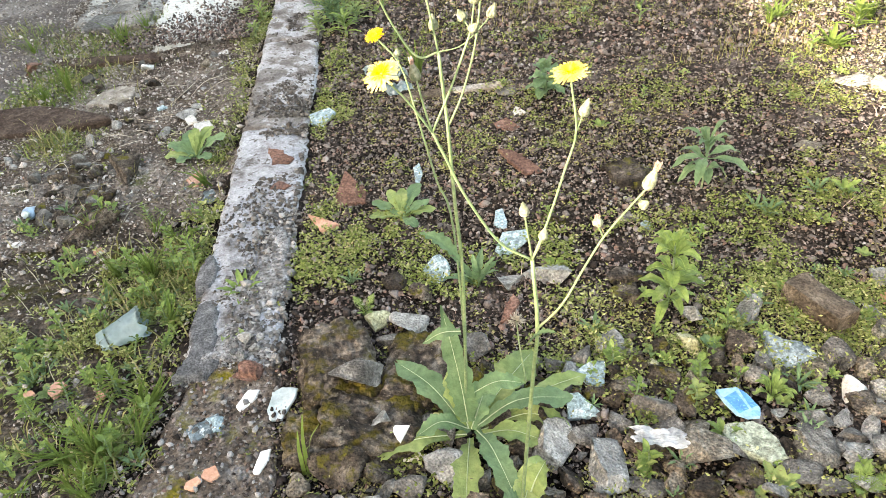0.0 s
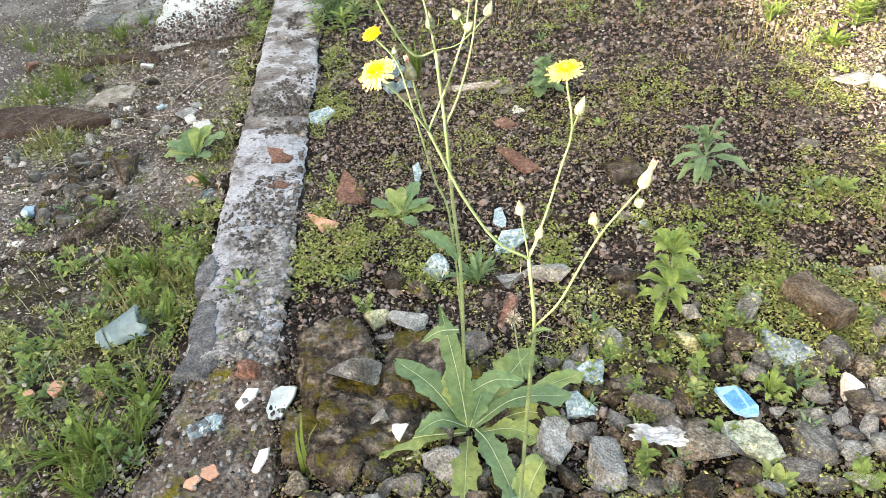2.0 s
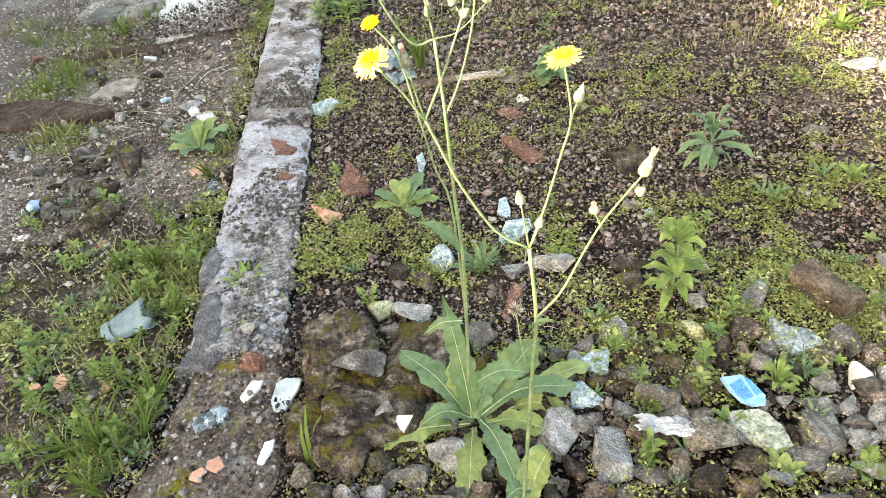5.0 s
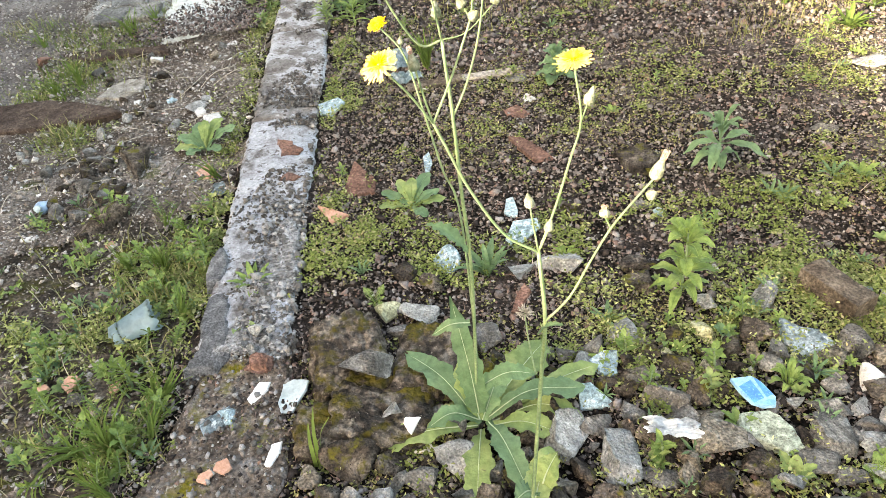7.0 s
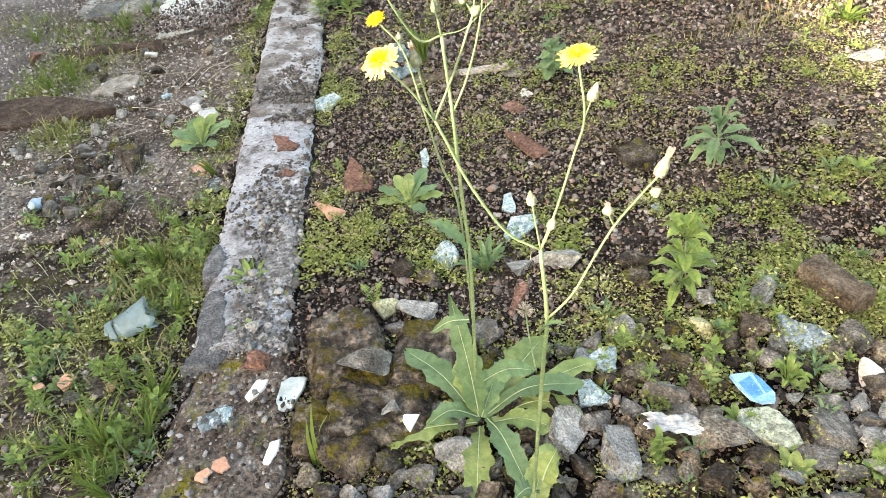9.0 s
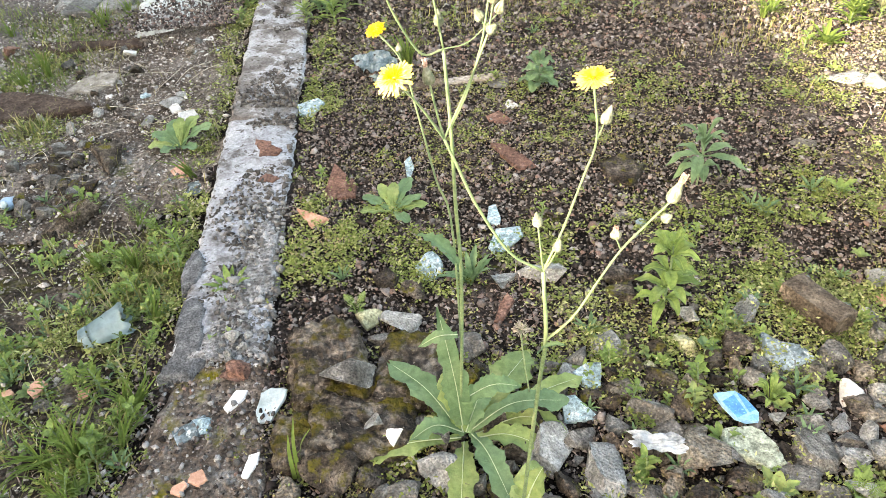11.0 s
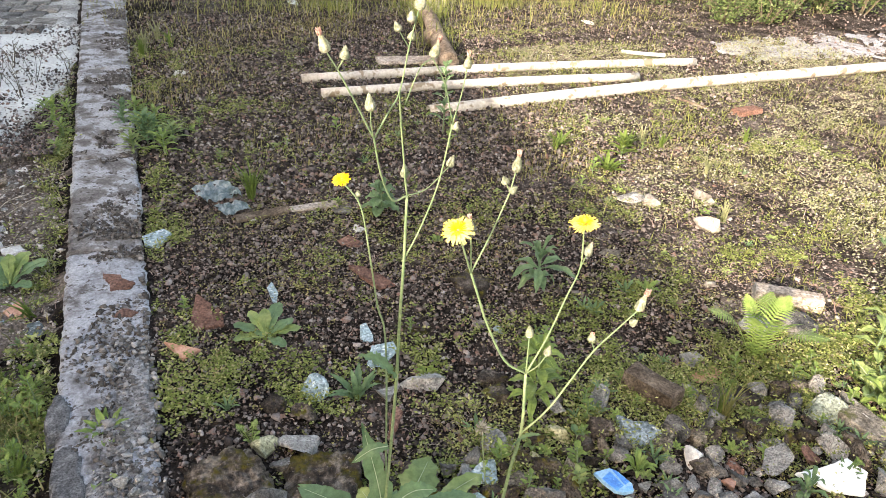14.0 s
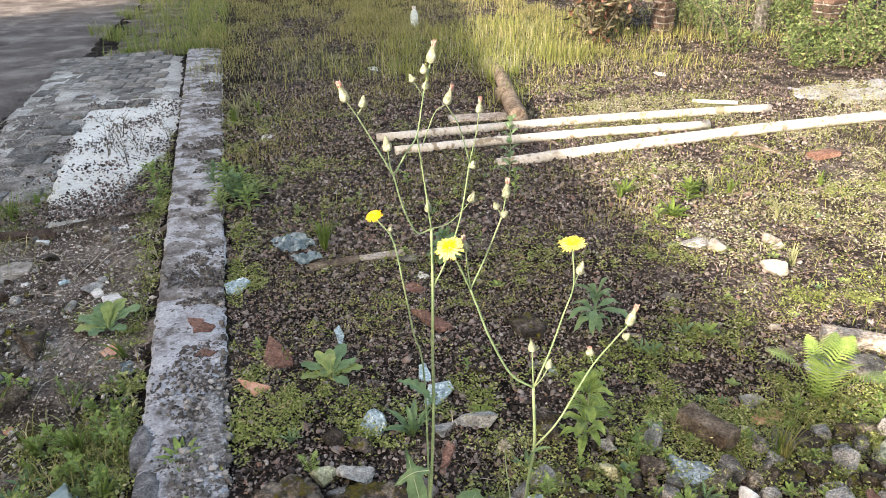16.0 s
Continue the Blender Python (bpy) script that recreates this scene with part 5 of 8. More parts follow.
shard("terracotta", -0.962, 0.094, 0.029, 0.033, 0.008, 0, 0, 0, 107, 5, lift=0.012)
shard("terracotta", -1.177, 0.668, 0.034, 0.04, 0.008, 0, 0, 0, 108, 5)
shard("terracotta", -0.65, -0.168, 0.037, 0.036, 0.008, 0, 0, 0, 109, 5, lift=0.016)
shard("terracotta", -0.681, -0.189, 0.029, 0.032, 0.008, 0, 0, 0, 110, 5, lift=0.016)
rock("blue", -0.677, -0.043, 0.051, 0.046, 0.021, 12, 19, sink=0.22, label="blue-grey stone set in the kerb bed")
shard("brick", 0.078, 0.864, 0.125, 0.145, 0.014, 0, 4, 0, 112, 4, outline=((-0.6, 0.1), (0.1, -1.0), (1.0, -1.0), (0.5, -0.1), (-0.3, 0.8), (-1.0, 1.0)))
shard("brick", 0.065, 1.112, 0.083, 0.098, 0.008, 0, 0, 0, 113, 5)
shard("grey", 0.092, 1.365, 0.077, 0.078, 0.008, 0, 0, 0, 114, 5)
rock("dark", 0.371, 0.731, 0.157, 0.149, 0.028, 172, 1, sink=0.22, label="low mossy brown block in the gravel")
shard("blue", 0.363, 0.497, 0.028, 0.037, 0.008, 0, 0, 0, 116, 5)
shard("white", -1.02, 1.357, 0.078, 0.06, 0.012, 0, 4, 0, 117, 5, outline=((-0.7, -0.5), (-0.1, -1.0), (1.0, -0.2), (0.5, 1.0), (-1.0, 0.6)), lift=0.006)
rock("pale", -1.111, 1.47, 0.08, 0.099, 0.027, -5, 22, sink=0.22)
shard("white", -1.085, 1.425, 0.06, 0.06, 0.012, 0, 4, 0, 118, 5, outline=((-0.0, -1.0), (1.0, -0.5), (0.3, 1.0), (-1.0, 0.7)), lift=0.006)
shard("plastic", -0.79, 1.868, 0.025, 0.04, 0.008, 0, 0, 0, 120, 5)
shard("cement", -1.475, 1.715, 0.182, 0.165, 0.016, 0, 2, 0, 120, 6, outline=((0.1, -1.0), (1.0, -0.2), (1.0, 0.7), (0.1, 1.0), (-0.6, 0.4), (-1.0, -0.7)))
shard("blue", -1.227, 1.559, 0.04, 0.03, 0.008, 20, 8, 0, 121, 5, label="small deep blue glazed chip", lift=0.006)
rock("tan", -1.499, 1.96, 0.051, 0.083, 0.021, 3, 4, sink=0.22)
rock("brick", -1.963, 2.075, 0.094, 0.155, 0.04, -7, 11, sink=0.22)
shard("grey", -1.488, 1.167, 0.081, 0.088, 0.008, 0, 0, 0, 124, 5)
shard("white", -1.449, 0.735, 0.06, 0.037, 0.008, 0, 0, 0, 125, 5)
rock("dark", -1.233, 0.764, 0.194, 0.204, 0.053, 2, 9, sink=0.22, label="crumbled dark lump of broken tarmac")
rock("dark", -1.223, 1.083, 0.118, 0.194, 0.051, 12, 16, sink=0.22, label="crumbled dark lump of broken tarmac")

# stones in the sunlit grass
rock("chalk", 1.379, 0.857, 0.101, 0.081, 0.063, -3, 23, sink=0.22, label="sunlit whitish stone in the grass")
rock("chalk", 1.56, 1.12, 0.077, 0.062, 0.048, 167, 7, sink=0.22, label="sunlit whitish stone in the grass")
rock("chalk", 1.539, 1.052, 0.052, 0.042, 0.032, 174, 14, sink=0.22, label="sunlit whitish stone in the grass")
rock("chalk", 1.298, 1.105, 0.075, 0.060, 0.046, 176, 21, sink=0.22, label="sunlit whitish stone in the grass")
rock("chalk", 1.129, 0.521, 0.038, 0.030, 0.024, 170, 5, sink=0.22, label="sunlit whitish stone in the grass")
rock("pale", 1.226, 1.152, 0.11, 0.113, 0.032, 176, 12, sink=0.22)
rock("pale", 1.136, 0.282, 0.146, 0.113, 0.039, 181, 19, sink=0.22)
rock("grey", 1.24, 0.234, 0.11, 0.129, 0.044, 184, 3, sink=0.22)
rock("pale", 0.846, 0.227, 0.072, 0.058, 0.022, 181, 10, sink=0.22)
rock("grey", 0.922, 0.807, 0.075, 0.053, 0.017, -9, 17, sink=0.22)
shard("terracotta", 0.839, 0.156, 0.071, 0.06, 0.008, 0, 0, 0, 138, 5)
shard("terracotta", 0.883, 0.169, 0.042, 0.045, 0.008, 0, 0, 0, 139, 5)
shard("white", -0.425, 3.21, 0.094, 0.131, 0.008, 0, 0, 0, 140, 5)
shard("plastic", 0.492, 5.025, 0.082, 0.207, 0.008, 0, 0, 0, 141, 5)
shard("white", 2.694, 4.064, 0.086, 0.187, 0.008, 0, 0, 0, 142, 5)
rock("green", 1.045, -0.07, 0.12, 0.1, 0.04, 167, 20, sink=0.2, tilt=-14, label="pale greenish slab of stone among weeds")
rock("pale", 0.796, -0.165, 0.115, 0.075, 0.055, 12, 6, sink=0.2)
rock("pale", 1.141, -0.063, 0.062, 0.101, 0.032, 192, 4, sink=0.22)
rock("brick", 0.69, -0.142, 0.036, 0.059, 0.018, -10, 11, sink=0.22)
rock("orange", 0.649, -0.184, 0.04, 0.04, 0.018, 12, 18, sink=0.22)
rock("dark", 0.822, -0.04, 0.083, 0.104, 0.043, 186, 2, sink=0.22)
rock("pale", 0.784, -0.259, 0.069, 0.06, 0.026, -11, 9, sink=0.22)
rock("pale", 0.896, -0.351, 0.078, 0.063, 0.027, 191, 16, sink=0.22)
rock("tan", 0.82, -0.329, 0.057, 0.052, 0.022, 190, 23, sink=0.22)
rock("grey", 0.68, -0.176, 0.048, 0.057, 0.025, 184, 7, sink=0.22)
rock("grey", 0.704, -0.192, 0.048, 0.044, 0.019, 168, 14, sink=0.22)
rock("dark", 0.616, -0.126, 0.054, 0.057, 0.025, 9, 21, sink=0.22)
rock("pale", 0.547, -0.235, 0.061, 0.049, 0.022, 194, 5, sink=0.22)
rock("pale", 0.662, -0.251, 0.046, 0.062, 0.024, 178, 12, sink=0.22)
rock("tan", 0.633, -0.141, 0.057, 0.057, 0.025, 172, 19, sink=0.22)
shard("ceramic", 0.875, -0.27, 0.171, 0.095, 0.012, 0, 4, 0, 158, 4, label="broken white ceramic tile half under weeds", lift=0.02, outline=((-0.5, -0.3), (0.3, -1.0), (1.0, -0.0), (0.8, 1.0), (0.0, 0.9), (-1.0, 1.0)))

shard("ceramic", 0.635, -0.342, 0.117, 0.078, 0.03, 0, 4, 0, 159, 4, label="thick white ceramic piece among stones", lift=0.01, outline=((-1.0, -1.0), (0.4, -0.8), (1.0, 1.0), (-0.5, 0.8)))

# small weeds
oval_rosette(-0.285, 0.63, ((65, 0.13, 0.042, 0.03), (110, 0.1, 0.034, 0.03), (145, 0.1, 0.036, 0.02), (180, 0.09, 0.034, 0.01), (25, 0.09, 0.034, 0.02), (5, 0.1, 0.036, 0.01), (-55, 0.075, 0.036, 0.005), (85, 0.08, 0.034, 0.04)), (LEAF, LEAF_YELLOW), "young rosette weed with pale green oval leaves")
rosette("weed_rosette", -0.098, 0.331, 11, 0.1, 0.018, LEAF, "young weed with narrow upright dark leaves", 6, 0.8, lobes=0.2)
whorled_weed(0.326, 0.186, ((0.035, 5, 0.075, 0.026, -0.01), (0.075, 6, 0.075, 0.028, 0.005), (0.12, 5, 0.06, 0.026, 0.0), (0.165, 7, 0.07, 0.026, 0.015), (0.185, 4, 0.035, 0.016, 0.03)), HERB, "upright bright green weed with whorled leaves")
whorled_weed(0.557, 0.645, ((0.06, 4, 0.08, 0.026, -0.02), (0.1, 6, 0.125, 0.03, -0.012), (0.13, 5, 0.07, 0.02, 0.035), (0.14, 4, 0.05, 0.015, 0.045)), LEAF, "dull green weed with drooping pointed leaves")
oval_rosette(-1.0, 1.15, ((20, 0.12, 0.055, 0.05), (60, 0.11, 0.05, 0.06), (110, 0.1, 0.05, 0.05), (150, 0.11, 0.055, 0.03), (190, 0.1, 0.05, 0.02), (240, 0.08, 0.045, 0.02), (320, 0.09, 0.045, 0.02), (85, 0.07, 0.04, 0.07)), (LEAF, LEAF_YELLOW, LEAF), "broad-leaved yellow-green weed beside the kerb")
whorled_weed(0.222, 1.29, ((0.025, 5, 0.07, 0.042, -0.005), (0.06, 5, 0.07, 0.045, 0.0), (0.095, 5, 0.06, 0.04, 0.012), (0.115, 3, 0.035, 0.024, 0.02)), LEAF, "bushy weed with rounded grey-green leaves")
rosette("seedling", 0.37, 0.037, 4, 0.032, 0.018, LEAF, "tiny seedling with three rounded leaves", 10, 0.6, lobes=0.02, stalk=0.03)
whorled_weed(0.448, -0.103, ((0.01, 8, 0.046, 0.013, 0.03), (0.02, 4, 0.035, 0.011, 0.04)), HERB, "small weed with narrow pointed leaves")
rosette("seedling", 0.407, -0.04, 3, 0.022, 0.014, HERB, "tiny green seedling beside the tile", 12, 0.5, lobes=0.02, stalk=0.025)
rosette("weed_rosette", -0.685, 0.37, 12, 0.075, 0.016, HERB, "small weed growing out of the kerb", 13, 0.6, lobes=0.05)
rosette("weed_rosette", -0.69, 0.216, 8, 0.05, 0.022, LEAF_YELLOW, "small pale weed on the kerb", 14, 0.5, lobes=0.05)
tuft("grass_tuft", -0.468, -0.17, 4, 0.13, GRASS, "few long grass blades between stones", 15, 0.4, 0.009)
rosette("weed_rosette", 0.383, -0.289, 7, 0.05, 0.022, LEAF_YELLOW, "small weed with oval leaves between stones", 261, 0.55, lobes=0.03)
fern(0.519, -0.311, 6, 0.07, 262, "small fern between the stones")
herb("leafy_weed", 0.17, -0.223, 0.05, 4, 0.035, 0.01, HERB, "small weed creeping between stones", 263, per=3)
herb("leafy_weed", 0.297, -0.095, 0.06, 4, 0.035, 0.012, LEAF_YELLOW, "small weed creeping between stones", 264, per=3)
herb("leafy_weed", 0.161, 0.026, 0.06, 4, 0.03, 0.012, HERB, "small weed creeping between stones", 265, per=3)
rosette("seedling", 0.902, 0.543, 5, 0.05, 0.02, HERB, "small green seedling in the gravel", 16, 0.7, stalk=0.02)
herb("leafy_weed", 0.693, 1.838, 0.14, 5, 0.05, 0.016, HERB, "slim grey-green weed in the gravel", 17)
herb("leafy_weed", -0.599, 2.156, 0.14, 7, 0.08, 0.022, LEAF, "bushy green weed against the kerb", 18, per=3)
herb("leafy_weed", -0.7, 2.398, 0.12, 6, 0.07, 0.02, LEAF, "bushy green weed against the kerb", 19, per=3)
herb("leafy_weed", -0.574, 2.152, 0.12, 6, 0.08, 0.022, LEAF, "bushy green weed against the kerb", 20, per=3)
herb("leafy_weed", -0.999, 2.509, 0.13, 6, 0.07, 0.018, HERB, "bushy green weed on the road side", 21, per=3)
herb("leafy_weed", -0.638, 2.284, 0.099, 6, 0.085, 0.014, LEAF_YELLOW, "bushy green weed against the kerb", 220, per=4, droop=0.35)
herb("leafy_weed", -0.533, 2.033, 0.093, 6, 0.085, 0.014, HERB, "bushy green weed against the kerb", 221, per=4, droop=0.35)
herb("leafy_weed", -0.495, 2.204, 0.074, 6, 0.085, 0.014, LEAF_YELLOW, "bushy green weed against the kerb", 222, per=4, droop=0.35)
herb("leafy_weed", -0.652, 2.538, 0.081, 6, 0.085, 0.014, HERB, "bushy green weed against the kerb", 223, per=4, droop=0.35)
herb("leafy_weed", -0.657, 2.089, 0.074, 6, 0.085, 0.014, LEAF_YELLOW, "bushy green weed against the kerb", 224, per=4, droop=0.35)
herb("leafy_weed", -0.564, 2.384, 0.087, 6, 0.085, 0.014, HERB, "bushy green weed against the kerb", 225, per=4, droop=0.35)
herb("leafy_weed", -1.055, 2.682, 0.074, 5, 0.07, 0.012, LEAF_YELLOW, "bushy green weed between slab and kerb", 230, per=4, droop=0.3)
herb("leafy_weed", -0.957, 2.376, 0.081, 5, 0.07, 0.012, HERB, "bushy green weed between slab and kerb", 231, per=4, droop=0.3)
herb("leafy_weed", -1.039, 2.399, 0.062, 5, 0.07, 0.012, LEAF_YELLOW, "bushy green weed between slab and kerb", 232, per=4, droop=0.3)
herb("leafy_weed", -0.961, 2.673, 0.062, 5, 0.07, 0.012, HERB, "bushy green weed between slab and kerb", 233, per=4, droop=0.3)
herb("leafy_weed", -0.962, 2.19, 0.062, 5, 0.07, 0.012, LEAF_YELLOW, "bushy green weed between slab and kerb", 234, per=4, droop=0.3)
tuft("grass_tuft", -0.546, 3.923, 22, 0.15, STRAW, "yellow-green grass tuft on the gravel", 240, 0.9, 0.006)
tuft("grass_tuft", -0.633, 3.582, 22, 0.13, GRASS, "yellow-green grass tuft on the gravel", 241, 0.9, 0.006)
tuft("grass_tuft", -0.47, 3.747, 22, 0.12, GRASS, "yellow-green grass tuft on the gravel", 242, 0.9, 0.006)
tuft("grass_tuft", 1.645, 1.705, 22, 0.1, STRAW, "yellow-green grass tuft on the gravel", 243, 0.9, 0.006)
tuft("grass_tuft", 1.162, 1.692, 22, 0.1, GRASS, "yellow-green grass tuft on the gravel", 244, 0.9, 0.006)
tuft("grass_tuft", 1.692, 1.614, 22, 0.09, GRASS, "yellow-green grass tuft on the gravel", 245, 0.9, 0.006)
tuft("grass_tuft", 1.494, 0.909, 22, 0.1, STRAW, "yellow-green grass tuft on the gravel", 246, 0.9, 0.006)
tuft("grass_tuft", 2.173, 1.593, 22, 0.1, GRASS, "yellow-green grass tuft on the gravel", 247, 0.9, 0.006)
tuft("grass_tuft", 1.54, 1.658, 22, 0.11, GRASS, "yellow-green grass tuft on the gravel", 248, 0.9, 0.006)
tuft("grass_tuft", 1.736, 1.321, 22, 0.09, STRAW, "yellow-green grass tuft on the gravel", 249, 0.9, 0.006)
tuft("grass_tuft", -0.227, 1.515, 34, 0.15, GRASS, "fresh green grass tuft in the gravel", 22, 0.7, 0.008)
rosette("weed_rosette", 1.22, 1.75, 12, 0.1, 0.013, GRASS, "sunlit weed with long pointed leaves", 23, 0.6)
herb("leafy_weed", 1.43, 1.55, 0.1, 6, 0.085, 0.014, GRASS, "sunlit bushy weed with narrow leaves", 24, per=5, droop=0.2)
rosette("weed_rosette", 1.311, 1.442, 9, 0.07, 0.025, GRASS, "low sunlit weed with rounded leaves", 25, 0.4, lobes=.03, shape=.35)
herb("leafy_weed", 0.724, 2.011, 0.34, 8, 0.07, 0.03, LEAF, "tall grey-green weed by the pipes", 26, per=2)
fern(1.02, 0.18, 7, 0.22, 27, "bright green fern with narrow leaflets")
fern(-0.37, 0.257, 5, 0.06, 28, "tiny fern between the stones")
tuft("grass_tuft", 0.777, 0.0, 26, 0.15, OLIVE, "thin olive grass tuft among the stones", 29, 0.55, 0.004)
tuft("grass_tuft", 0.765, 0.012, 14, 0.13, GRASS, "thin green grass tuft among the stones", 30, 0.6, 0.004)
whorled_weed(1.215, -0.09, ((0.01, 5, 0.07, 0.022, 0.0), (0.04, 5, 0.075, 0.022, 0.012), (0.08, 4, 0.06, 0.018, 0.02)), HERB, "leafy green weed beside the plank")
whorled_weed(1.385, 0.09, ((0.03, 3, 0.075, 0.026, 0.0), (0.08, 4, 0.08, 0.026, 0.015), (0.13, 4, 0.07, 0.022, 0.02), (0.17, 3, 0.05, 0.016, 0.03)), LEAF_YELLOW, "tall sunlit weed with broad yellowish leaves")
whorled_weed(0.786, -0.268, ((0.012, 4, 0.046, 0.013, 0.0), (0.03, 5, 0.046, 0.013, 0.012), (0.05, 4, 0.034, 0.01, 0.02)), LEAF, "leafy weed in front of a broken tile")
rosette("weed_rosette", 1.232, -0.06, 8, 0.11, 0.06, LEAF_YELLOW, "broad-leaved yellowish weed in the sun", 31, 0.5, lobes=.03, shape=.35)
rosette("weed_rosette", 1.298, 1.451, 12, 0.1, 0.016, GRASS, "sunlit weed with slender pointed leaves", 32, 0.6)
tuft("grass_tuft", -0.617, 3.647, 30, 0.16, STRAW, "yellow-green grass tuft by the kerb", 33, 0.8, 0.007)
tuft("grass_tuft", -0.963, 0.508, 30, 0.11, GRASS, "green grass tuft on the verge", 40, 0.9, 0.005)
tuft("grass_tuft", -0.9, -0.088, 26, 0.12, GRASS, "green grass tuft on the verge", 43, 0.9, 0.005)
tuft("grass_tuft", -1.687, 1.814, 30, 0.13, GRASS, "green grass tuft on the verge", 45, 0.9, 0.005)
tuft("grass_tuft", -1.746, 1.723, 26, 0.12, GRASS, "green grass tuft on the verge", 46, 0.9, 0.005)
tuft("grass_tuft", -1.591, 2.27, 30, 0.14, GRASS, "green grass tuft on the verge", 47, 0.9, 0.005)
tuft("grass_tuft", -1.519, 2.39, 24, 0.12, GRASS, "green grass tuft on the verge", 48, 0.9, 0.005)
tuft("grass_tuft", -2.009, 2.245, 24, 0.12, GRASS, "green grass tuft on the verge", 49, 0.9, 0.005)
tuft("grass_tuft", -1.219, 0.753, 18, 0.08, GRASS, "green grass tuft on the verge", 52, 0.9, 0.005)
tuft("grass_tuft", -0.86, 0.052, 18, 0.08, GRASS, "green grass tuft on the verge", 53, 0.9, 0.005)

# tall branching weeds with yellow flowers
weed_a = thing("sow_thistle", (-0.156, -0.109, 0.0), "tall branching weed with yellow flowers and toothed leaves", "weed")
bm = bmesh.new()
tube(bm, [(0.0, 0.0, -0.01), (0.021, -0.006, 0.393), (0.02, -0.026, 0.581), (0.02, -0.041, 0.71), (0.017, -0.056, 0.822)], 0.00302, 0.00192, 8, 5, 0.06)
tube(bm, [(0.017, -0.056, 0.822), (-0.008, -0.071, 0.825), (-0.031, -0.096, 0.876), (-0.047, -0.121, 0.936)], 0.00138, 0.0012, 8, 5, 0.06)
tube(bm, [(-0.047, -0.121, 0.936), (-0.072, -0.131, 0.987), (-0.093, -0.141, 1.028)], 0.0011, 0.0009, 8, 5, 0.06)
tube(bm, [(-0.093, -0.141, 1.028), (-0.105, -0.146, 1.048)], 0.00072, 0.00072, 8, 5, 0.06)
tube(bm, [(-0.093, -0.141, 1.028), (-0.085, -0.136, 1.037)], 0.00072, 0.00072, 8, 5, 0.06)
tube(bm, [(-0.047, -0.121, 0.936), (-0.053, -0.131, 0.958), (-0.056, -0.141, 0.978)], 0.00077, 0.00072, 8, 5, 0.06)
tube(bm, [(-0.047, -0.121, 0.936), (-0.027, -0.111, 0.963), (-0.007, -0.091, 0.982), (0.004, -0.091, 1.038), (0.014, -0.091, 1.077)], 0.0011, 0.00078, 8, 5, 0.06)
tube(bm, [(0.017, -0.056, 0.822), (0.008, -0.061, 0.894), (-0.003, -0.081, 0.959), (-0.007, -0.091, 0.982)], 0.00121, 0.00108, 8, 5, 0.06)
tube(bm, [(0.003, -0.091, 1.035), (-0.009, -0.091, 1.054)], 0.00061, 0.0006, 8, 5, 0.06)
tube(bm, [(0.017, -0.056, 0.822), (0.015, -0.054, 0.834), (0.014, -0.052, 0.848)], 0.00072, 0.00072, 8, 5, 0.06)
tube(bm, [(0.017, -0.056, 0.822), (0.047, -0.049, 0.825), (0.082, -0.041, 0.852)], 0.00077, 0.00066, 8, 5, 0.06)
tube(bm, [(0.02, -0.041, 0.71), (0.043, -0.041, 0.758), (0.064, -0.051, 0.833), (0.076, -0.061, 0.924)], 0.00143, 0.00108, 8, 5, 0.06)
tube(bm, [(0.076, -0.061, 0.924), (0.058, -0.071, 0.982), (0.037, -0.081, 1.018)], 0.00088, 0.00072, 8, 5, 0.06)
tube(bm, [(0.076, -0.061, 0.924), (0.084, -0.066, 0.965), (0.087, -0.071, 0.999)], 0.00088, 0.00072, 8, 5, 0.06)
tube(bm, [(0.0, -0.091, 0.965), (0.018, -0.091, 1.009), (0.037, -0.081, 1.018)], 0.00072, 0.00066, 8, 5, 0.06)
tube(bm, [(0.012, 0.01, -0.005), (0.015, 0.029, 0.471), (-0.004, 0.019, 0.591), (-0.02, 0.009, 0.7), (-0.034, 0.005, 0.782), (-0.06, 0.003, 0.824)], 0.00187, 0.00096, 8, 5, 0.06)
tube(bm, [(-0.035, 0.005, 0.785), (-0.037, 0.009, 0.795)], 0.00066, 0.00066, 8, 5, 0.06)
part("stem", bm, STEM, weed_a)
bud(weed_a, (-0.105, -0.146, 1.048), (-0.35, 0.0, 1), 0.0234, 0.0118, 0.35, 1)
bud(weed_a, (-0.085, -0.136, 1.037), (0.2, 0, 1), 0.0156, 0.0111, 0, 2)
bud(weed_a, (-0.056, -0.141, 0.978), (-0.1, 0, 1), 0.0218, 0.0118, 0, 3)
bud(weed_a, (0.014, -0.091, 1.077), (0.2, 0, 1), 0.0265, 0.0126, 0.3, 4)
bud(weed_a, (-0.009, -0.091, 1.054), (-0.5, 0, 1), 0.0125, 0.0096, 0, 5)
bud(weed_a, (0.005, -0.091, 1.064), (0, -0.2, 1), 0.014, 0.0104, 0, 6)
bud(weed_a, (0.007, -0.086, 1.042), (0.1, -0.3, 1), 0.0125, 0.0096, 0, 61)
bud(weed_a, (0.014, -0.052, 0.848), (0, 0, 1), 0.0203, 0.0111, 0, 7)
bud(weed_a, (0.082, -0.041, 0.852), (0.4, 0, 1), 0.0187, 0.0111, 0, 8)
bud(weed_a, (0.037, -0.081, 1.018), (0.35, 0, 1), 0.0234, 0.0118, 0.4, 9)
bud(weed_a, (0.087, -0.071, 0.999), (0.1, 0, 1), 0.0187, 0.0104, 0.5, 10)
bud(weed_a, (0.079, -0.061, 0.914), (0.3, 0, 1), 0.0125, 0.0096, 0, 11)
bud(weed_a, (-0.037, 0.009, 0.795), (0.1, 0, 1), 0.0109, 0.0089, 0, 12)
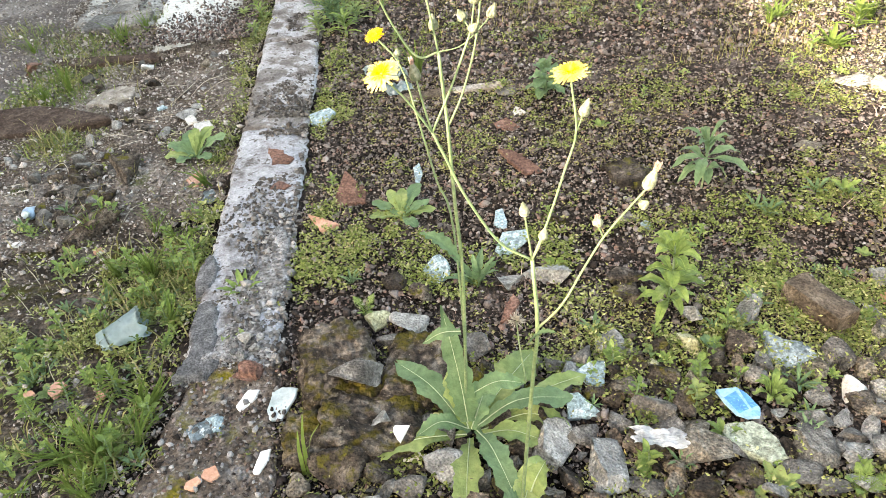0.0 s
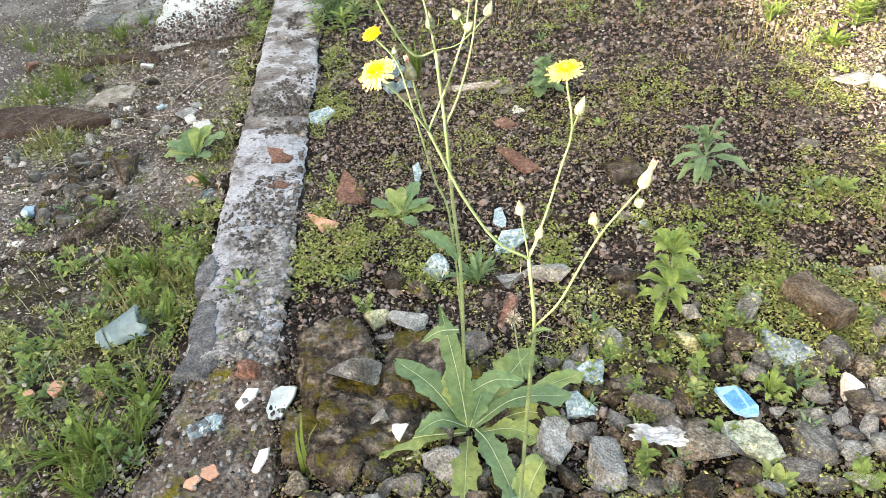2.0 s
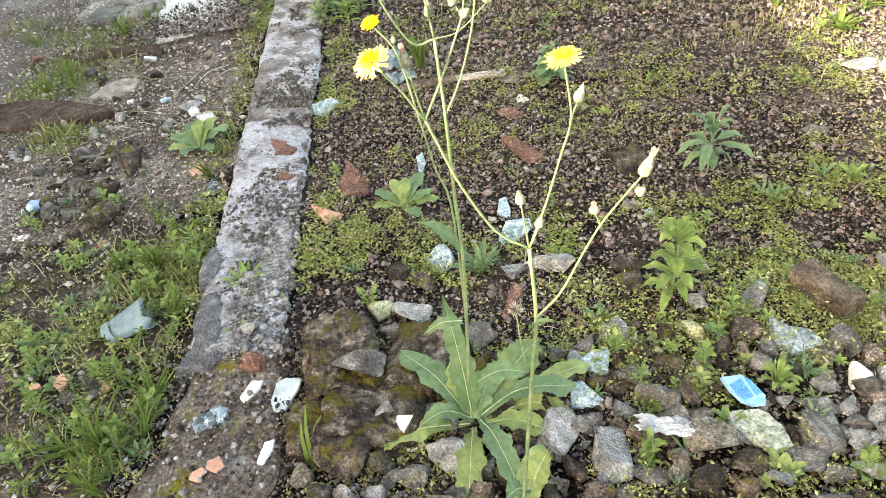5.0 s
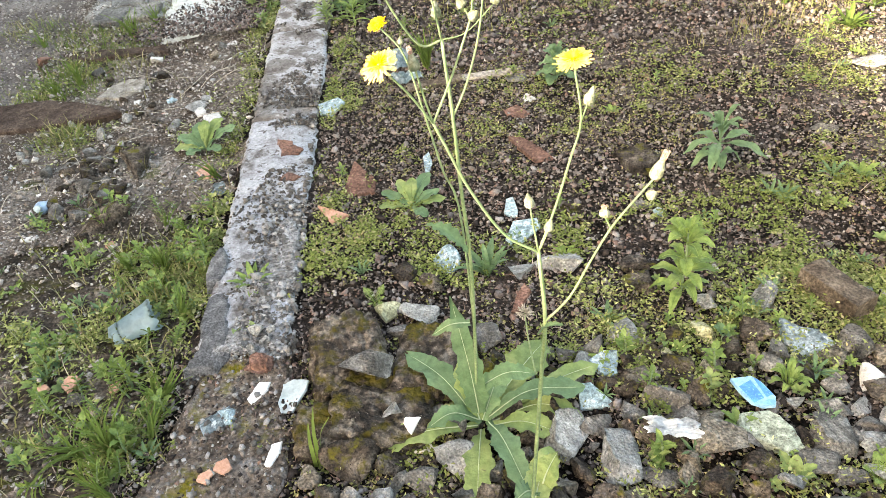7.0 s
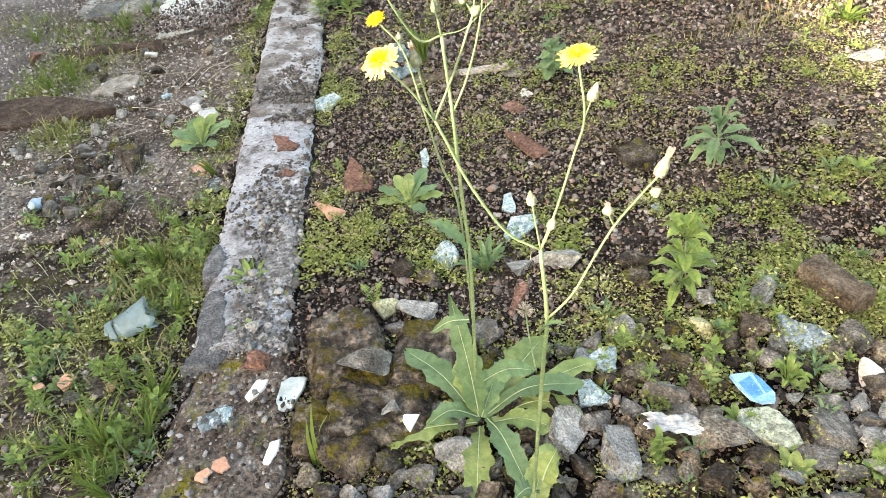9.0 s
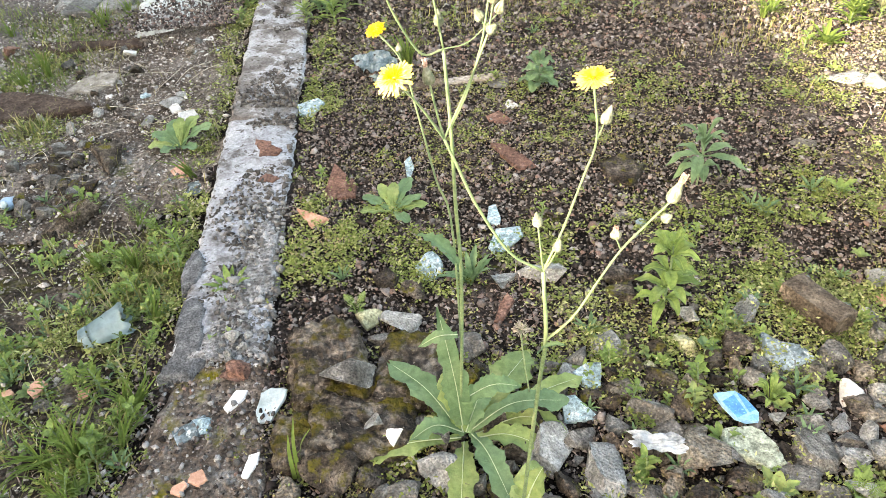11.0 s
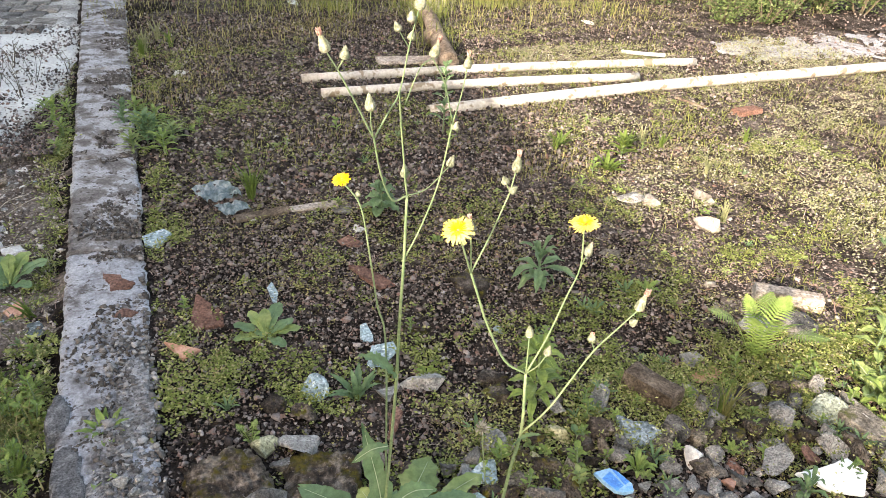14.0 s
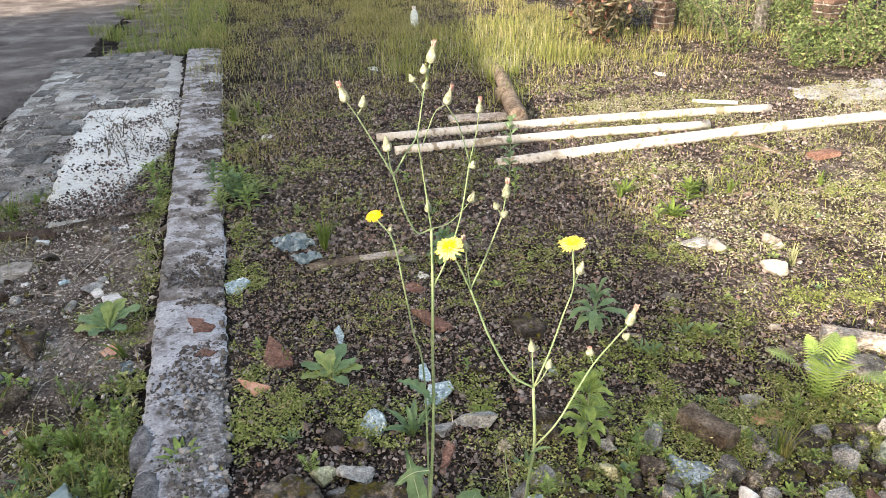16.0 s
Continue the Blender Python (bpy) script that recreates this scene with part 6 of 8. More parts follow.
flower_head(weed_a, (-0.06, 0.003, 0.824), (-0.35, -0.25, 1), 0.025, 1, 0.02, PETAL_DEEP)
FOOT = Vector((-0.156, -0.109, 0.0))
ROSETTE = (
    # midrib points, width, material, upward side, widest share, foot share
    (((-0.15, -0.12, 0.02), (-0.215, -0.035, 0.062), (-0.293, 0.056, 0.05)), 0.062, LEAF, (0, 0, 1), 0.58, 0.5),
    (((-0.155, -0.125, 0.02), (-0.245, -0.14, 0.04), (-0.343, -0.153, 0.03)), 0.064, LEAF_YELLOW, (0, 0, 1), 0.68, 0.2),
    (((-0.15, -0.12, 0.03), (-0.2, -0.13, 0.072), (-0.25, -0.15, 0.06)), 0.046, LEAF, (0, 0, 1), 0.5, 0.5),
    (((-0.15, -0.135, 0.02), (-0.158, -0.21, 0.04), (-0.17, -0.3, 0.02)), 0.06, LEAF_YELLOW, (0, 0, 1), 0.55, 0.3),
    (((-0.135, -0.125, 0.03), (-0.11, -0.2, 0.072), (-0.075, -0.305, 0.055)), 0.053, LEAF, (0, 0, 1), 0.6, 0.3),
    (((-0.135, -0.13, 0.02), (-0.07, -0.14, 0.04), (-0.006, -0.165, 0.03)), 0.056, LEAF_YELLOW, (0, 0, 1), 0.64, 0.25),
    (((-0.14, -0.12, 0.03), (-0.05, -0.09, 0.066), (0.06, -0.082, 0.05)), 0.055, LEAF, (0, 0, 1), 0.78, 0.35),
    (((-0.14, -0.11, 0.03), (-0.06, -0.03, 0.062), (0.0, 0.05, 0.05)), 0.08, LEAF_YELLOW, (0, -0.3, 1), 0.6, 0.3),
    (((-0.13, -0.115, 0.02), (0.0, -0.06, 0.05), (0.1, -0.018, 0.04)), 0.05, LEAF_YELLOW, (0, 0, 1), 0.75, 0.15),
    (((-0.13, -0.12, 0.02), (-0.03, -0.1, 0.035), (0.046, -0.138, 0.025)), 0.05, LEAF_YELLOW, (0, 0, 1), 0.7, 0.15),
    (((-0.15, -0.112, 0.115), (-0.09, -0.1, 0.138), (-0.035, -0.09, 0.115)), 0.042, LEAF, (0, -0.5, 1), 0.4, 0.6),
    (((-0.15, -0.118, 0.05), (-0.158, -0.105, 0.17), (-0.178, -0.05, 0.3)), 0.054, LEAF, (0, -1, 0.5), 0.3, 0.6),
    (((-0.147, -0.12, 0.3), (-0.18, -0.128, 0.308), (-0.214, -0.122, 0.28)), 0.022, LEAF, (0, -0.6, 1), 0.4, 0.6),
    (((-0.15, -0.12, 0.03), (-0.165, -0.075, 0.092), (-0.178, -0.03, 0.1)), 0.056, LEAF_YELLOW, (0, -1, 0.9), 0.5, 0.4),
    (((-0.145, -0.12, 0.03), (-0.12, -0.08, 0.065), (-0.1, -0.03, 0.07)), 0.052, LEAF, (0, -0.4, 1), 0.5, 0.4),
)
for pts, width, mat, up, wide, stalk in ROSETTE:
    broad_leaf(weed_a, [Vector(p) - FOOT for p in pts], width * 0.88, mat, up, wide, stalk, 0.85 if width < 0.055 else 0.62, 0.26)
add_leaf(weed_a, (0.02, -0.021, 0.462), (-0.04, 0.009, 0.502), 0.026, 0.012, LEAF)
weed_b = thing("sow_thistle", (-0.095, -0.405, 0.0), "slender branching weed with two open yellow flowers", "weed")
bm = bmesh.new()
tube(bm, [(0.0, 0.0, -0.01), (0.031, -0.005, 0.478), (0.037, -0.015, 0.595), (0.032, -0.015, 0.696)], 0.00275, 0.00192, 8, 5, 0.06)
tube(bm, [(0.032, -0.015, 0.696), (-0.001, -0.02, 0.727), (-0.031, -0.025, 0.789), (-0.047, -0.025, 0.835), (-0.056, -0.025, 0.861)], 0.00143, 0.0012, 8, 5, 0.06)
tube(bm, [(-0.056, -0.025, 0.861), (-0.072, -0.04, 0.899), (-0.087, -0.06, 0.931)], 0.00105, 0.00084, 8, 5, 0.06)
tube(bm, [(-0.056, -0.025, 0.861), (-0.035, -0.02, 0.902), (-0.016, -0.015, 0.945)], 0.00105, 0.00084, 8, 5, 0.06)
tube(bm, [(-0.056, -0.025, 0.861), (-0.06, -0.03, 0.886), (-0.064, -0.035, 0.916)], 0.00099, 0.00078, 8, 5, 0.06)
tube(bm, [(-0.016, -0.015, 0.945), (-0.012, -0.015, 0.967)], 0.00072, 0.00072, 8, 5, 0.06)
tube(bm, [(-0.016, -0.015, 0.945), (-0.021, -0.015, 0.955)], 0.00061, 0.0006, 8, 5, 0.06)
tube(bm, [(0.032, -0.015, 0.696), (0.024, -0.025, 0.761)], 0.00099, 0.00078, 8, 5, 0.06)
tube(bm, [(0.032, -0.015, 0.696), (0.047, -0.025, 0.754), (0.061, -0.03, 0.813), (0.069, -0.035, 0.854), (0.062, -0.04, 0.906)], 0.00132, 0.00084, 8, 5, 0.06)
tube(bm, [(0.068, -0.035, 0.85), (0.074, -0.035, 0.868)], 0.00066, 0.00066, 8, 5, 0.06)
tube(bm, [(0.032, -0.015, 0.696), (0.034, -0.035, 0.723), (0.038, -0.045, 0.746)], 0.00077, 0.00072, 8, 5, 0.06)
tube(bm, [(0.037, -0.015, 0.595), (0.061, -0.03, 0.643), (0.079, -0.045, 0.704), (0.094, -0.055, 0.749), (0.109, -0.07, 0.789), (0.121, -0.08, 0.817)], 0.00143, 0.00096, 8, 5, 0.06)
tube(bm, [(0.094, -0.055, 0.749), (0.088, -0.055, 0.764)], 0.00066, 0.00066, 8, 5, 0.06)
tube(bm, [(0.032, 0.055, 0.424), (0.025, 0.06, 0.485), (0.022, 0.065, 0.531)], 0.0011, 0.00084, 8, 5, 0.06)
part("stem", bm, STEM, weed_b)
flower_head(weed_b, (-0.087, -0.06, 0.931), (-0.4, -0.4, 0.9), 0.0285, 2, 0.0)
flower_head(weed_b, (0.062, -0.04, 0.906), (-0.2, -0.12, 1), 0.0285, 3, -0.02)
bud(weed_b, (-0.064, -0.035, 0.916), (-0.15, 0, 1), 0.0179, 0.0092, 0.35, 20)
bud(weed_b, (-0.012, -0.015, 0.967), (0.1, 0, 1), 0.0203, 0.0096, 0.3, 21)
bud(weed_b, (-0.021, -0.015, 0.955), (-0.5, 0, 1), 0.0101, 0.0081, 0, 22)
bud(weed_b, (-0.016, -0.015, 0.945), (0.5, -0.3, 0.6), 0.0101, 0.0089, 0, 23)
bud(weed_b, (0.024, -0.025, 0.761), (-0.1, 0, 1), 0.0164, 0.0096, 0, 24)
bud(weed_b, (0.074, -0.035, 0.868), (0.3, 0, 1), 0.0172, 0.0096, 0, 25)
bud(weed_b, (0.038, -0.045, 0.746), (0.2, 0, 1), 0.014, 0.0089, 0, 26)
bud(weed_b, (0.121, -0.08, 0.817), (0.35, 0, 1), 0.0234, 0.0104, 0.35, 27)
bud(weed_b, (0.088, -0.055, 0.764), (-0.1, 0, 1), 0.0109, 0.0096, 0.2, 28)
bud(weed_b, (0.12, -0.075, 0.796), (0.4, -0.4, 0.6), 0.0101, 0.0089, 0, 29)
puff(weed_b, (0.022, 0.065, 0.531), 0.024, 5)
add_leaf(weed_b, (0.037, 0.11, 0.03), (0.076, 0.151, 0.1), 0.049, 0.015, LEAF_YELLOW)
add_leaf(weed_b, (0.027, 0.105, 0.05), (-0.01, 0.074, 0.08), 0.041, 0.015, LEAF)
add_leaf(weed_b, (0.028, -0.015, 0.575), (0.055, -0.035, 0.606), 0.01, 0.006, LEAF)
for pts, width, mat in ((((0.0, 0.0, 0.02), (0.03, 0.1, 0.06), (0.068, 0.19, 0.06)), 0.052, LEAF_YELLOW), (((0.0, 0.0, 0.02), (0.06, -0.06, 0.06), (0.09, -0.12, 0.05)), 0.05, LEAF), (((0.0, 0.0, 0.02), (-0.07, -0.02, 0.06), (-0.13, -0.04, 0.05)), 0.05, LEAF_YELLOW), (((0.0, 0.0, 0.02), (-0.02, -0.08, 0.06), (-0.03, -0.15, 0.05)), 0.05, LEAF)):
    broad_leaf(weed_b, pts, width, mat)

# litter
crushed_cup(-0.966, 0.282)
flask(-1.465, 0.9)
patterned_tile(0.371, -0.125)

# patches of ground cover: x, y, radius, density
PATCHES_A_1 = [(-0.452, 0.46, 0.092, 1), (-0.506, 0.847, 0.078, 0.7), (-0.555, 1.094, 0.064, 0.6), (-0.564, 0.365, 0.037, 1), (-0.388, 0.522, 0.079, 1), (-0.541, 0.204, 0.04, 0.6), (-0.937, 0.418, 0.176, 0.9), (-0.876, 0.106, 0.165, 1), (-0.882, 0.624, 0.096, 0.8), (-1.064, 0.271, 0.152, 0.6), (-1.232, 0.373, 0.116, 0.7), (-1.092, -0.052, 0.047, 0.5), (-0.874, -0.061, 0.058, 0.6), (-1.066, 1.232, 0.099, 0.4), (0.594, 0.371, 0.155, 0.8), (0.751, 0.347, 0.14, 0.8), (0.142, 0.169, 0.078, 0.8), (0.139, 0.441, 0.088, 0.5), (0.438, 0.06, 0.073, 0.7), (0.967, 0.615, 0.172, 0.7)]
PATCHES_A_2 = [(0.375, 0.501, 0.075, 0.5)]
PATCHES_B_1 = [(0.073, 0.838, 0.154, 0.25), (0.708, 0.042, 0.072, 0.8), (0.486, -0.086, 0.068, 0.7), (0.189, -0.219, 0.063, 0.8), (0.311, -0.261, 0.061, 0.7), (0.033, -0.209, 0.042, 0.8), (-0.33, 1.287, 0.16, 0.35), (-0.539, 1.664, 0.112, 0.4), (-0.65, 0.295, 0.03, 0.8), (-0.26, 0.322, 0.084, 0.4), (-1.007, 1.522, 0.108, 0.3), (-1.224, 0.818, 0.069, 0.6), (1.184, 1.169, 0.19, 0.8), (-0.528, 0.097, 0.033, 0.6), (-0.356, 0.255, 0.054, 0.4), (0.65, 1.161, 0.229, 0.3), (0.388, 1.828, 0.349, 0.25), (-0.972, 1.936, 0.097, 0.6), (-0.907, 0.214, 0.094, 1), (-1.164, 0.21, 0.094, 0.7)]
PATCHES_B_2 = [(-1.029, 0.175, 0.105, 0.7), (-1.139, 0.361, 0.115, 0.7), (-1.105, 0.068, 0.075, 0.7), (-1.013, 0.057, 0.062, 0.6), (-1.257, 0.296, 0.084, 0.6), (-0.847, 0.243, 0.081, 0.9), (-0.947, 0.534, 0.092, 1), (-0.861, 0.364, 0.072, 1), (-0.835, 0.223, 0.067, 1), (-0.82, 0.099, 0.063, 1), (-0.815, 0.005, 0.056, 1), (-0.806, -0.082, 0.042, 0.8), (-0.814, -0.16, 0.033, 0.6), (-1.223, 0.788, 0.051, 1), (-1.213, 0.689, 0.049, 0.9), (-0.88, 0.761, 0.067, 0.9), (-0.92, 1.02, 0.055, 0.7), (-1.522, 1.322, 0.123, 0.6), (-1.405, 0.789, 0.068, 0.6), (-1.291, 1.124, 0.05, 0.7)]
PATCHES_B_3 = [(-0.938, 2.179, 0.077, 0.9), (-0.897, 1.644, 0.067, 0.8), (-1.345, 0.569, 0.11, 0.8), (-1.22, 0.575, 0.11, 0.8), (-1.095, 0.58, 0.094, 0.9), (-1.802, 1.745, 0.139, 0.6), (-1.71, 1.94, 0.146, 0.6), (0.192, -0.106, 0.025, 0.9), (0.3, -0.082, 0.032, 0.9), (0.171, -0.216, 0.04, 1), (0.224, -0.258, 0.035, 0.9), (0.566, -0.13, 0.037, 0.9), (0.382, -0.286, 0.034, 0.9), (0.513, -0.305, 0.034, 0.9), (0.509, -0.059, 0.046, 0.9), (0.659, 0.016, 0.06, 0.9), (0.624, 0.123, 0.063, 0.8), (0.673, -0.049, 0.046, 0.9), (0.29, 0.096, 0.05, 0.7)]
PATCHES_C_1 = [(0.974, -0.079, 0.086, 0.8), (0.955, 0.041, 0.09, 0.8), (1.367, 0.099, 0.132, 0.8), (1.151, -0.165, 0.071, 0.7), (1.117, 0.107, 0.111, 0.7), (0.87, 0.12, 0.092, 0.7), (0.854, -0.285, 0.077, 0.8), (0.848, -0.096, 0.07, 0.7), (0.797, 0.196, 0.093, 0.6), (1.636, 0.252, 0.163, 0.7), (1.049, 0.213, 0.098, 0.7), (0.897, -0.193, 0.081, 0.8), (1.202, -0.049, 0.106, 0.8), (0.939, 0.252, 0.081, 0.6), (0.653, 0.15, 0.06, 0.6), (0.756, -0.214, 0.065, 0.7), (0.993, -0.302, 0.078, 0.7)]
PATCHES_E_1 = [(-0.565, 0.55, 0.045, 1), (-0.56, 0.68, 0.04, 0.9), (-0.555, 0.42, 0.04, 1), (-0.535, 0.3, 0.035, 0.9), (-0.5, 0.36, 0.05, 0.7), (-0.52, 0.16, 0.03, 0.9), (-0.5, 0.05, 0.03, 0.8)]
PATCHES_D_1 = [(1.012, 0.16, 0.125, 0.9), (1.015, 0.017, 0.117, 0.9), (0.82, 0.025, 0.1, 0.8), (0.733, 0.137, 0.09, 0.7), (1.502, 0.522, 0.133, 0.9), (1.341, 0.565, 0.114, 0.8), (1.035, 0.439, 0.088, 0.7), (0.801, 0.379, 0.084, 0.6), (0.86, -0.087, 0.095, 0.8), (0.613, 0.552, 0.071, 0.5), (-0.334, 0.568, 0.081, 0.8), (-0.434, 0.443, 0.061, 0.8), (-0.564, 2.384, 0.143, 0.9), (-0.439, 3.261, 0.21, 0.6), (-0.325, 2.08, 0.161, 0.5), (-0.621, 3.869, 0.156, 0.8), (-0.183, 2.538, 0.182, 0.4)]
PATCHES = PATCHES_A_1 + PATCHES_A_2 + PATCHES_B_1 + PATCHES_B_2 + PATCHES_B_3 + PATCHES_C_1 + PATCHES_D_1 + PATCHES_E_1

# boards, bricks and far things
chunk = board("cement_chunk", -0.69, -0.05, 0.004, 0.07, 0.045, 0.03, 30, SLATE, "dark grey broken cement chunk", "", seed=34)
chunk.parent = kerb
board("wood_billet", 1.314, 0.373, 0.03, 0.206, 0.055, 0.05, -35, PALE_WOOD, "short bleached billet of wood in the sun", "wood", seed=2)
board("wood_strip", -0.2, 1.375, 0.012, 0.2, 0.035, 0.012, 8, WOOD, "thin curled strip of bark on the gravel", "wood strip", tilt=16, seed=4)
board("wood_strip", -0.02, 1.4, 0.008, 0.2, 0.04, 0.01, 3, PALE_WOOD, "pale flat strip of old wood", "wood strip", seed=5)
shard("rotten", -1.71, 1.525, 0.637, 0.228, 0.03, 0, 2, 0, 131, 9, outline=((-0.7, -0.8), (0.0, -1.0), (0.3, -0.8), (0.7, -0.8), (1.0, -0.5), (0.9, -0.2), (0.5, 0.4), (-0.1, 1.0), (-1.0, 1.0)))
shard("rotten", -1.623, 2.081, 0.521, 0.11, 0.03, 0, 2, 0, 132, 8, outline=((-0.8, -0.3), (-0.3, -1.0), (0.2, -0.7), (1.0, -1.0), (1.0, 0.1), (0.5, 0.3), (-0.4, 0.8), (-1.0, 1.0)), label="short dark rotten plank in the verge")
board("plank", 1.125, -0.25, 0.012, 0.34, 0.08, 0.045, -80, GREY_PLANK, "grey-brown plank half under weeds", "plank", seed=9)
board("board", 0.93, 3.2, 0.02, 0.42, 0.14, 0.02, -6, PALE_WOOD, "pale flat board behind the pipes", "board", seed=10)
board("brick", 2.49, 1.96, 0.012, 0.17, 0.07, 0.035, 8, OLD_BRICK, "orange brick lying in sunlit grass", "brick", seed=12)
board("wood_strip", 2.25, 2.12, 0.02, 0.2, 0.014, 0.012, -52, WOOD, "thin bleached stick in the grass", "stick", lean=8, seed=14)
for x, y, l, turn in ((-1.18, 1.3, 0.3, -58), (-0.95, 1.28, 0.22, 20), (-1.05, 1.02, 0.24, 80), (-0.45, 1.76, 0.14, 30), (0.62, 0.62, 0.12, 50), (0.35, 0.12, 0.12, 30), (-1.3, 1.1, 0.26, 100), (-1.45, 1.25, 0.2, 35), (-1.0, 1.5, 0.16, 65), (-1.22, 1.62, 0.24, -20), (-1.38, 0.98, 0.18, 140), (-1.12, 0.88, 0.15, 10), (0.9, 0.35, 0.16, 70), (0.75, -0.02, 0.14, 20)):
    c, s = math.cos(radians(turn)) * l, math.sin(radians(turn)) * l
    bm = tube(bmesh.new(), [(-c / 2, -s / 2, 0.004), (-s * 0.08, c * 0.08, 0.012), (c / 2, s / 2, 0.006)], 0.003, 0.0015, 6, 5, 0, 0.3)
    tw = part("twig", bm, TWIG)
    tw.matrix_basis = pose(x, y, ground_z(x, y))
    tagged(tw, "thin dry twig lying on the soil", "twig", "twigs on the soil")

trnd = random.Random(66)
for k in range(34):
    x, y, l, turn = trnd.uniform(-1.7, -0.95), trnd.uniform(0.75, 2.1), trnd.uniform(0.06, 0.24), trnd.uniform(0, 360)
    c, s = math.cos(radians(turn)) * l, math.sin(radians(turn)) * l
    bend = trnd.uniform(-0.25, 0.25)
    bm = tube(bmesh.new(), [(-c / 2, -s / 2, 0.004), (-s * bend, c * bend, trnd.uniform(0.006, 0.03)), (c / 2, s / 2, 0.006)], 0.0018, 0.001, 5, 5, 0, 0.3)
    tw = part("twig", bm, STALK)
    tw.matrix_basis = pose(x, y, ground_z(x, y) + 0.004)
    tagged(tw, "bleached dry stalk lying on the dusty soil", "twig", "twigs on the soil")

# crumpled sheet of pale plastic
for x, y, w, d, seed, lift, mat, text in ((-0.35, 1.58, 0.14, 0.15, 3, 0.012, FILM, "crumpled pale blue plastic film in the gravel"), (-0.3, 1.45, 0.1, 0.08, 8, 0.0, FILM, "crumpled dull blue plastic film in the gravel"), (0.2, -0.194, 0.095, 0.04, 5, 0.03, WRAPPER, "crumpled white wrapper scrap among the stones")):
    bm = bmesh.new()
    grid = [[bm.verts.new((w * (i / 18 - 0.5) * (1 + 0.3 * noise.noise(Vector((j * 0.3, seed, 1)))), d * (j / 18 - 0.5) * (1 + 0.3 * noise.noise(Vector((i * 0.3, seed, 2)))), 0.012 + min(w, d) * (0.26 * noise.noise(Vector((i * 0.24, j * 0.24, seed))) + 0.07 * noise.noise(Vector((i * 0.9, j * 0.9, seed)))))) for i in range(19)] for j in range(19)]
    for j in range(18):
        for i in range(18):
            bm.faces.new((grid[j][i], grid[j][i + 1], grid[j + 1][i + 1], grid[j + 1][i]))
    bmesh.ops.solidify(bm, geom=bm.faces[:], thickness=0.001)
    ob = part("plastic_film", bm, mat, None, "", False)
    ob.matrix_basis = pose(x, y, ground_z(x, y) + 0.004 + lift, 0, 0, 20 if mat is FILM else -14)
    tagged(ob, text, "plastic film")

# the little bottle in the tall grass
bottle = thing("plastic_bottle", (1.3, 7.2, 0.0), "clear greenish plastic bottle standing in grass", "bottle")
part("body", lathe(bmesh.new(), ((0.04, 0.0), (0.045, 0.02), (0.045, 0.13), (0.034, 0.17), (0.018, 0.19), (0.018, 0.2)), 18), PLASTIC, bottle)
part("cap", lathe(bmesh.new(), ((0.022, 0.2), (0.022, 0.225), (0.017, 0.23)), 16, ribs=0.04), WHITE_CHIP, bottle, "white screw cap")


# brick posts and shrubs along the far edge
def post(x, y, w, h, turn, mat, label, seed):
    ob = thing("brick_post", (x, y, 0.0), label, "post", turn=turn)
    rnd = random.Random(seed)
    core = bmesh.new()
    bmesh.ops.create_cube(core, size=1, matrix=Matrix.Translation((0, 0, h / 2 - 0.05)) @ Matrix.Diagonal((w * 0.94, w * 0.94, h, 1)))
    part("mortar_core", core, GREY_STONE, ob, smooth=False)
    for k in range(int(h / 0.068)):
        for s in range(4):
            bm = bmesh.new()
            bmesh.ops.create_cube(bm, size=1, matrix=Matrix.Diagonal((w * 0.98 - 0.1, 0.1, 0.056, 1)))
            bmesh.ops.bevel(bm, geom=bm.edges[:], offset=0.004, segments=1, affect="EDGES")
            b = part("brick", bm, mat, ob, smooth=False)
            a = s * 90
            b.matrix_basis = Matrix.Rotation(radians(a), 4, "Z") @ pose((0.05 if k % 2 else -0.05), -w / 2 + 0.05 - rnd.uniform(0, 0.006), 0.03 + k * 0.068, 0, 0, rnd.uniform(-1.5, 1.5))
    return ob


post(4.59, 4.56, 0.2, 0.9, 12, POST_BRICK, "slim old brick post overgrown with weeds", 1)
post(5.15, 4.95, 0.26, 0.95, 12, POST_BRICK, "dark brick post behind weeds", 2)
post(3.62, 5.73, 0.16, 0.48, 20, POST_BRICK, "low brick stump behind shrubs", 3)
board("concrete_post", 4.56, 5.44, 0.4, 0.95, 0.09, 0.09, 10, GREY_STONE, "pale weathered concrete post between shrubs", "post", lean=-90, seed=15)


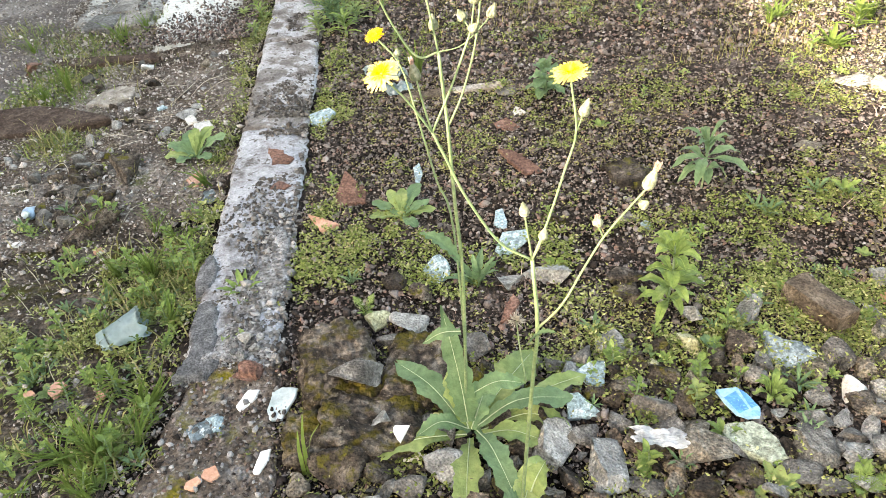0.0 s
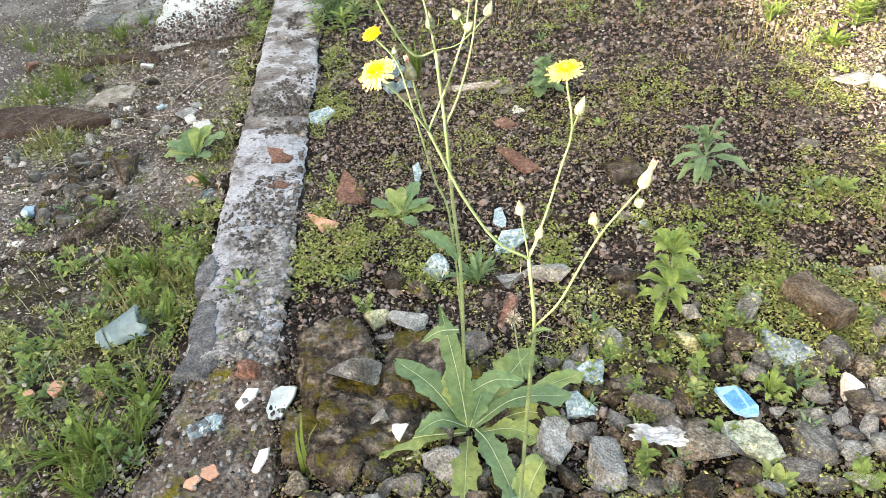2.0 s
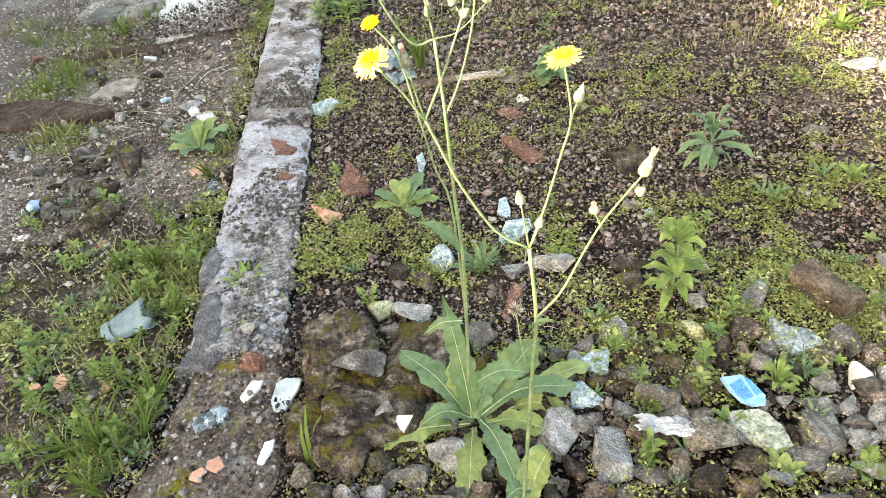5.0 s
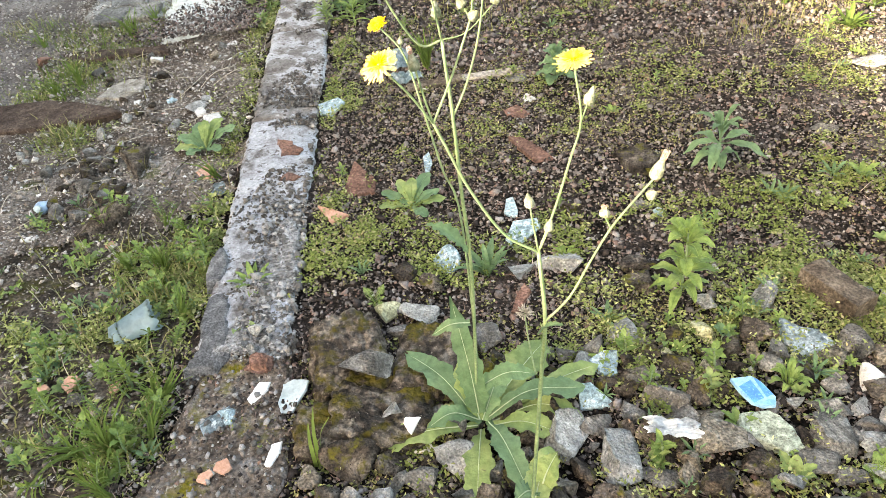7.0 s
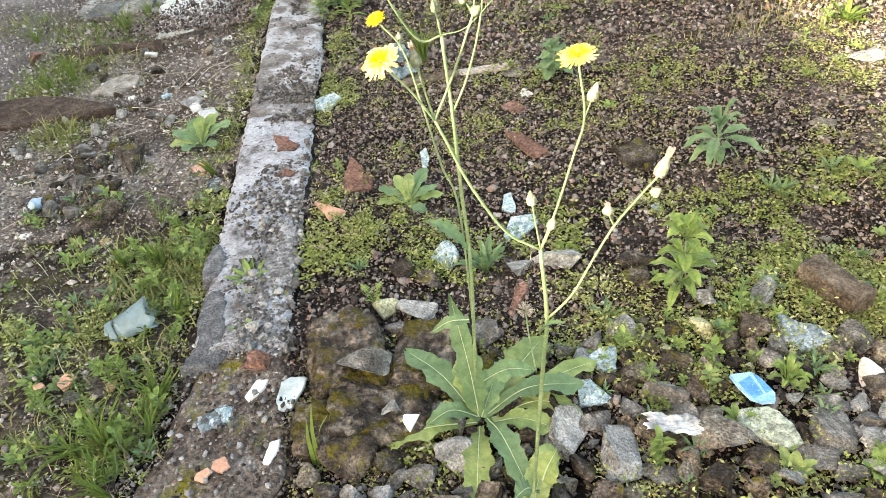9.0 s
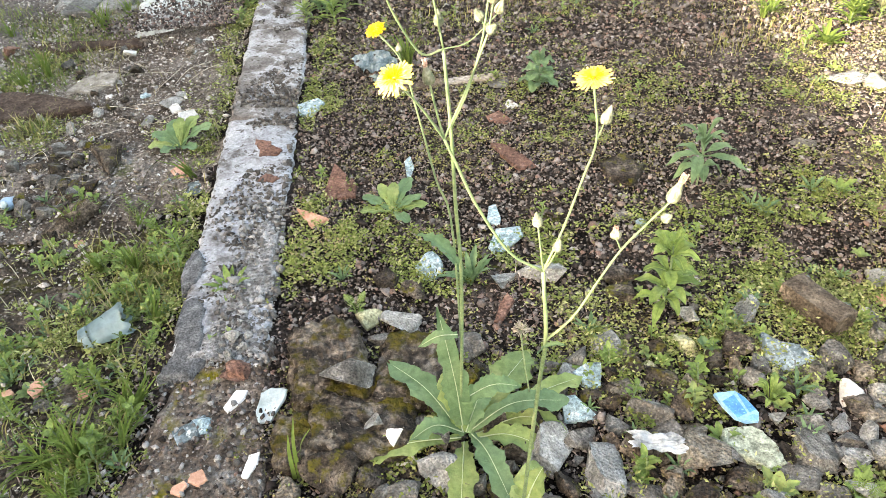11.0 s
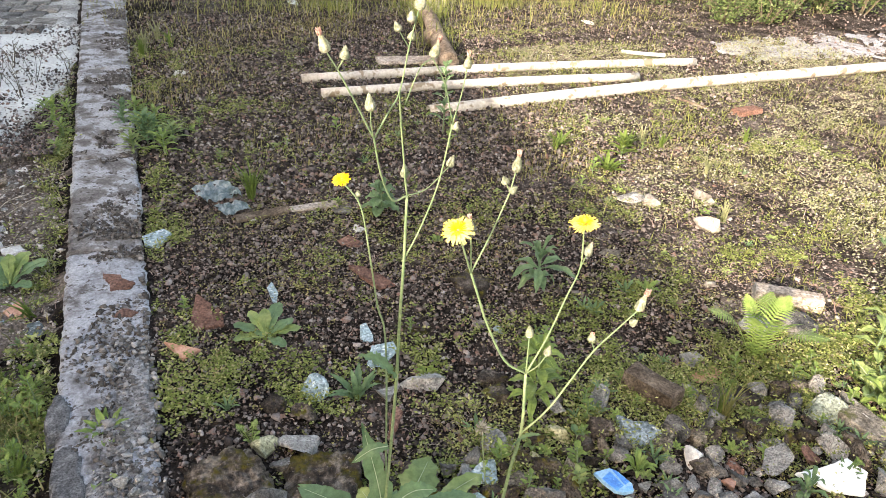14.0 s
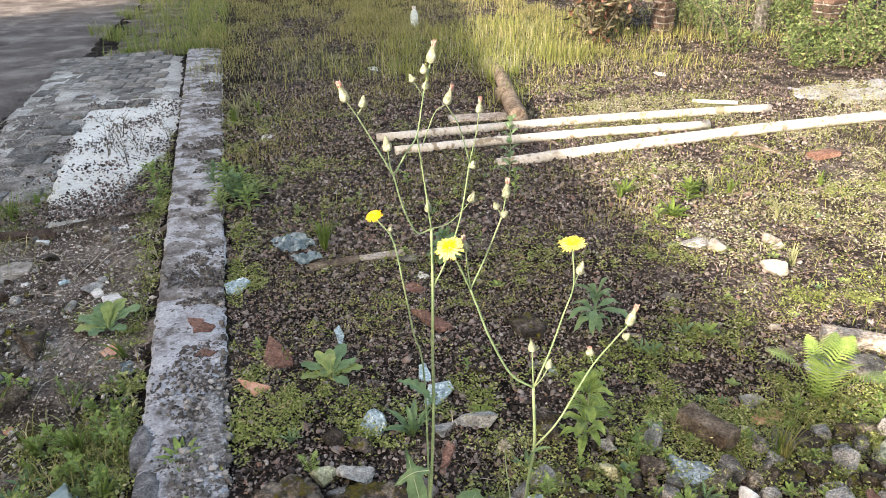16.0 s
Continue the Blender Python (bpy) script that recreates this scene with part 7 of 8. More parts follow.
def shrub(x, y, r, h, count, mat, label, seed, leaf=0.07, twigs=9):
    """A shrub: thin branching twigs with many loose leaves."""
    rnd = random.Random(seed)
    nrnd = np.random.RandomState(seed)
    ob = thing("shrub", (x, y, 0.0), label, "shrub")
    bm = bmesh.new()
    ends = []
    for k in range(twigs):
        a = rnd.uniform(0, 6.28)
        rr = r * math.sqrt(rnd.random())
        tip = Vector((rr * math.cos(a), rr * math.sin(a), h * rnd.uniform(0.5, 1.0)))
        line = [Vector((tip.x * 0.15, tip.y * 0.15, -0.02)), tip * 0.5 + Vector((rnd.uniform(-0.05, 0.05), rnd.uniform(-0.05, 0.05), h * 0.12)), tip]
        tube(bm, line, 0.008, 0.002, 6, 4)
        ends += smooth_line(line, 6)[2:]
    part("branch_frame", bm, TWIG, ob)
    C = np.array([e[:] for e in ends])[nrnd.randint(0, len(ends), count)] + nrnd.normal(0, r * 0.16, (count, 3))
    C[:, 2] = np.maximum(C[:, 2], 0.02)
    V, Fc = leaf_cards(C, leaf, 0.5, nrnd, 0.9)
    tagged(soup("foliage", V, Fc, mat, ob), kind="stuff")
    return ob


def leaf_cards(C, length, ratio, nrnd, tilt=0.6):
    """Small folded leaves at the points C: four corners each, bent along the middle. Returns vertices and faces."""
    n = len(C)
    a = nrnd.uniform(0, 2 * np.pi, n)
    el = nrnd.uniform(-0.2, 1.0, n) * tilt
    L = length * nrnd.uniform(0.6, 1.25, n)
    d = np.stack([np.cos(a) * np.cos(el), np.sin(a) * np.cos(el), np.sin(el)], -1)
    roll = nrnd.normal(0, 0.5, n)
    s = np.stack([-np.sin(a), np.cos(a), np.zeros(n)], -1)
    u = np.cross(d, s)
    s = s * np.cos(roll)[:, None] + u * np.sin(roll)[:, None]
    u = np.cross(s, d)
    w = (L * ratio * 0.5)[:, None]
    L = L[:, None]
    V = np.stack([C, C + d * L * 0.45 + s * w + u * w * 0.35, C + d * L, C + d * L * 0.45 - s * w + u * w * 0.35], 1).reshape(-1, 3)
    i = np.arange(n) * 4
    Fc = np.concatenate([np.stack([i, i + 1, i + 2], -1), np.stack([i, i + 2, i + 3], -1)])
    return V, Fc


shrub(2.75, 5.6, 0.5, 0.75, 760, RED_LEAF, "dark shrub with reddish leaves in the grass", 3, 0.1, 18)
shrub(3.4, 6.3, 0.55, 0.8, 700, RED_LEAF, "dark shrub with reddish leaves in the grass", 4, 0.1, 16)
for k, (x, y, r, h) in enumerate(((4.0, 5.9, 0.5, 0.7), (4.7, 5.4, 0.45, 0.6), (5.0, 6.2, 0.6, 0.9), (5.6, 5.5, 0.5, 0.8), (4.95, 4.55, 0.35, 0.45), (6.4, 5.0, 0.6, 0.9), (6.2, 6.6, 0.8, 1.0), (5.6, 4.1, 0.4, 0.5), (4.5, 4.35, 0.3, 0.32), (4.75, 5.0, 0.3, 0.5), (5.1, 4.1, 0.3, 0.4))):
    shrub(x, y, r, h, 1100, SHRUB_LEAF, "green leafy shrub at the far edge", 20 + k, 0.042, 12)

for k, (x, y, r, h) in enumerate(((3.92, 5.38, 0.3, 0.5), (3.75, 4.65, 0.3, 0.4), (4.14, 4.38, 0.25, 0.35), (4.55, 3.97, 0.35, 0.5), (3.91, 3.94, 0.22, 0.25), (4.25, 3.83, 0.25, 0.3), (5.03, 4.35, 0.4, 0.6), (3.95, 5.73, 0.3, 0.5))):
    shrub(x, y, r, h, 800, SHRUB_LEAF, "straggling green weeds along the far edge", 60 + k, 0.034, 9)

patch("cement_patch", [(3.2, 2.85), (3.25, 3.4), (4.3, 3.5), (5.4, 3.3), (5.4, 2.7), (4.0, 2.75)], CONCRETE, 0.006, "sunlit patch of pale broken cement", "slab", 0.16, 17, 0.04, 0.012)


# whitish cobbles lying on the kerb's broken end
for k, (x, y, w) in enumerate(((-0.642, 0.178, 0.036), (-0.618, 0.15, 0.026), (-0.639, 0.122, 0.034), (-0.664, 0.142, 0.02), (-0.61, 0.185, 0.022), (-0.635, 0.235, 0.016), (-0.68, 0.11, 0.014))):
    rock("pale", x, y, w, w * 0.85, w * 0.7, 40 * k, 2 + k, sink=0.15, lift=0.026, label="whitish cobble on the crumbling kerb end")
rock("brick", -0.615, 0.088, 0.055, 0.05, 0.03, 20, 5, sink=0.3, lift=0.01, label="dull red brick lump by the kerb end")


# smaller stones filling the rubble between the large ones
def fill_stones():
    rnd = random.Random(77)
    taken = [(o.location.x, o.location.y, 0.42 * max(o.dimensions.x, o.dimensions.y)) for o in scene.objects if o.type == "MESH" and o.parent is None and o.get("group") in ("rubble on the ground", "debris on the ground")]
    taken += [(0.380, -0.111, 0.06), (0.393, -0.192, 0.07), (0.645, 0.13, 0.08), (0.62, 0.2, 0.05), (0.67, 0.05, 0.05)]
    count = 0
    while count < 290:
        x, y = rnd.uniform(-0.44, 1.1), rnd.triangular(-0.45, 0.5, -0.2)
        w = rnd.choice((0.018, 0.022, 0.026, 0.03, 0.036, 0.044, 0.056)) if count > 160 else rnd.uniform(0.045, 0.075)
        if any((x - a) ** 2 + (y - b) ** 2 < (r + w * 0.4) ** 2 for a, b, r in taken) or rnd.random() < max(0, y + 0.14) * 4.5 or rnd.random() < (0.75 if x > 0.5 else 0.0):
            continue
        taken.append((x, y, w * 0.42))
        key = rnd.choices(("dark", "grey", "tan", "pale", "brick"), (6, 4, 1.4, 1.2, 0.25) if x < 0.6 else (4, 2, 2, 8, 0.8))[0]
        rock(key, x, y, w, w * rnd.uniform(0.7, 1.1), w * rnd.uniform(0.55, 0.8), rnd.uniform(0, 360), rnd.randrange(1, 9), sink=0.2)
        count += 1


fill_stones()


# stuff: gravel, ground cover and grass
def field(x, y, seed, scale):
    """A smooth random field between about -1 and 1."""
    r = np.random.RandomState(seed)
    out = np.zeros_like(x)
    for _ in range(10):
        a, f, p = r.uniform(0, 6.28), scale * r.uniform(0.5, 2.0), r.uniform(0, 6.28)
        out += np.sin((x * np.cos(a) + y * np.sin(a)) * f + p)
    return out / 3.2


def heights(x, y):
    return np.array([ground_z(a, b) for a, b in zip(x, y)])


def on_kerb(x, y):
    return (x > -0.785 - 0.058 * y) & (x < -0.545 - 0.041 * y) & (y > 0.12) & (y < 6.45)


def cover(x, y):
    """How thick the ground cover grows, 0 to 1."""
    d = np.zeros_like(x)
    for cx, cy, r, k in PATCHES:
        q = ((x - cx) ** 2 + (y - cy) ** 2) / (r * r)
        d = np.maximum(d, k * np.exp(-q * 1.1))
    d = d * np.where(x < -0.75, 1 - 0.4 * np.clip((-0.92 - x) / 0.15, 0, 1), 1.0)
    edge = np.maximum(0.8 * np.exp(-((x + 0.84 + 0.058 * y) / 0.05) ** 2) * (y > 1.1), 0.75 * np.exp(-((x + 0.5 + 0.041 * y) / 0.06) ** 2) * (y > 0.2)) * (y < 5)
    d = np.maximum(d, edge)
    patchy = np.clip(0.5 + 0.8 * field(x, y, 5, 11.0) + 0.6 * field(x, y, 6, 34.0), 0, 1.4)
    patchy = np.maximum(patchy, 0.22 * (x < -0.75))
    thin = 0.07 + 0.2 * (y < 0.55) * (x > -0.3) + 0.16 * (y < 0.1) * (x > 0.05) + 0.2 * np.clip(field(x, y, 7, 4.0), 0, 1) + 0.14 * np.clip((x - 0.75) / 0.8, 0, 1) + 0.08 * np.clip((y - 1.1) / 1.2, 0, 1) + 0.2 * (x > 0.55) * (y < 0.35)
    return np.clip((d * 1.1 + thin * (x > -0.75)) * patchy, 0, 1)


ICO = bmesh.new()
bmesh.ops.create_icosphere(ICO, subdivisions=1, radius=1.0)
ICO_V = np.array([v.co[:] for v in ICO.verts])
ICO_F = np.array([[v.index for v in f.verts] for f in ICO.faces])
ICO.free()


OCT_V = np.array([(1, 0, 0), (-1, 0, 0), (0, 1, 0), (0, -1, 0), (0, 0, 1), (0, 0, -1)], float)
OCT_F = np.array([(a, b, c) if k else (b, a, c) for a, b, c, k in ((0, 2, 4, 1), (2, 1, 4, 1), (1, 3, 4, 1), (3, 0, 4, 1), (0, 2, 5, 0), (2, 1, 5, 0), (1, 3, 5, 0), (3, 0, 5, 0))])


def pebbles(name, x, y, size, mat, label, seed, lift=0.2, z=None, shape=(ICO_V, ICO_F)):
    ICO_V, ICO_F = shape
    r = np.random.RandomState(seed)
    n = len(x)
    sc = size[:, None] * r.uniform(0.65, 1.15, (n, 3)) * np.array([1, 1, 0.75]) * 0.5
    V = ICO_V[None] * (1 + np.clip(r.normal(0, 0.3, (n, len(ICO_V), 1)), -0.5, 0.6)) * sc[:, None, :]
    a = r.uniform(0, 6.28, n)
    t = r.normal(0, 0.5, n)
    c, s, ct, st = np.cos(a), np.sin(a), np.cos(t), np.sin(t)
    X, Y, Z = V[..., 0], V[..., 1], V[..., 2]
    Y, Z = Y * ct[:, None] - Z * st[:, None], Y * st[:, None] + Z * ct[:, None]
    X, Y = X * c[:, None] - Y * s[:, None], X * s[:, None] + Y * c[:, None]
    h = heights(x, y) if z is None else z
    V = np.stack([X + x[:, None], Y + y[:, None], Z + (h + size * lift)[:, None]], -1).reshape(-1, 3)
    Fc = (ICO_F[None] + (np.arange(n) * len(ICO_V))[:, None, None]).reshape(-1, 3)
    return tagged(soup(name, V, Fc, mat, None, False), label, "gravel", kind="stuff")


R1 = np.random.RandomState(11)


def gravel_sites(n, x0, x1, y0, y1, power):
    x, y = R1.uniform(x0, x1, n), y0 + (y1 - y0) * R1.uniform(0, 1, n) ** power
    ok = (x > -0.55 - 0.041 * y) & (x < 1.75 + 0.75 * np.maximum(y - 1, 0)) & (R1.uniform(0, 1, n) > 0.4 * cover(x, y)) & (R1.uniform(0, 1, n) > 0.6 * np.clip((x - 1.25) / 0.4, 0, 1))
    return x[ok], y[ok]


gx1, gy1 = gravel_sites(19000, -0.62, 1.75, -0.6, 1.6, 0.95)
pebbles("cinder_gravel", gx1, gy1, np.clip(R1.lognormal(-4.68, 0.4, len(gx1)), 0.005, 0.026), GRAVEL, "dark reddish brown cinder gravel over soil", 12, 0.22)
gx1, gy1 = gravel_sites(74000, -0.62, 1.75, -0.6, 1.6, 0.85)
pebbles("fine_gravel", gx1, gy1, np.clip(R1.lognormal(-4.9, 0.36, len(gx1)), 0.004, 0.015), GRAVEL, "fine cinder grit between the gravel", 19, 0.3, shape=(OCT_V, OCT_F))
gx1, gy1 = gravel_sites(50000, -0.75, 3.2, 1.5, 4.6, 1.35)
pebbles("far_gravel", gx1, gy1, np.clip(R1.lognormal(-4.22, 0.34, len(gx1)), 0.007, 0.032), GRAVEL, "dark reddish brown cinder gravel farther off", 16, 0.25, heights(gx1, gy1) + 0.005, shape=(OCT_V, OCT_F))
gx2, gy2 = R1.uniform(-2.3, -0.78, 32000), R1.uniform(-0.5, 3.4, 32000)
keep = (gx2 < -0.79 - 0.058 * gy2) & (R1.uniform(0, 1, 32000) > 0.55 * cover(gx2, gy2) + 0.3 * (gy2 < 0.6) * (gy2 > -0.1))
gx2, gy2 = gx2[keep], gy2[keep]
pebbles("verge_grit", gx2, gy2, np.clip(R1.lognormal(-4.8, 0.45, len(gx2)), 0.005, 0.028), GRIT, "grey and white grit on dusty soil", 13, 0.25, heights(gx2, gy2) + 0.006, shape=(OCT_V, OCT_F))
gx1, gy1 = R1.uniform(-0.9, 6.6, 15000), R1.uniform(2.7, 8.5, 15000)
ok = (gx1 > -0.75 - 0.041 * gy1) & ((gy1 > 4.4) | (gx1 > 3.0))
pebbles("back_gravel", gx1[ok], gy1[ok], np.clip(R1.lognormal(-4.05, 0.35, ok.sum()), 0.009, 0.035), GRAVEL, "brown cinder gravel at the back", 17, 0.25, heights(gx1[ok], gy1[ok]) + 0.005, shape=(OCT_V, OCT_F))
gx1, gy1 = R1.uniform(1.3, 4.6, 11000), R1.uniform(-0.4, 3.0, 11000)
pebbles("sunlit_gravel", gx1, gy1, np.clip(R1.lognormal(-4.5, 0.36, 11000), 0.005, 0.026), GRAVEL, "sunlit brown cinder gravel in grass", 18, 0.25, heights(gx1, gy1) + 0.004, shape=(OCT_V, OCT_F))
rx, ry = R1.uniform(-3.3, -1.7, 9000), R1.uniform(1.6, 4.2, 9000)
pebbles("road_grit", rx, ry, np.clip(R1.lognormal(-4.7, 0.4, 9000), 0.005, 0.022), GRIT, "pale loose grit on the worn tarmac", 29, 0.2, heights(rx, ry) * 0.6 + 0.014, shape=(OCT_V, OCT_F))
# loose grit on the kerb's worn side and on the slab
ky = R1.uniform(0.15, 5.5, 17000)
kf = np.clip(R1.beta(1.9, 1.1, 17000), 0, 0.98)
kx = (-0.768 - 0.058 * ky) * (1 - kf) + (-0.56 - 0.041 * ky) * kf
keep = (0.9 * field(kx, ky, 21, 9.0) + 0.55 * field(kx, ky, 22, 26.0) + 1.5 * (kf - 0.5) > 0.3) & (R1.uniform(0, 1, 17000) < np.clip(0.12 + ky / 1.4, 0, 1))
kx, ky, kf = kx[keep], ky[keep], kf[keep]
pebbles("kerb_grit", kx, ky, np.clip(R1.lognormal(-4.55, 0.42, len(kx)), 0.005, 0.026), KERB_GRIT, "loose dark grit lying on the worn kerb", 14, 0.12, 0.03 - np.maximum(0, kf - 0.55) * 0.03, shape=(OCT_V, OCT_F))
qy = 0.1 + 0.6 * R1.uniform(0, 1, 700) ** 1.3
qf = R1.beta(2.4, 1.2, 700) * 0.8 + 0.25
qx = (-0.768 - 0.058 * qy) * (1 - qf) + (-0.56 - 0.041 * qy) * qf
pebbles("kerb_rubble", qx, qy, np.clip(R1.lognormal(-4.75, 0.5, 700), 0.004, 0.026), CRUMB, "grey pebbles heaped on the crumbling kerb", 24, 0.05, 0.034 - np.maximum(0, qf - 0.55) * 0.03)
fx, fy = R1.uniform(-0.86, -0.52, 1500), R1.uniform(-0.5, 0.17, 1500)
pebbles("footing_grit", fx, fy, np.clip(R1.lognormal(-4.9, 0.45, 1500), 0.004, 0.02), GRAVEL, "reddish grit and crumbs on the kerb bed", 26, 0.2, heights(fx, fy) + 0.012, shape=(OCT_V, OCT_F))
fx, fy = R1.uniform(-0.82, -0.52, 240), R1.uniform(-0.5, 0.17, 240)
pebbles("footing_pebbles", fx, fy, np.clip(R1.lognormal(-4.6, 0.4, 240), 0.006, 0.022), CRUMB, "pale pebbles on the kerb bed", 27, 0.25, heights(fx, fy) + 0.014)
sx, sy = R1.uniform(-1.66, -0.97, 26000), R1.uniform(2.1, 4.4, 26000)
keep = R1.uniform(0, 1, 26000) < np.clip(0.06 + 0.9 * np.clip((2.7 - sy + 0.9 * (sx + 1.2)) / 0.6, 0, 1) + 0.12 * field(sx, sy, 28, 9.0), 0.02, 1)
sx, sy = sx[keep], sy[keep]
pebbles("slab_grit", sx, sy, np.clip(R1.lognormal(-4.5, 0.42, len(sx)), 0.006, 0.022), GRAVEL, "black grit scattered on the whitewashed slab", 15, 0.15, np.full(len(sx), 0.019), shape=(OCT_V, OCT_F))


def sprigs(name, x, y, per, height, leaf, mat, label, seed, spread=0.02, ratio=0.55):
    r = np.random.RandomState(seed)
    z = heights(x, y)
    n = len(x)
    f = r.uniform(0.05, 1, (n, per))
    lean = r.normal(0, 0.6, (n, 2))
    H = (height * r.uniform(0.5, 1.3, n))[:, None] * f
    C = np.stack([x[:, None] + lean[:, :1] * H + r.normal(0, spread, (n, per)), y[:, None] + lean[:, 1:] * H + r.normal(0, spread, (n, per)), z[:, None] + H * 0.8], -1).reshape(-1, 3)
    V, Fc = leaf_cards(C, leaf, ratio, r)
    return tagged(soup(name, V, Fc, mat), label, "weeds", kind="stuff")


def scatter(n, x0, x1, y0, y1, seed, power=1.0):
    r = np.random.RandomState(seed)
    x, y = r.uniform(x0, x1, n), y0 + (y1 - y0) * r.uniform(0, 1, n) ** power
    return x, y, r


wx, wy, R2 = scatter(130000, -1.9, 2.6, -0.6, 3.9, 31, 1.2)
keep = (R2.uniform(0, 1, 130000) < cover(wx, wy) ** 1.5 * np.where((wx > -0.82) & (wx < -0.5) & (wy < 0.16), 0.2, 1.0)) & ~on_kerb(wx, wy)
wx, wy = wx[keep][:30000], wy[keep][:30000]
sprigs("ground_cover", wx, wy, 9, 0.03, 0.0106, WEED, "low yellow-green creeping ground cover", 32, 0.0055)
mx, my, R16 = scatter(26000, -0.6, 2.2, -0.3, 3.4, 171, 1.1)
ok = ~on_kerb(mx, my) & (R16.uniform(0, 1, 26000) < np.clip(0.32 + 0.4 * field(mx, my, 172, 8.0), 0.05, 0.8))
sprigs("sparse_seedlings", mx[ok], my[ok], 6, 0.018, 0.0082, OLIVE, "sparse olive seedlings between the gravel", 173, 0.006)
# green and olive sprigs creeping between the rubble stones
zx, zy, R18 = scatter(4200, 0.05, 1.35, -0.42, 0.4, 191)
ok = R18.uniform(0, 1, 4200) < np.clip(0.28 + 0.9 * field(zx, zy, 192, 12.0) + 0.25 * (zx > 0.55), 0.0, 0.95)
sprigs("rubble_sprigs", zx[ok][::2], zy[ok][::2], 9, 0.05, 0.0105, VERGE_LEAF, "fresh green sprigs between the rubble stones", 193, 0.008, 0.45)
sprigs("rubble_moss", zx[ok][1::2], zy[ok][1::2], 9, 0.035, 0.009, OLIVE, "olive creeping shoots between the rubble stones", 194, 0.008, 0.3)
# fuller leaves on the road side of the kerb
lx, ly, R3 = scatter(34000, -2.05, -0.74, -0.5, 2.7, 41)
keep = (R3.uniform(0, 1, 34000) < np.clip(cover(lx, ly) ** 1.2 * (0.6 + 0.6 * field(lx, ly, 43, 16.0)), 0, 1)) & (lx < -0.78 - 0.058 * ly) & (R3.uniform(0, 1, 34000) < 0.62) & (np.hypot(lx - -0.966, ly - 0.282) > 0.05)
sprigs("verge_weeds", lx[keep], ly[keep], 10, 0.042, 0.0135, VERGE_LEAF, "leafy green weeds along the kerb", 42, 0.009, 0.42)
sprigs("broad_verge_weeds", lx[keep][::9], ly[keep][::9], 8, 0.06, 0.021, VERGE_LEAF, "broader-leaved green weeds along the kerb", 44, 0.014, 0.42)


def blades(name, x, y, length, width, mat, label, seed, lean=0.5):
    """Grass blades: tapered strips of two bent pieces."""
    r = np.random.RandomState(seed)
    n = len(x)
    z = heights(x, y) - 0.004
    L = length * r.uniform(0.4, 1.25, n) * np.clip(1 + 0.45 * field(x, y, seed + 5, 7.0), 0.4, 1.6)
    a = r.uniform(0, 6.28, n)
    k = np.abs(r.normal(0, lean, n)) + 0.5 * max(lean - 2.0, 0)
    d = np.stack([np.cos(a), np.sin(a)], -1)
    s = np.stack([-np.sin(a), np.cos(a), np.zeros(n)], -1) * (width * r.uniform(0.6, 1.3, n) * 0.5)[:, None]
    B = np.stack([x, y, z], -1)
    c1, c2 = 0.55 / np.sqrt(1 + (0.5 * k) ** 2), 1 / np.sqrt(1 + k ** 2)
    M = B + np.concatenate([d * (L * 0.5 * k * c1)[:, None], (L * c1)[:, None]], -1)
    T = B + np.concatenate([d * (L * k * c2)[:, None], (L * c2)[:, None]], -1)
    V = np.stack([B - s, B + s, M + s * 0.8, M - s * 0.8, T], 1).reshape(-1, 3)
    i = np.arange(n) * 5
    Fc = np.concatenate([np.stack([i, i + 1, i + 2], -1), np.stack([i, i + 2, i + 3], -1), np.stack([i + 3, i + 2, i + 4], -1)])
    return tagged(soup(name, V, Fc, mat), label, "grass", kind="stuff")


# patches of longer grass on the verge
px, py = [], []
R11 = np.random.RandomState(101)
for cx0, cy0, r0 in ((-1.67, 2.46, 0.1), (-1.74, 1.78, 0.09), (-1.56, 1.36, 0.05), (-2.2, 2.46, 0.08), (-1.65, 2.30, 0.15), (-1.80, 1.85, 0.12), (-2.06, 2.37, 0.10), (-1.58, 2.49, 0.10), (-1.66, 1.93, 0.09), (-1.85, 1.76, 0.07), (-0.91, -0.07, 0.03), (-0.94, 0.62, 0.03)):
    n = int(44000 * r0 * r0 + 300)
    px.append(R11.normal(cx0, r0, n))
    py.append(R11.normal(cy0, r0 * 1.1, n))
px, py = np.concatenate(px), np.concatenate(py)
ok = px < -0.8 - 0.058 * py
blades("verge_turf", px[ok][::2], py[ok][::2], 0.05, 0.0042, GRASS, "patches of green grass on the verge", 102, 2.2)
blades("verge_olive_turf", px[ok][1::2], py[ok][1::2], 0.05, 0.0042, OLIVE, "patches of olive grass on the verge", 103, 2.6)
# short grass through the verge weeds
vx, vy, R10 = scatter(9000, -1.75, -0.8, -0.5, 2.2, 95)
keep = (R10.uniform(0, 1, 9000) < np.clip(cover(vx, vy) * 0.8 + 0.1 * field(vx, vy, 96, 6.0), 0.02, 1)) & (vx < -0.79 - 0.058 * vy)
blades("verge_straw", vx[keep][::2], vy[keep][::2], 0.055, 0.0026, STRAW, "dry straw among the verge weeds", 98, 1.1)
blades("verge_grass", vx[keep], vy[keep], 0.065, 0.0036, OLIVE, "short grass among the verge weeds", 97, 1.6)
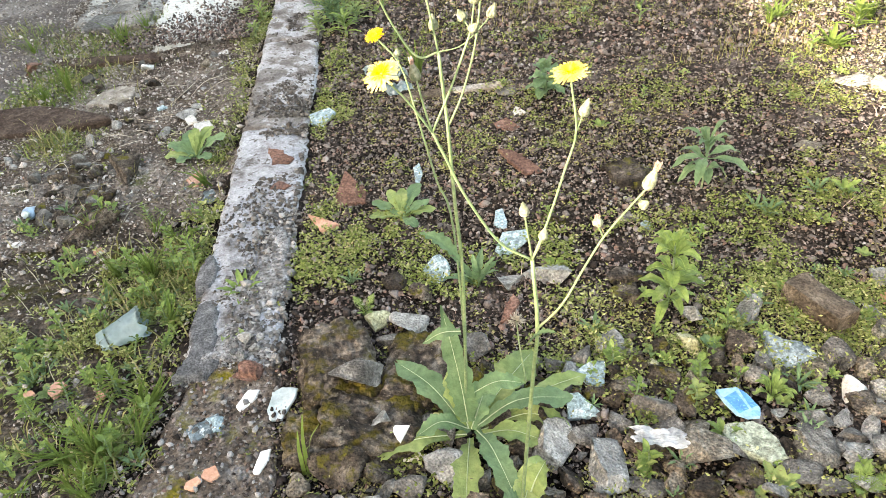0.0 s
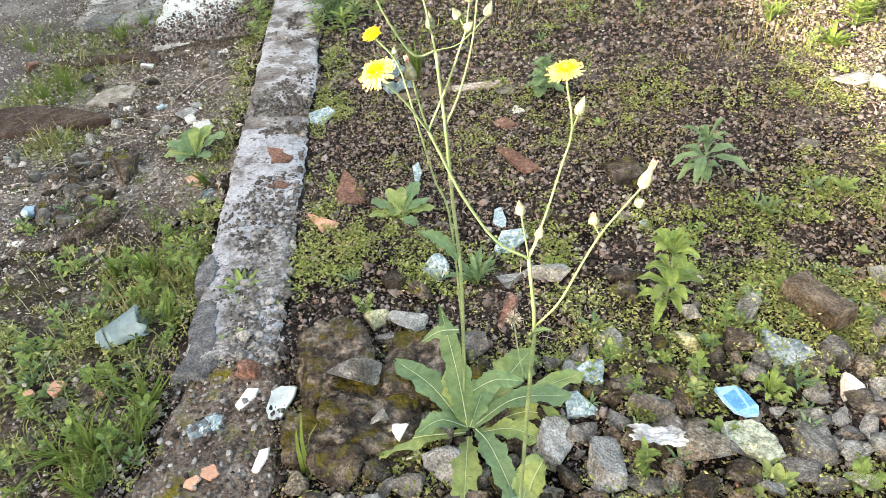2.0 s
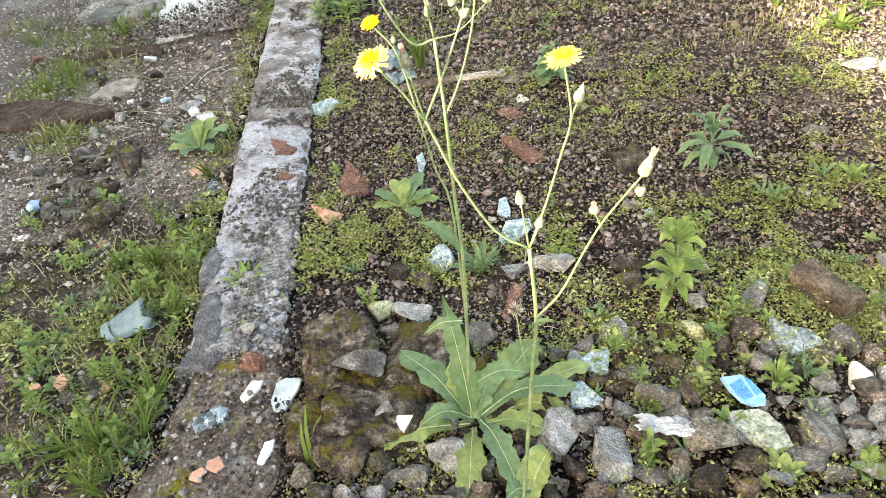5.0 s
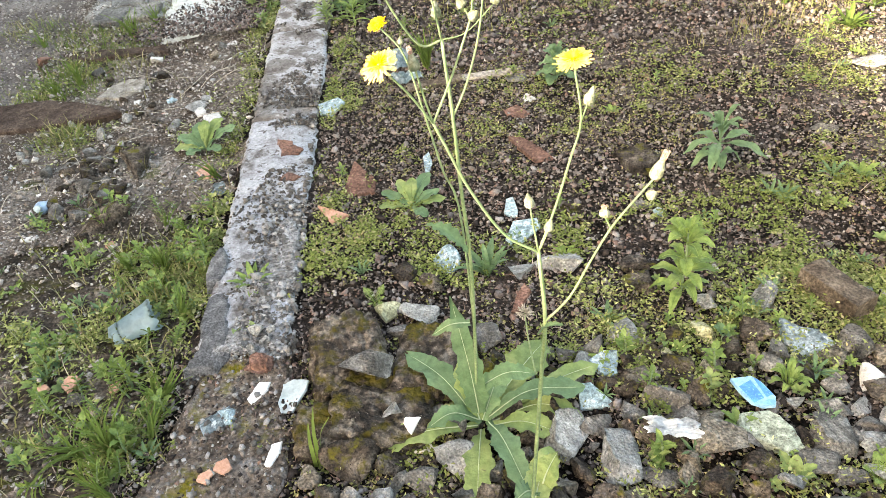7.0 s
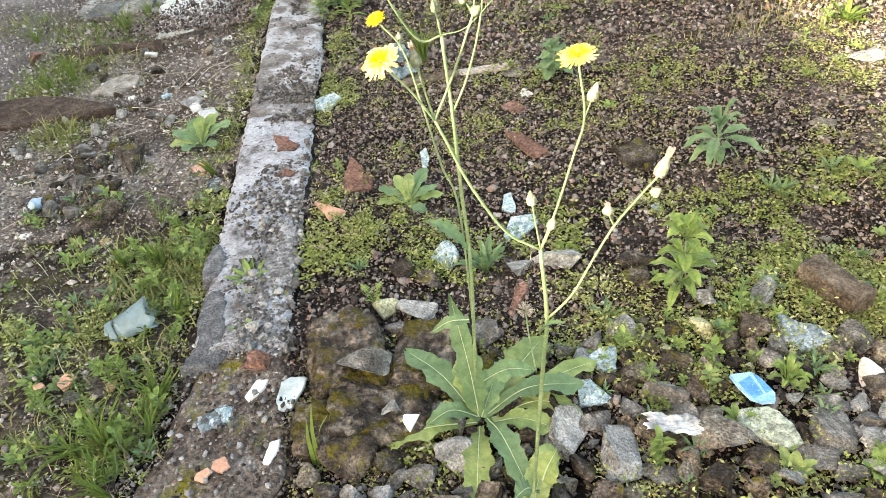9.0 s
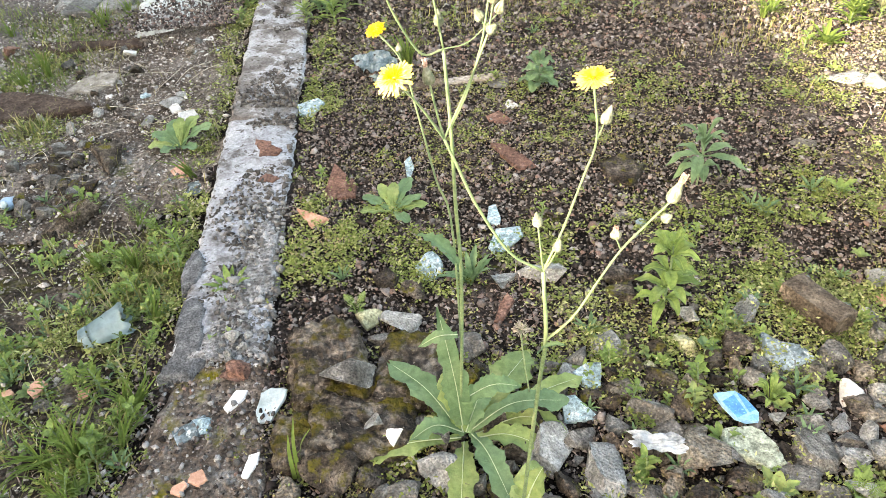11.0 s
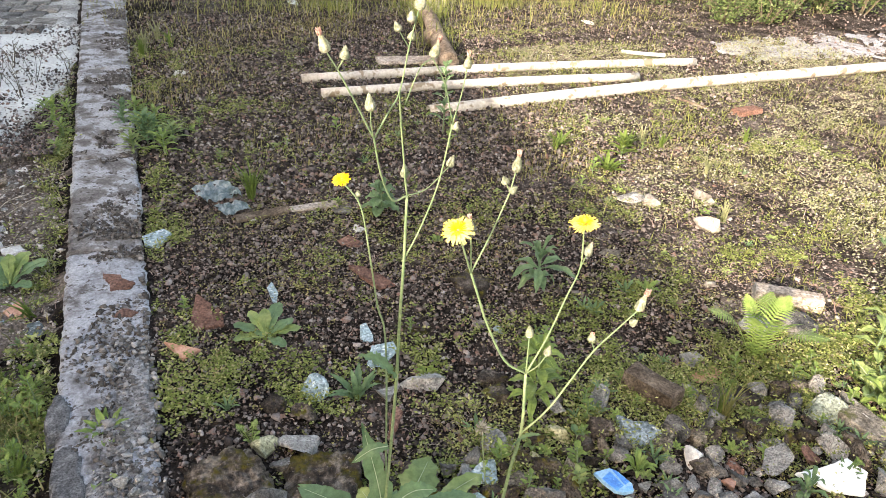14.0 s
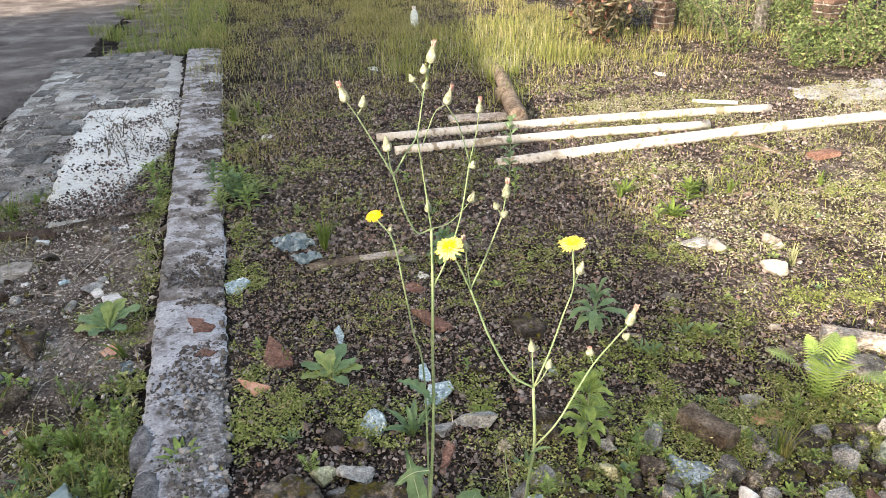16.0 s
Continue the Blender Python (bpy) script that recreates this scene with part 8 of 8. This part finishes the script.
# thin straw-coloured grass in the sun
ax, ay, R4 = scatter(60000, 0.8, 4.6, -0.4, 5.0, 51)
dense = np.clip(0.5 + 0.6 * field(ax, ay, 52, 5.0) + 0.5 * field(ax, ay, 53, 22.0), 0.03, 1) * np.clip((ax - 0.9 - 0.1 * field(ax, ay, 54, 3.0)) / 0.7, 0, 1) * np.clip(1.2 - 0.16 * np.maximum(0, ay - 1.5), 0.25, 1)
keep = R4.uniform(0, 1, 60000) < dense
blades("sunlit_grass", ax[keep][::2], ay[keep][::2], 0.065, 0.0034, LIME_GRASS, "thin yellow-green grass in the sun", 55, 2.6)
blades("sunlit_litter", ax[keep][1::4], ay[keep][1::4], 0.06, 0.0034, LITTER, "dry pinkish litter in the sunlit grass", 155, 5.0)
hx, hy, R17 = scatter(26000, 1.15, 4.6, 0.3, 4.8, 181)
ok = R17.uniform(0, 1, 26000) < np.clip((hx - 1.15) / 0.5, 0, 1) * np.clip(0.7 + 0.5 * field(hx, hy, 182, 4.0), 0.15, 1)
blades("trodden_litter", hx[ok], hy[ok], 0.06, 0.0045, LITTER, "trodden pinkish litter on the sunlit ground", 183, 8.0)
ox, oy, R14 = scatter(12000, 1.8, 4.3, 0.2, 3.2, 151)
ok = R14.uniform(0, 1, 12000) < np.clip(0.55 + 0.6 * field(ox, oy, 152, 7.0), 0.05, 1) * np.clip((ox - 1.8) / 0.6, 0, 1)
blades("sunlit_straw", ox[ok][::2], oy[ok][::2], 0.055, 0.0036, STRAW, "pale trodden straw in the sunlit grass", 153, 4.5)
blades("sunlit_turf", ox[ok][1::2], oy[ok][1::2], 0.06, 0.0036, LIME_GRASS, "short yellow-green grass in the sun", 154, 2.5)
sx2, sy2, R5 = scatter(34000, 0.8, 4.2, -0.4, 3.4, 56)
keep = R5.uniform(0, 1, 34000) < 0.6 * np.clip(0.25 + 0.9 * field(sx2, sy2, 57, 6.0), 0, 1) * np.clip((sx2 - 0.95) / 0.6, 0, 1)
sprigs("sunlit_ground_cover", sx2[keep], sy2[keep], 7, 0.03, 0.013, STRAW, "sunlit creeping ground cover in the grass", 58, 0.014)
# taller grass at the back
bx, by, R6 = scatter(60000, -1.15, 3.2, 3.2, 11.0, 61, 0.75)
dense = np.clip(0.22 + 0.6 * field(bx, by, 62, 2.6) + 0.5 * field(bx, by, 63, 12.0), 0, 1) * np.clip((by - 3.6 - 0.6 * field(bx, by, 64, 1.7)) / 2.6, 0, 1) * (1 - np.clip((bx - 1.7) / 0.5, 0, 0.6) * (by < 5.2)) * (1 - 0.9 * (np.abs(bx - 1.11 - 0.2 * (by - 3)) < 0.1) * (by < 4.3))
keep = (R6.uniform(0, 1, 60000) < dense) & (bx > -0.8 - 0.041 * by)
blades("tall_grass", bx[keep], by[keep], 0.13, 0.005, OLIVE, "tall olive grass at the back", 65, 1.3)
# fresh yellow-green clumps among it
lx2, ly2 = [], []
R15 = np.random.RandomState(161)
for cx0, cy0, r0, n in ((1.05, 5.5, 0.3, 600), (1.95, 5.35, 0.28, 900), (1.55, 6.4, 0.4, 700), (2.4, 6.3, 0.35, 600), (1.4, 4.95, 0.16, 240), (2.15, 4.75, 0.18, 240), (0.75, 4.7, 0.14, 350), (0.2, 5.1, 0.25, 240), (1.2, 3.5, 0.07, 90), (1.48, 4.55, 0.13, 420), (1.36, 4.2, 0.07, 120)):
    lx2.append(R15.normal(cx0, r0, n))
    ly2.append(R15.normal(cy0, r0 * 1.2, n))
lx2, ly2 = np.concatenate(lx2), np.concatenate(ly2)
blades("clump_straw", lx2[::4], ly2[::4], 0.17, 0.0044, STRAW, "dry straw in the grass clumps at the back", 163, 1.4)
blades("lime_grass", np.delete(lx2, np.s_[::4]), np.delete(ly2, np.s_[::4]), 0.19, 0.0048, LIME_GRASS, "bright yellow-green grass clumps at the back", 162, 1.2)
cx, cy, R7 = scatter(26000, -2.8, -0.75, 6.3, 16.0, 71, 1.4)
keep = (cx > -2.0 - 0.05 * (cy - 6.0) + 0.2 * field(cx, cy, 72, 4.0)) & (cx < -0.78 - 0.02 * (cy - 6)) & (cy > 6.45 + 0.12 * field(cx, cy, 75, 6.0)) & (R7.uniform(0, 1, 26000) < np.clip(0.8 + 0.7 * field(cx, cy, 74, 9.0), 0.05, 1))
blades("roadside_grass", cx[keep][::3], cy[keep][::3], 0.15, 0.006, LIME_GRASS, "fresh yellow-green grass beside the road", 73, 0.8)
blades("roadside_undergrowth", cx[keep][1::3], cy[keep][1::3], 0.12, 0.006, GRASS, "darker olive grass beside the road", 76, 1.0)
dx, dy, R8 = scatter(24000, 2.0, 6.5, 3.4, 7.5, 81)
keep = R8.uniform(0, 1, 24000) < np.clip(0.5 + 0.6 * field(dx, dy, 82, 2.4), 0, 1) * np.clip((dy - 4.0 - 0.4 * field(dx, dy, 83, 2.0)) / 0.6, 0, 1)
blades("edge_grass", dx[keep][::2], dy[keep][::2], 0.13, 0.005, LIME_GRASS, "mixed green grass along the far edge", 84, 1.8)
blades("edge_olive_grass", dx[keep][1::2], dy[keep][1::2], 0.12, 0.005, OLIVE, "olive grass along the far edge", 85, 2.0)
ex, ey, R9 = scatter(22000, -0.74, 1.5, 1.4, 4.8, 91)
keep = R9.uniform(0, 1, 22000) < np.clip(0.25 + 0.8 * field(ex, ey, 92, 3.5), 0, 1)
blades("sparse_grass", ex[keep], ey[keep], 0.045, 0.0032, OLIVE, "sparse short grass on the gravel", 93, 0.8)
# dry litter lying on the shaded gravel and the verge
tx, ty, R12 = scatter(26000, -2.1, 1.5, -0.5, 4.6, 111, 1.4)
ok = ~on_kerb(tx, ty)
blades("dry_litter", tx[ok], ty[ok], 0.035, 0.0024, LITTER, "dry stalks and bits of litter on the soil", 112, 6.0)
# short mixed grass behind the pipes and under the tall grass
ux, uy, R13 = scatter(24000, -1.1, 3.0, 3.6, 9.5, 121, 0.8)
ok = (ux > -0.85 - 0.041 * uy) & (R13.uniform(0, 1, 24000) < np.clip((uy - 3.4 - 0.6 * field(ux, uy, 122, 2.2)) / 1.2, 0, 1) * np.clip(0.6 + 0.6 * field(ux, uy, 123, 6.0), 0.1, 1))
blades("matted_grass", ux[ok], uy[ok], 0.09, 0.005, OLIVE, "matted olive-brown grass at the back", 124, 2.4)

# small weeds of several kinds, scattered where the ground cover is thick
def scatter_chips():
    rnd = random.Random(321)
    for k in range(190):
        x, y = rnd.uniform(-1.7, -0.88), rnd.uniform(0.75, 2.6)
        w = rnd.triangular(0.007, 0.034, 0.011)
        key = rnd.choices(("white", "grey", "blue", "terracotta"), (6, 4, 1, 1))[0]
        shard(key, x - 0.05 * y, y, w, w * rnd.uniform(0.5, 0.9), 0.006, rnd.uniform(0, 360), rnd.uniform(0, 15), 0, 400 + k, 5, lift=0.003)


scatter_chips()


def scatter_lumps():
    rnd = random.Random(55)
    for k in range(110):
        x, y = rnd.uniform(-1.75, -0.95), rnd.uniform(0.85, 2.5)
        w = rnd.choice((0.02, 0.025, 0.03, 0.04, 0.055))
        rock(rnd.choices(("grey", "pale", "white", "dark", "tan"), (4, 4, 1.5, 3, 1))[0], x - 0.04 * y, y, w, w * rnd.uniform(0.7, 1.1), w * 0.6, rnd.uniform(0, 360), rnd.randrange(1, 9), lift=0.005)


scatter_lumps()


def scatter_weeds():
    rnd = random.Random(123)
    kinds = [
        rosette("small_weed", -1.02, 0.3, 7, 0.045, 0.017, HERB, "small green weed with pointed leaves", 201, 0.5, lobes=0.06),
        rosette("small_weed", -1.1, 0.12, 6, 0.035, 0.019, LEAF_YELLOW, "small pale weed with rounded leaves", 202, 0.45, lobes=0.03, shape=0.4),
        herb("small_weed", -0.95, 0.42, 0.075, 4, 0.04, 0.016, HERB, "small upright weed with paired leaves", 203),
        rosette("small_weed", -1.2, 0.25, 8, 0.055, 0.01, LEAF, "small weed with narrow grey-green leaves", 204, 0.8, lobes=0.05),
    ]
    for _ in range(75):
        x, y, size = rnd.uniform(0.1, 1.25), rnd.triangular(-0.38, 0.35, -0.1), rnd.uniform(0.4, 0.85)
        copy_thing(kinds[rnd.randrange(4)], pose(x, y, ground_z(x, y) + 0.012, rnd.uniform(-12, 12), rnd.uniform(-12, 12), rnd.uniform(0, 360)) @ Matrix.Scale(size, 4))
    sprays = [
        herb("verge_herb", -0.86, 0.55, 0.1, 7, 0.034, 0.009, HERB, "leaning fresh green herb beside the kerb", 206, per=3, droop=0.2),
        herb("verge_herb", -0.93, 0.1, 0.08, 6, 0.04, 0.008, GRASS, "leaning narrow-leaved herb beside the kerb", 207, per=3, droop=0.4),
        tuft("grass_tuft", -0.9, -0.1, 14, 0.13, GRASS, "arching green grass blades on the verge", 208, 1.0, 0.006),
    ]
    for _ in range(52):
        y = rnd.choice((rnd.gauss(0.5, 0.14), rnd.gauss(0.02, 0.1), rnd.uniform(-0.3, 1.0)))
        x, size = -0.84 - 0.058 * y - abs(rnd.gauss(0, 0.1)), rnd.uniform(0.5, 0.9)
        if math.hypot(x + 0.966, y - 0.282) < 0.07:
            continue
        copy_thing(sprays[rnd.choice((0, 0, 1, 1, 2, 2))], pose(x, y, ground_z(x, y), rnd.uniform(-38, 38), rnd.uniform(-38, 25), rnd.uniform(0, 360)) @ Matrix.Scale(size, 4))
    spots = 0
    while spots < 200:
        x, y = (rnd.uniform(-1.6, -0.82), rnd.uniform(-0.3, 1.0)) if spots < 110 else (rnd.uniform(-0.5, 2.0), rnd.uniform(-0.25, 2.4))
        thick = float(cover(np.array([x]), np.array([y]))[0])
        if rnd.random() > thick or (x < -0.5 and x > -0.81 - 0.058 * y):
            continue
        s = rnd.uniform(0.5, 1.0)
        copy_thing(kinds[rnd.randrange(4)], pose(x, y, ground_z(x, y), rnd.uniform(-8, 8), rnd.uniform(-8, 8), rnd.uniform(0, 360)) @ Matrix.Scale(s, 4))
        spots += 1


scatter_weeds()

# crumbled clods of soil on the verge
crnd = random.Random(91)
for k in range(60):
    f = crnd.random()
    x, y = -1.31 - 0.04 * f + crnd.gauss(0, 0.06), 0.72 + 0.5 * f + crnd.gauss(0, 0.03)
    w = crnd.triangular(0.018, 0.07, 0.028)
    rock("dark" if k % 3 else "grey", x, y, w, w * crnd.uniform(0.7, 1.2), w * 0.55, crnd.uniform(0, 360), crnd.randrange(1, 9), lift=0.003, label="crumbly grey-brown clod of hardened soil")

# round drain cap at the slab's rim
cap = thing("drain_cap", (-1.742, 4.620, 0.0), "round dull grey drain cap in cement", "drain cap")
part("rim", lathe(bmesh.new(), ((0.078, -0.02), (0.08, 0.022), (0.068, 0.025), (0.066, 0.02)), 28), CONCRETE, cap)
part("lid", lathe(bmesh.new(), ((0.064, -0.01), (0.064, 0.02), (0.03, 0.022), (0.008, 0.022)), 28), TARMAC, cap)


def dry_weed(x, y, h, seed):
    """A leafless dry weed with thin forked stalks."""
    rnd = random.Random(seed)
    ob = thing("dry_weed", (x, y, ground_z(x, y)), "thin leafless dry weed beside the slab", "weed")
    for k in range(4):
        tip = Vector((rnd.uniform(-0.35, 0.35) * h, rnd.uniform(-0.35, 0.35) * h, h * rnd.uniform(0.6, 1)))
        bm = tube(bmesh.new(), [(0, 0, -0.01), tip * 0.5 + Vector((0.01, 0, 0.02)), tip], 0.0022, 0.001, 5, 5)
        for f in (0.5, 0.65, 0.8, 0.92):
            d = Vector((rnd.uniform(-0.05, 0.05), rnd.uniform(-0.05, 0.05), rnd.uniform(0.01, 0.05)))
            tube(bm, [tip * f, tip * f + d], 0.0012, 0.0009, 4, 2)
        part("stalk", bm, TWIG, ob)


for k, (x, y, h) in enumerate((((-1.332, 3.126, 0.28), (-1.196, 2.931, 0.22), (-1.171, 3.187, 0.26), (-1.317, 3.526, 0.20), (-1.010, 3.311, 0.18)))):
    dry_weed(x, y, h, 300 + k)

# pavers beside the slab, one by one
pavers = tagged(new("paving"), "worn grey brick pavers beside the road", "paving", kind="structure")
PAVER_MESHES = [paver_mesh(k) for k in range(5)]
prnd = random.Random(5)
for row in range(20):
    for col in range(9):
        y = 2.55 + row * 0.2
        x = -1.06 - 0.058 * (y - 2.5) - 0.08 - col * 0.162 - (0.08 if row % 2 else 0)
        on_slab = y < 4.3 and x > -1.66 - 0.05 * (y - 4.2)
        if on_slab or x < -2.05 - 0.1 * (y - 4.0) * (y > 4.0) or (y < 3.4 and x < -1.95):
            continue
        p = new("paver", PAVER_MESHES[prnd.randrange(5)])
        p.parent = pavers
        p.matrix_basis = pose(x, y, -0.013 + prnd.uniform(-0.004, 0.003) - 0.012 * (x < -1.8), prnd.uniform(-1.5, 1.5), prnd.uniform(-1, 1), -3 + prnd.uniform(-1.5, 1.5))
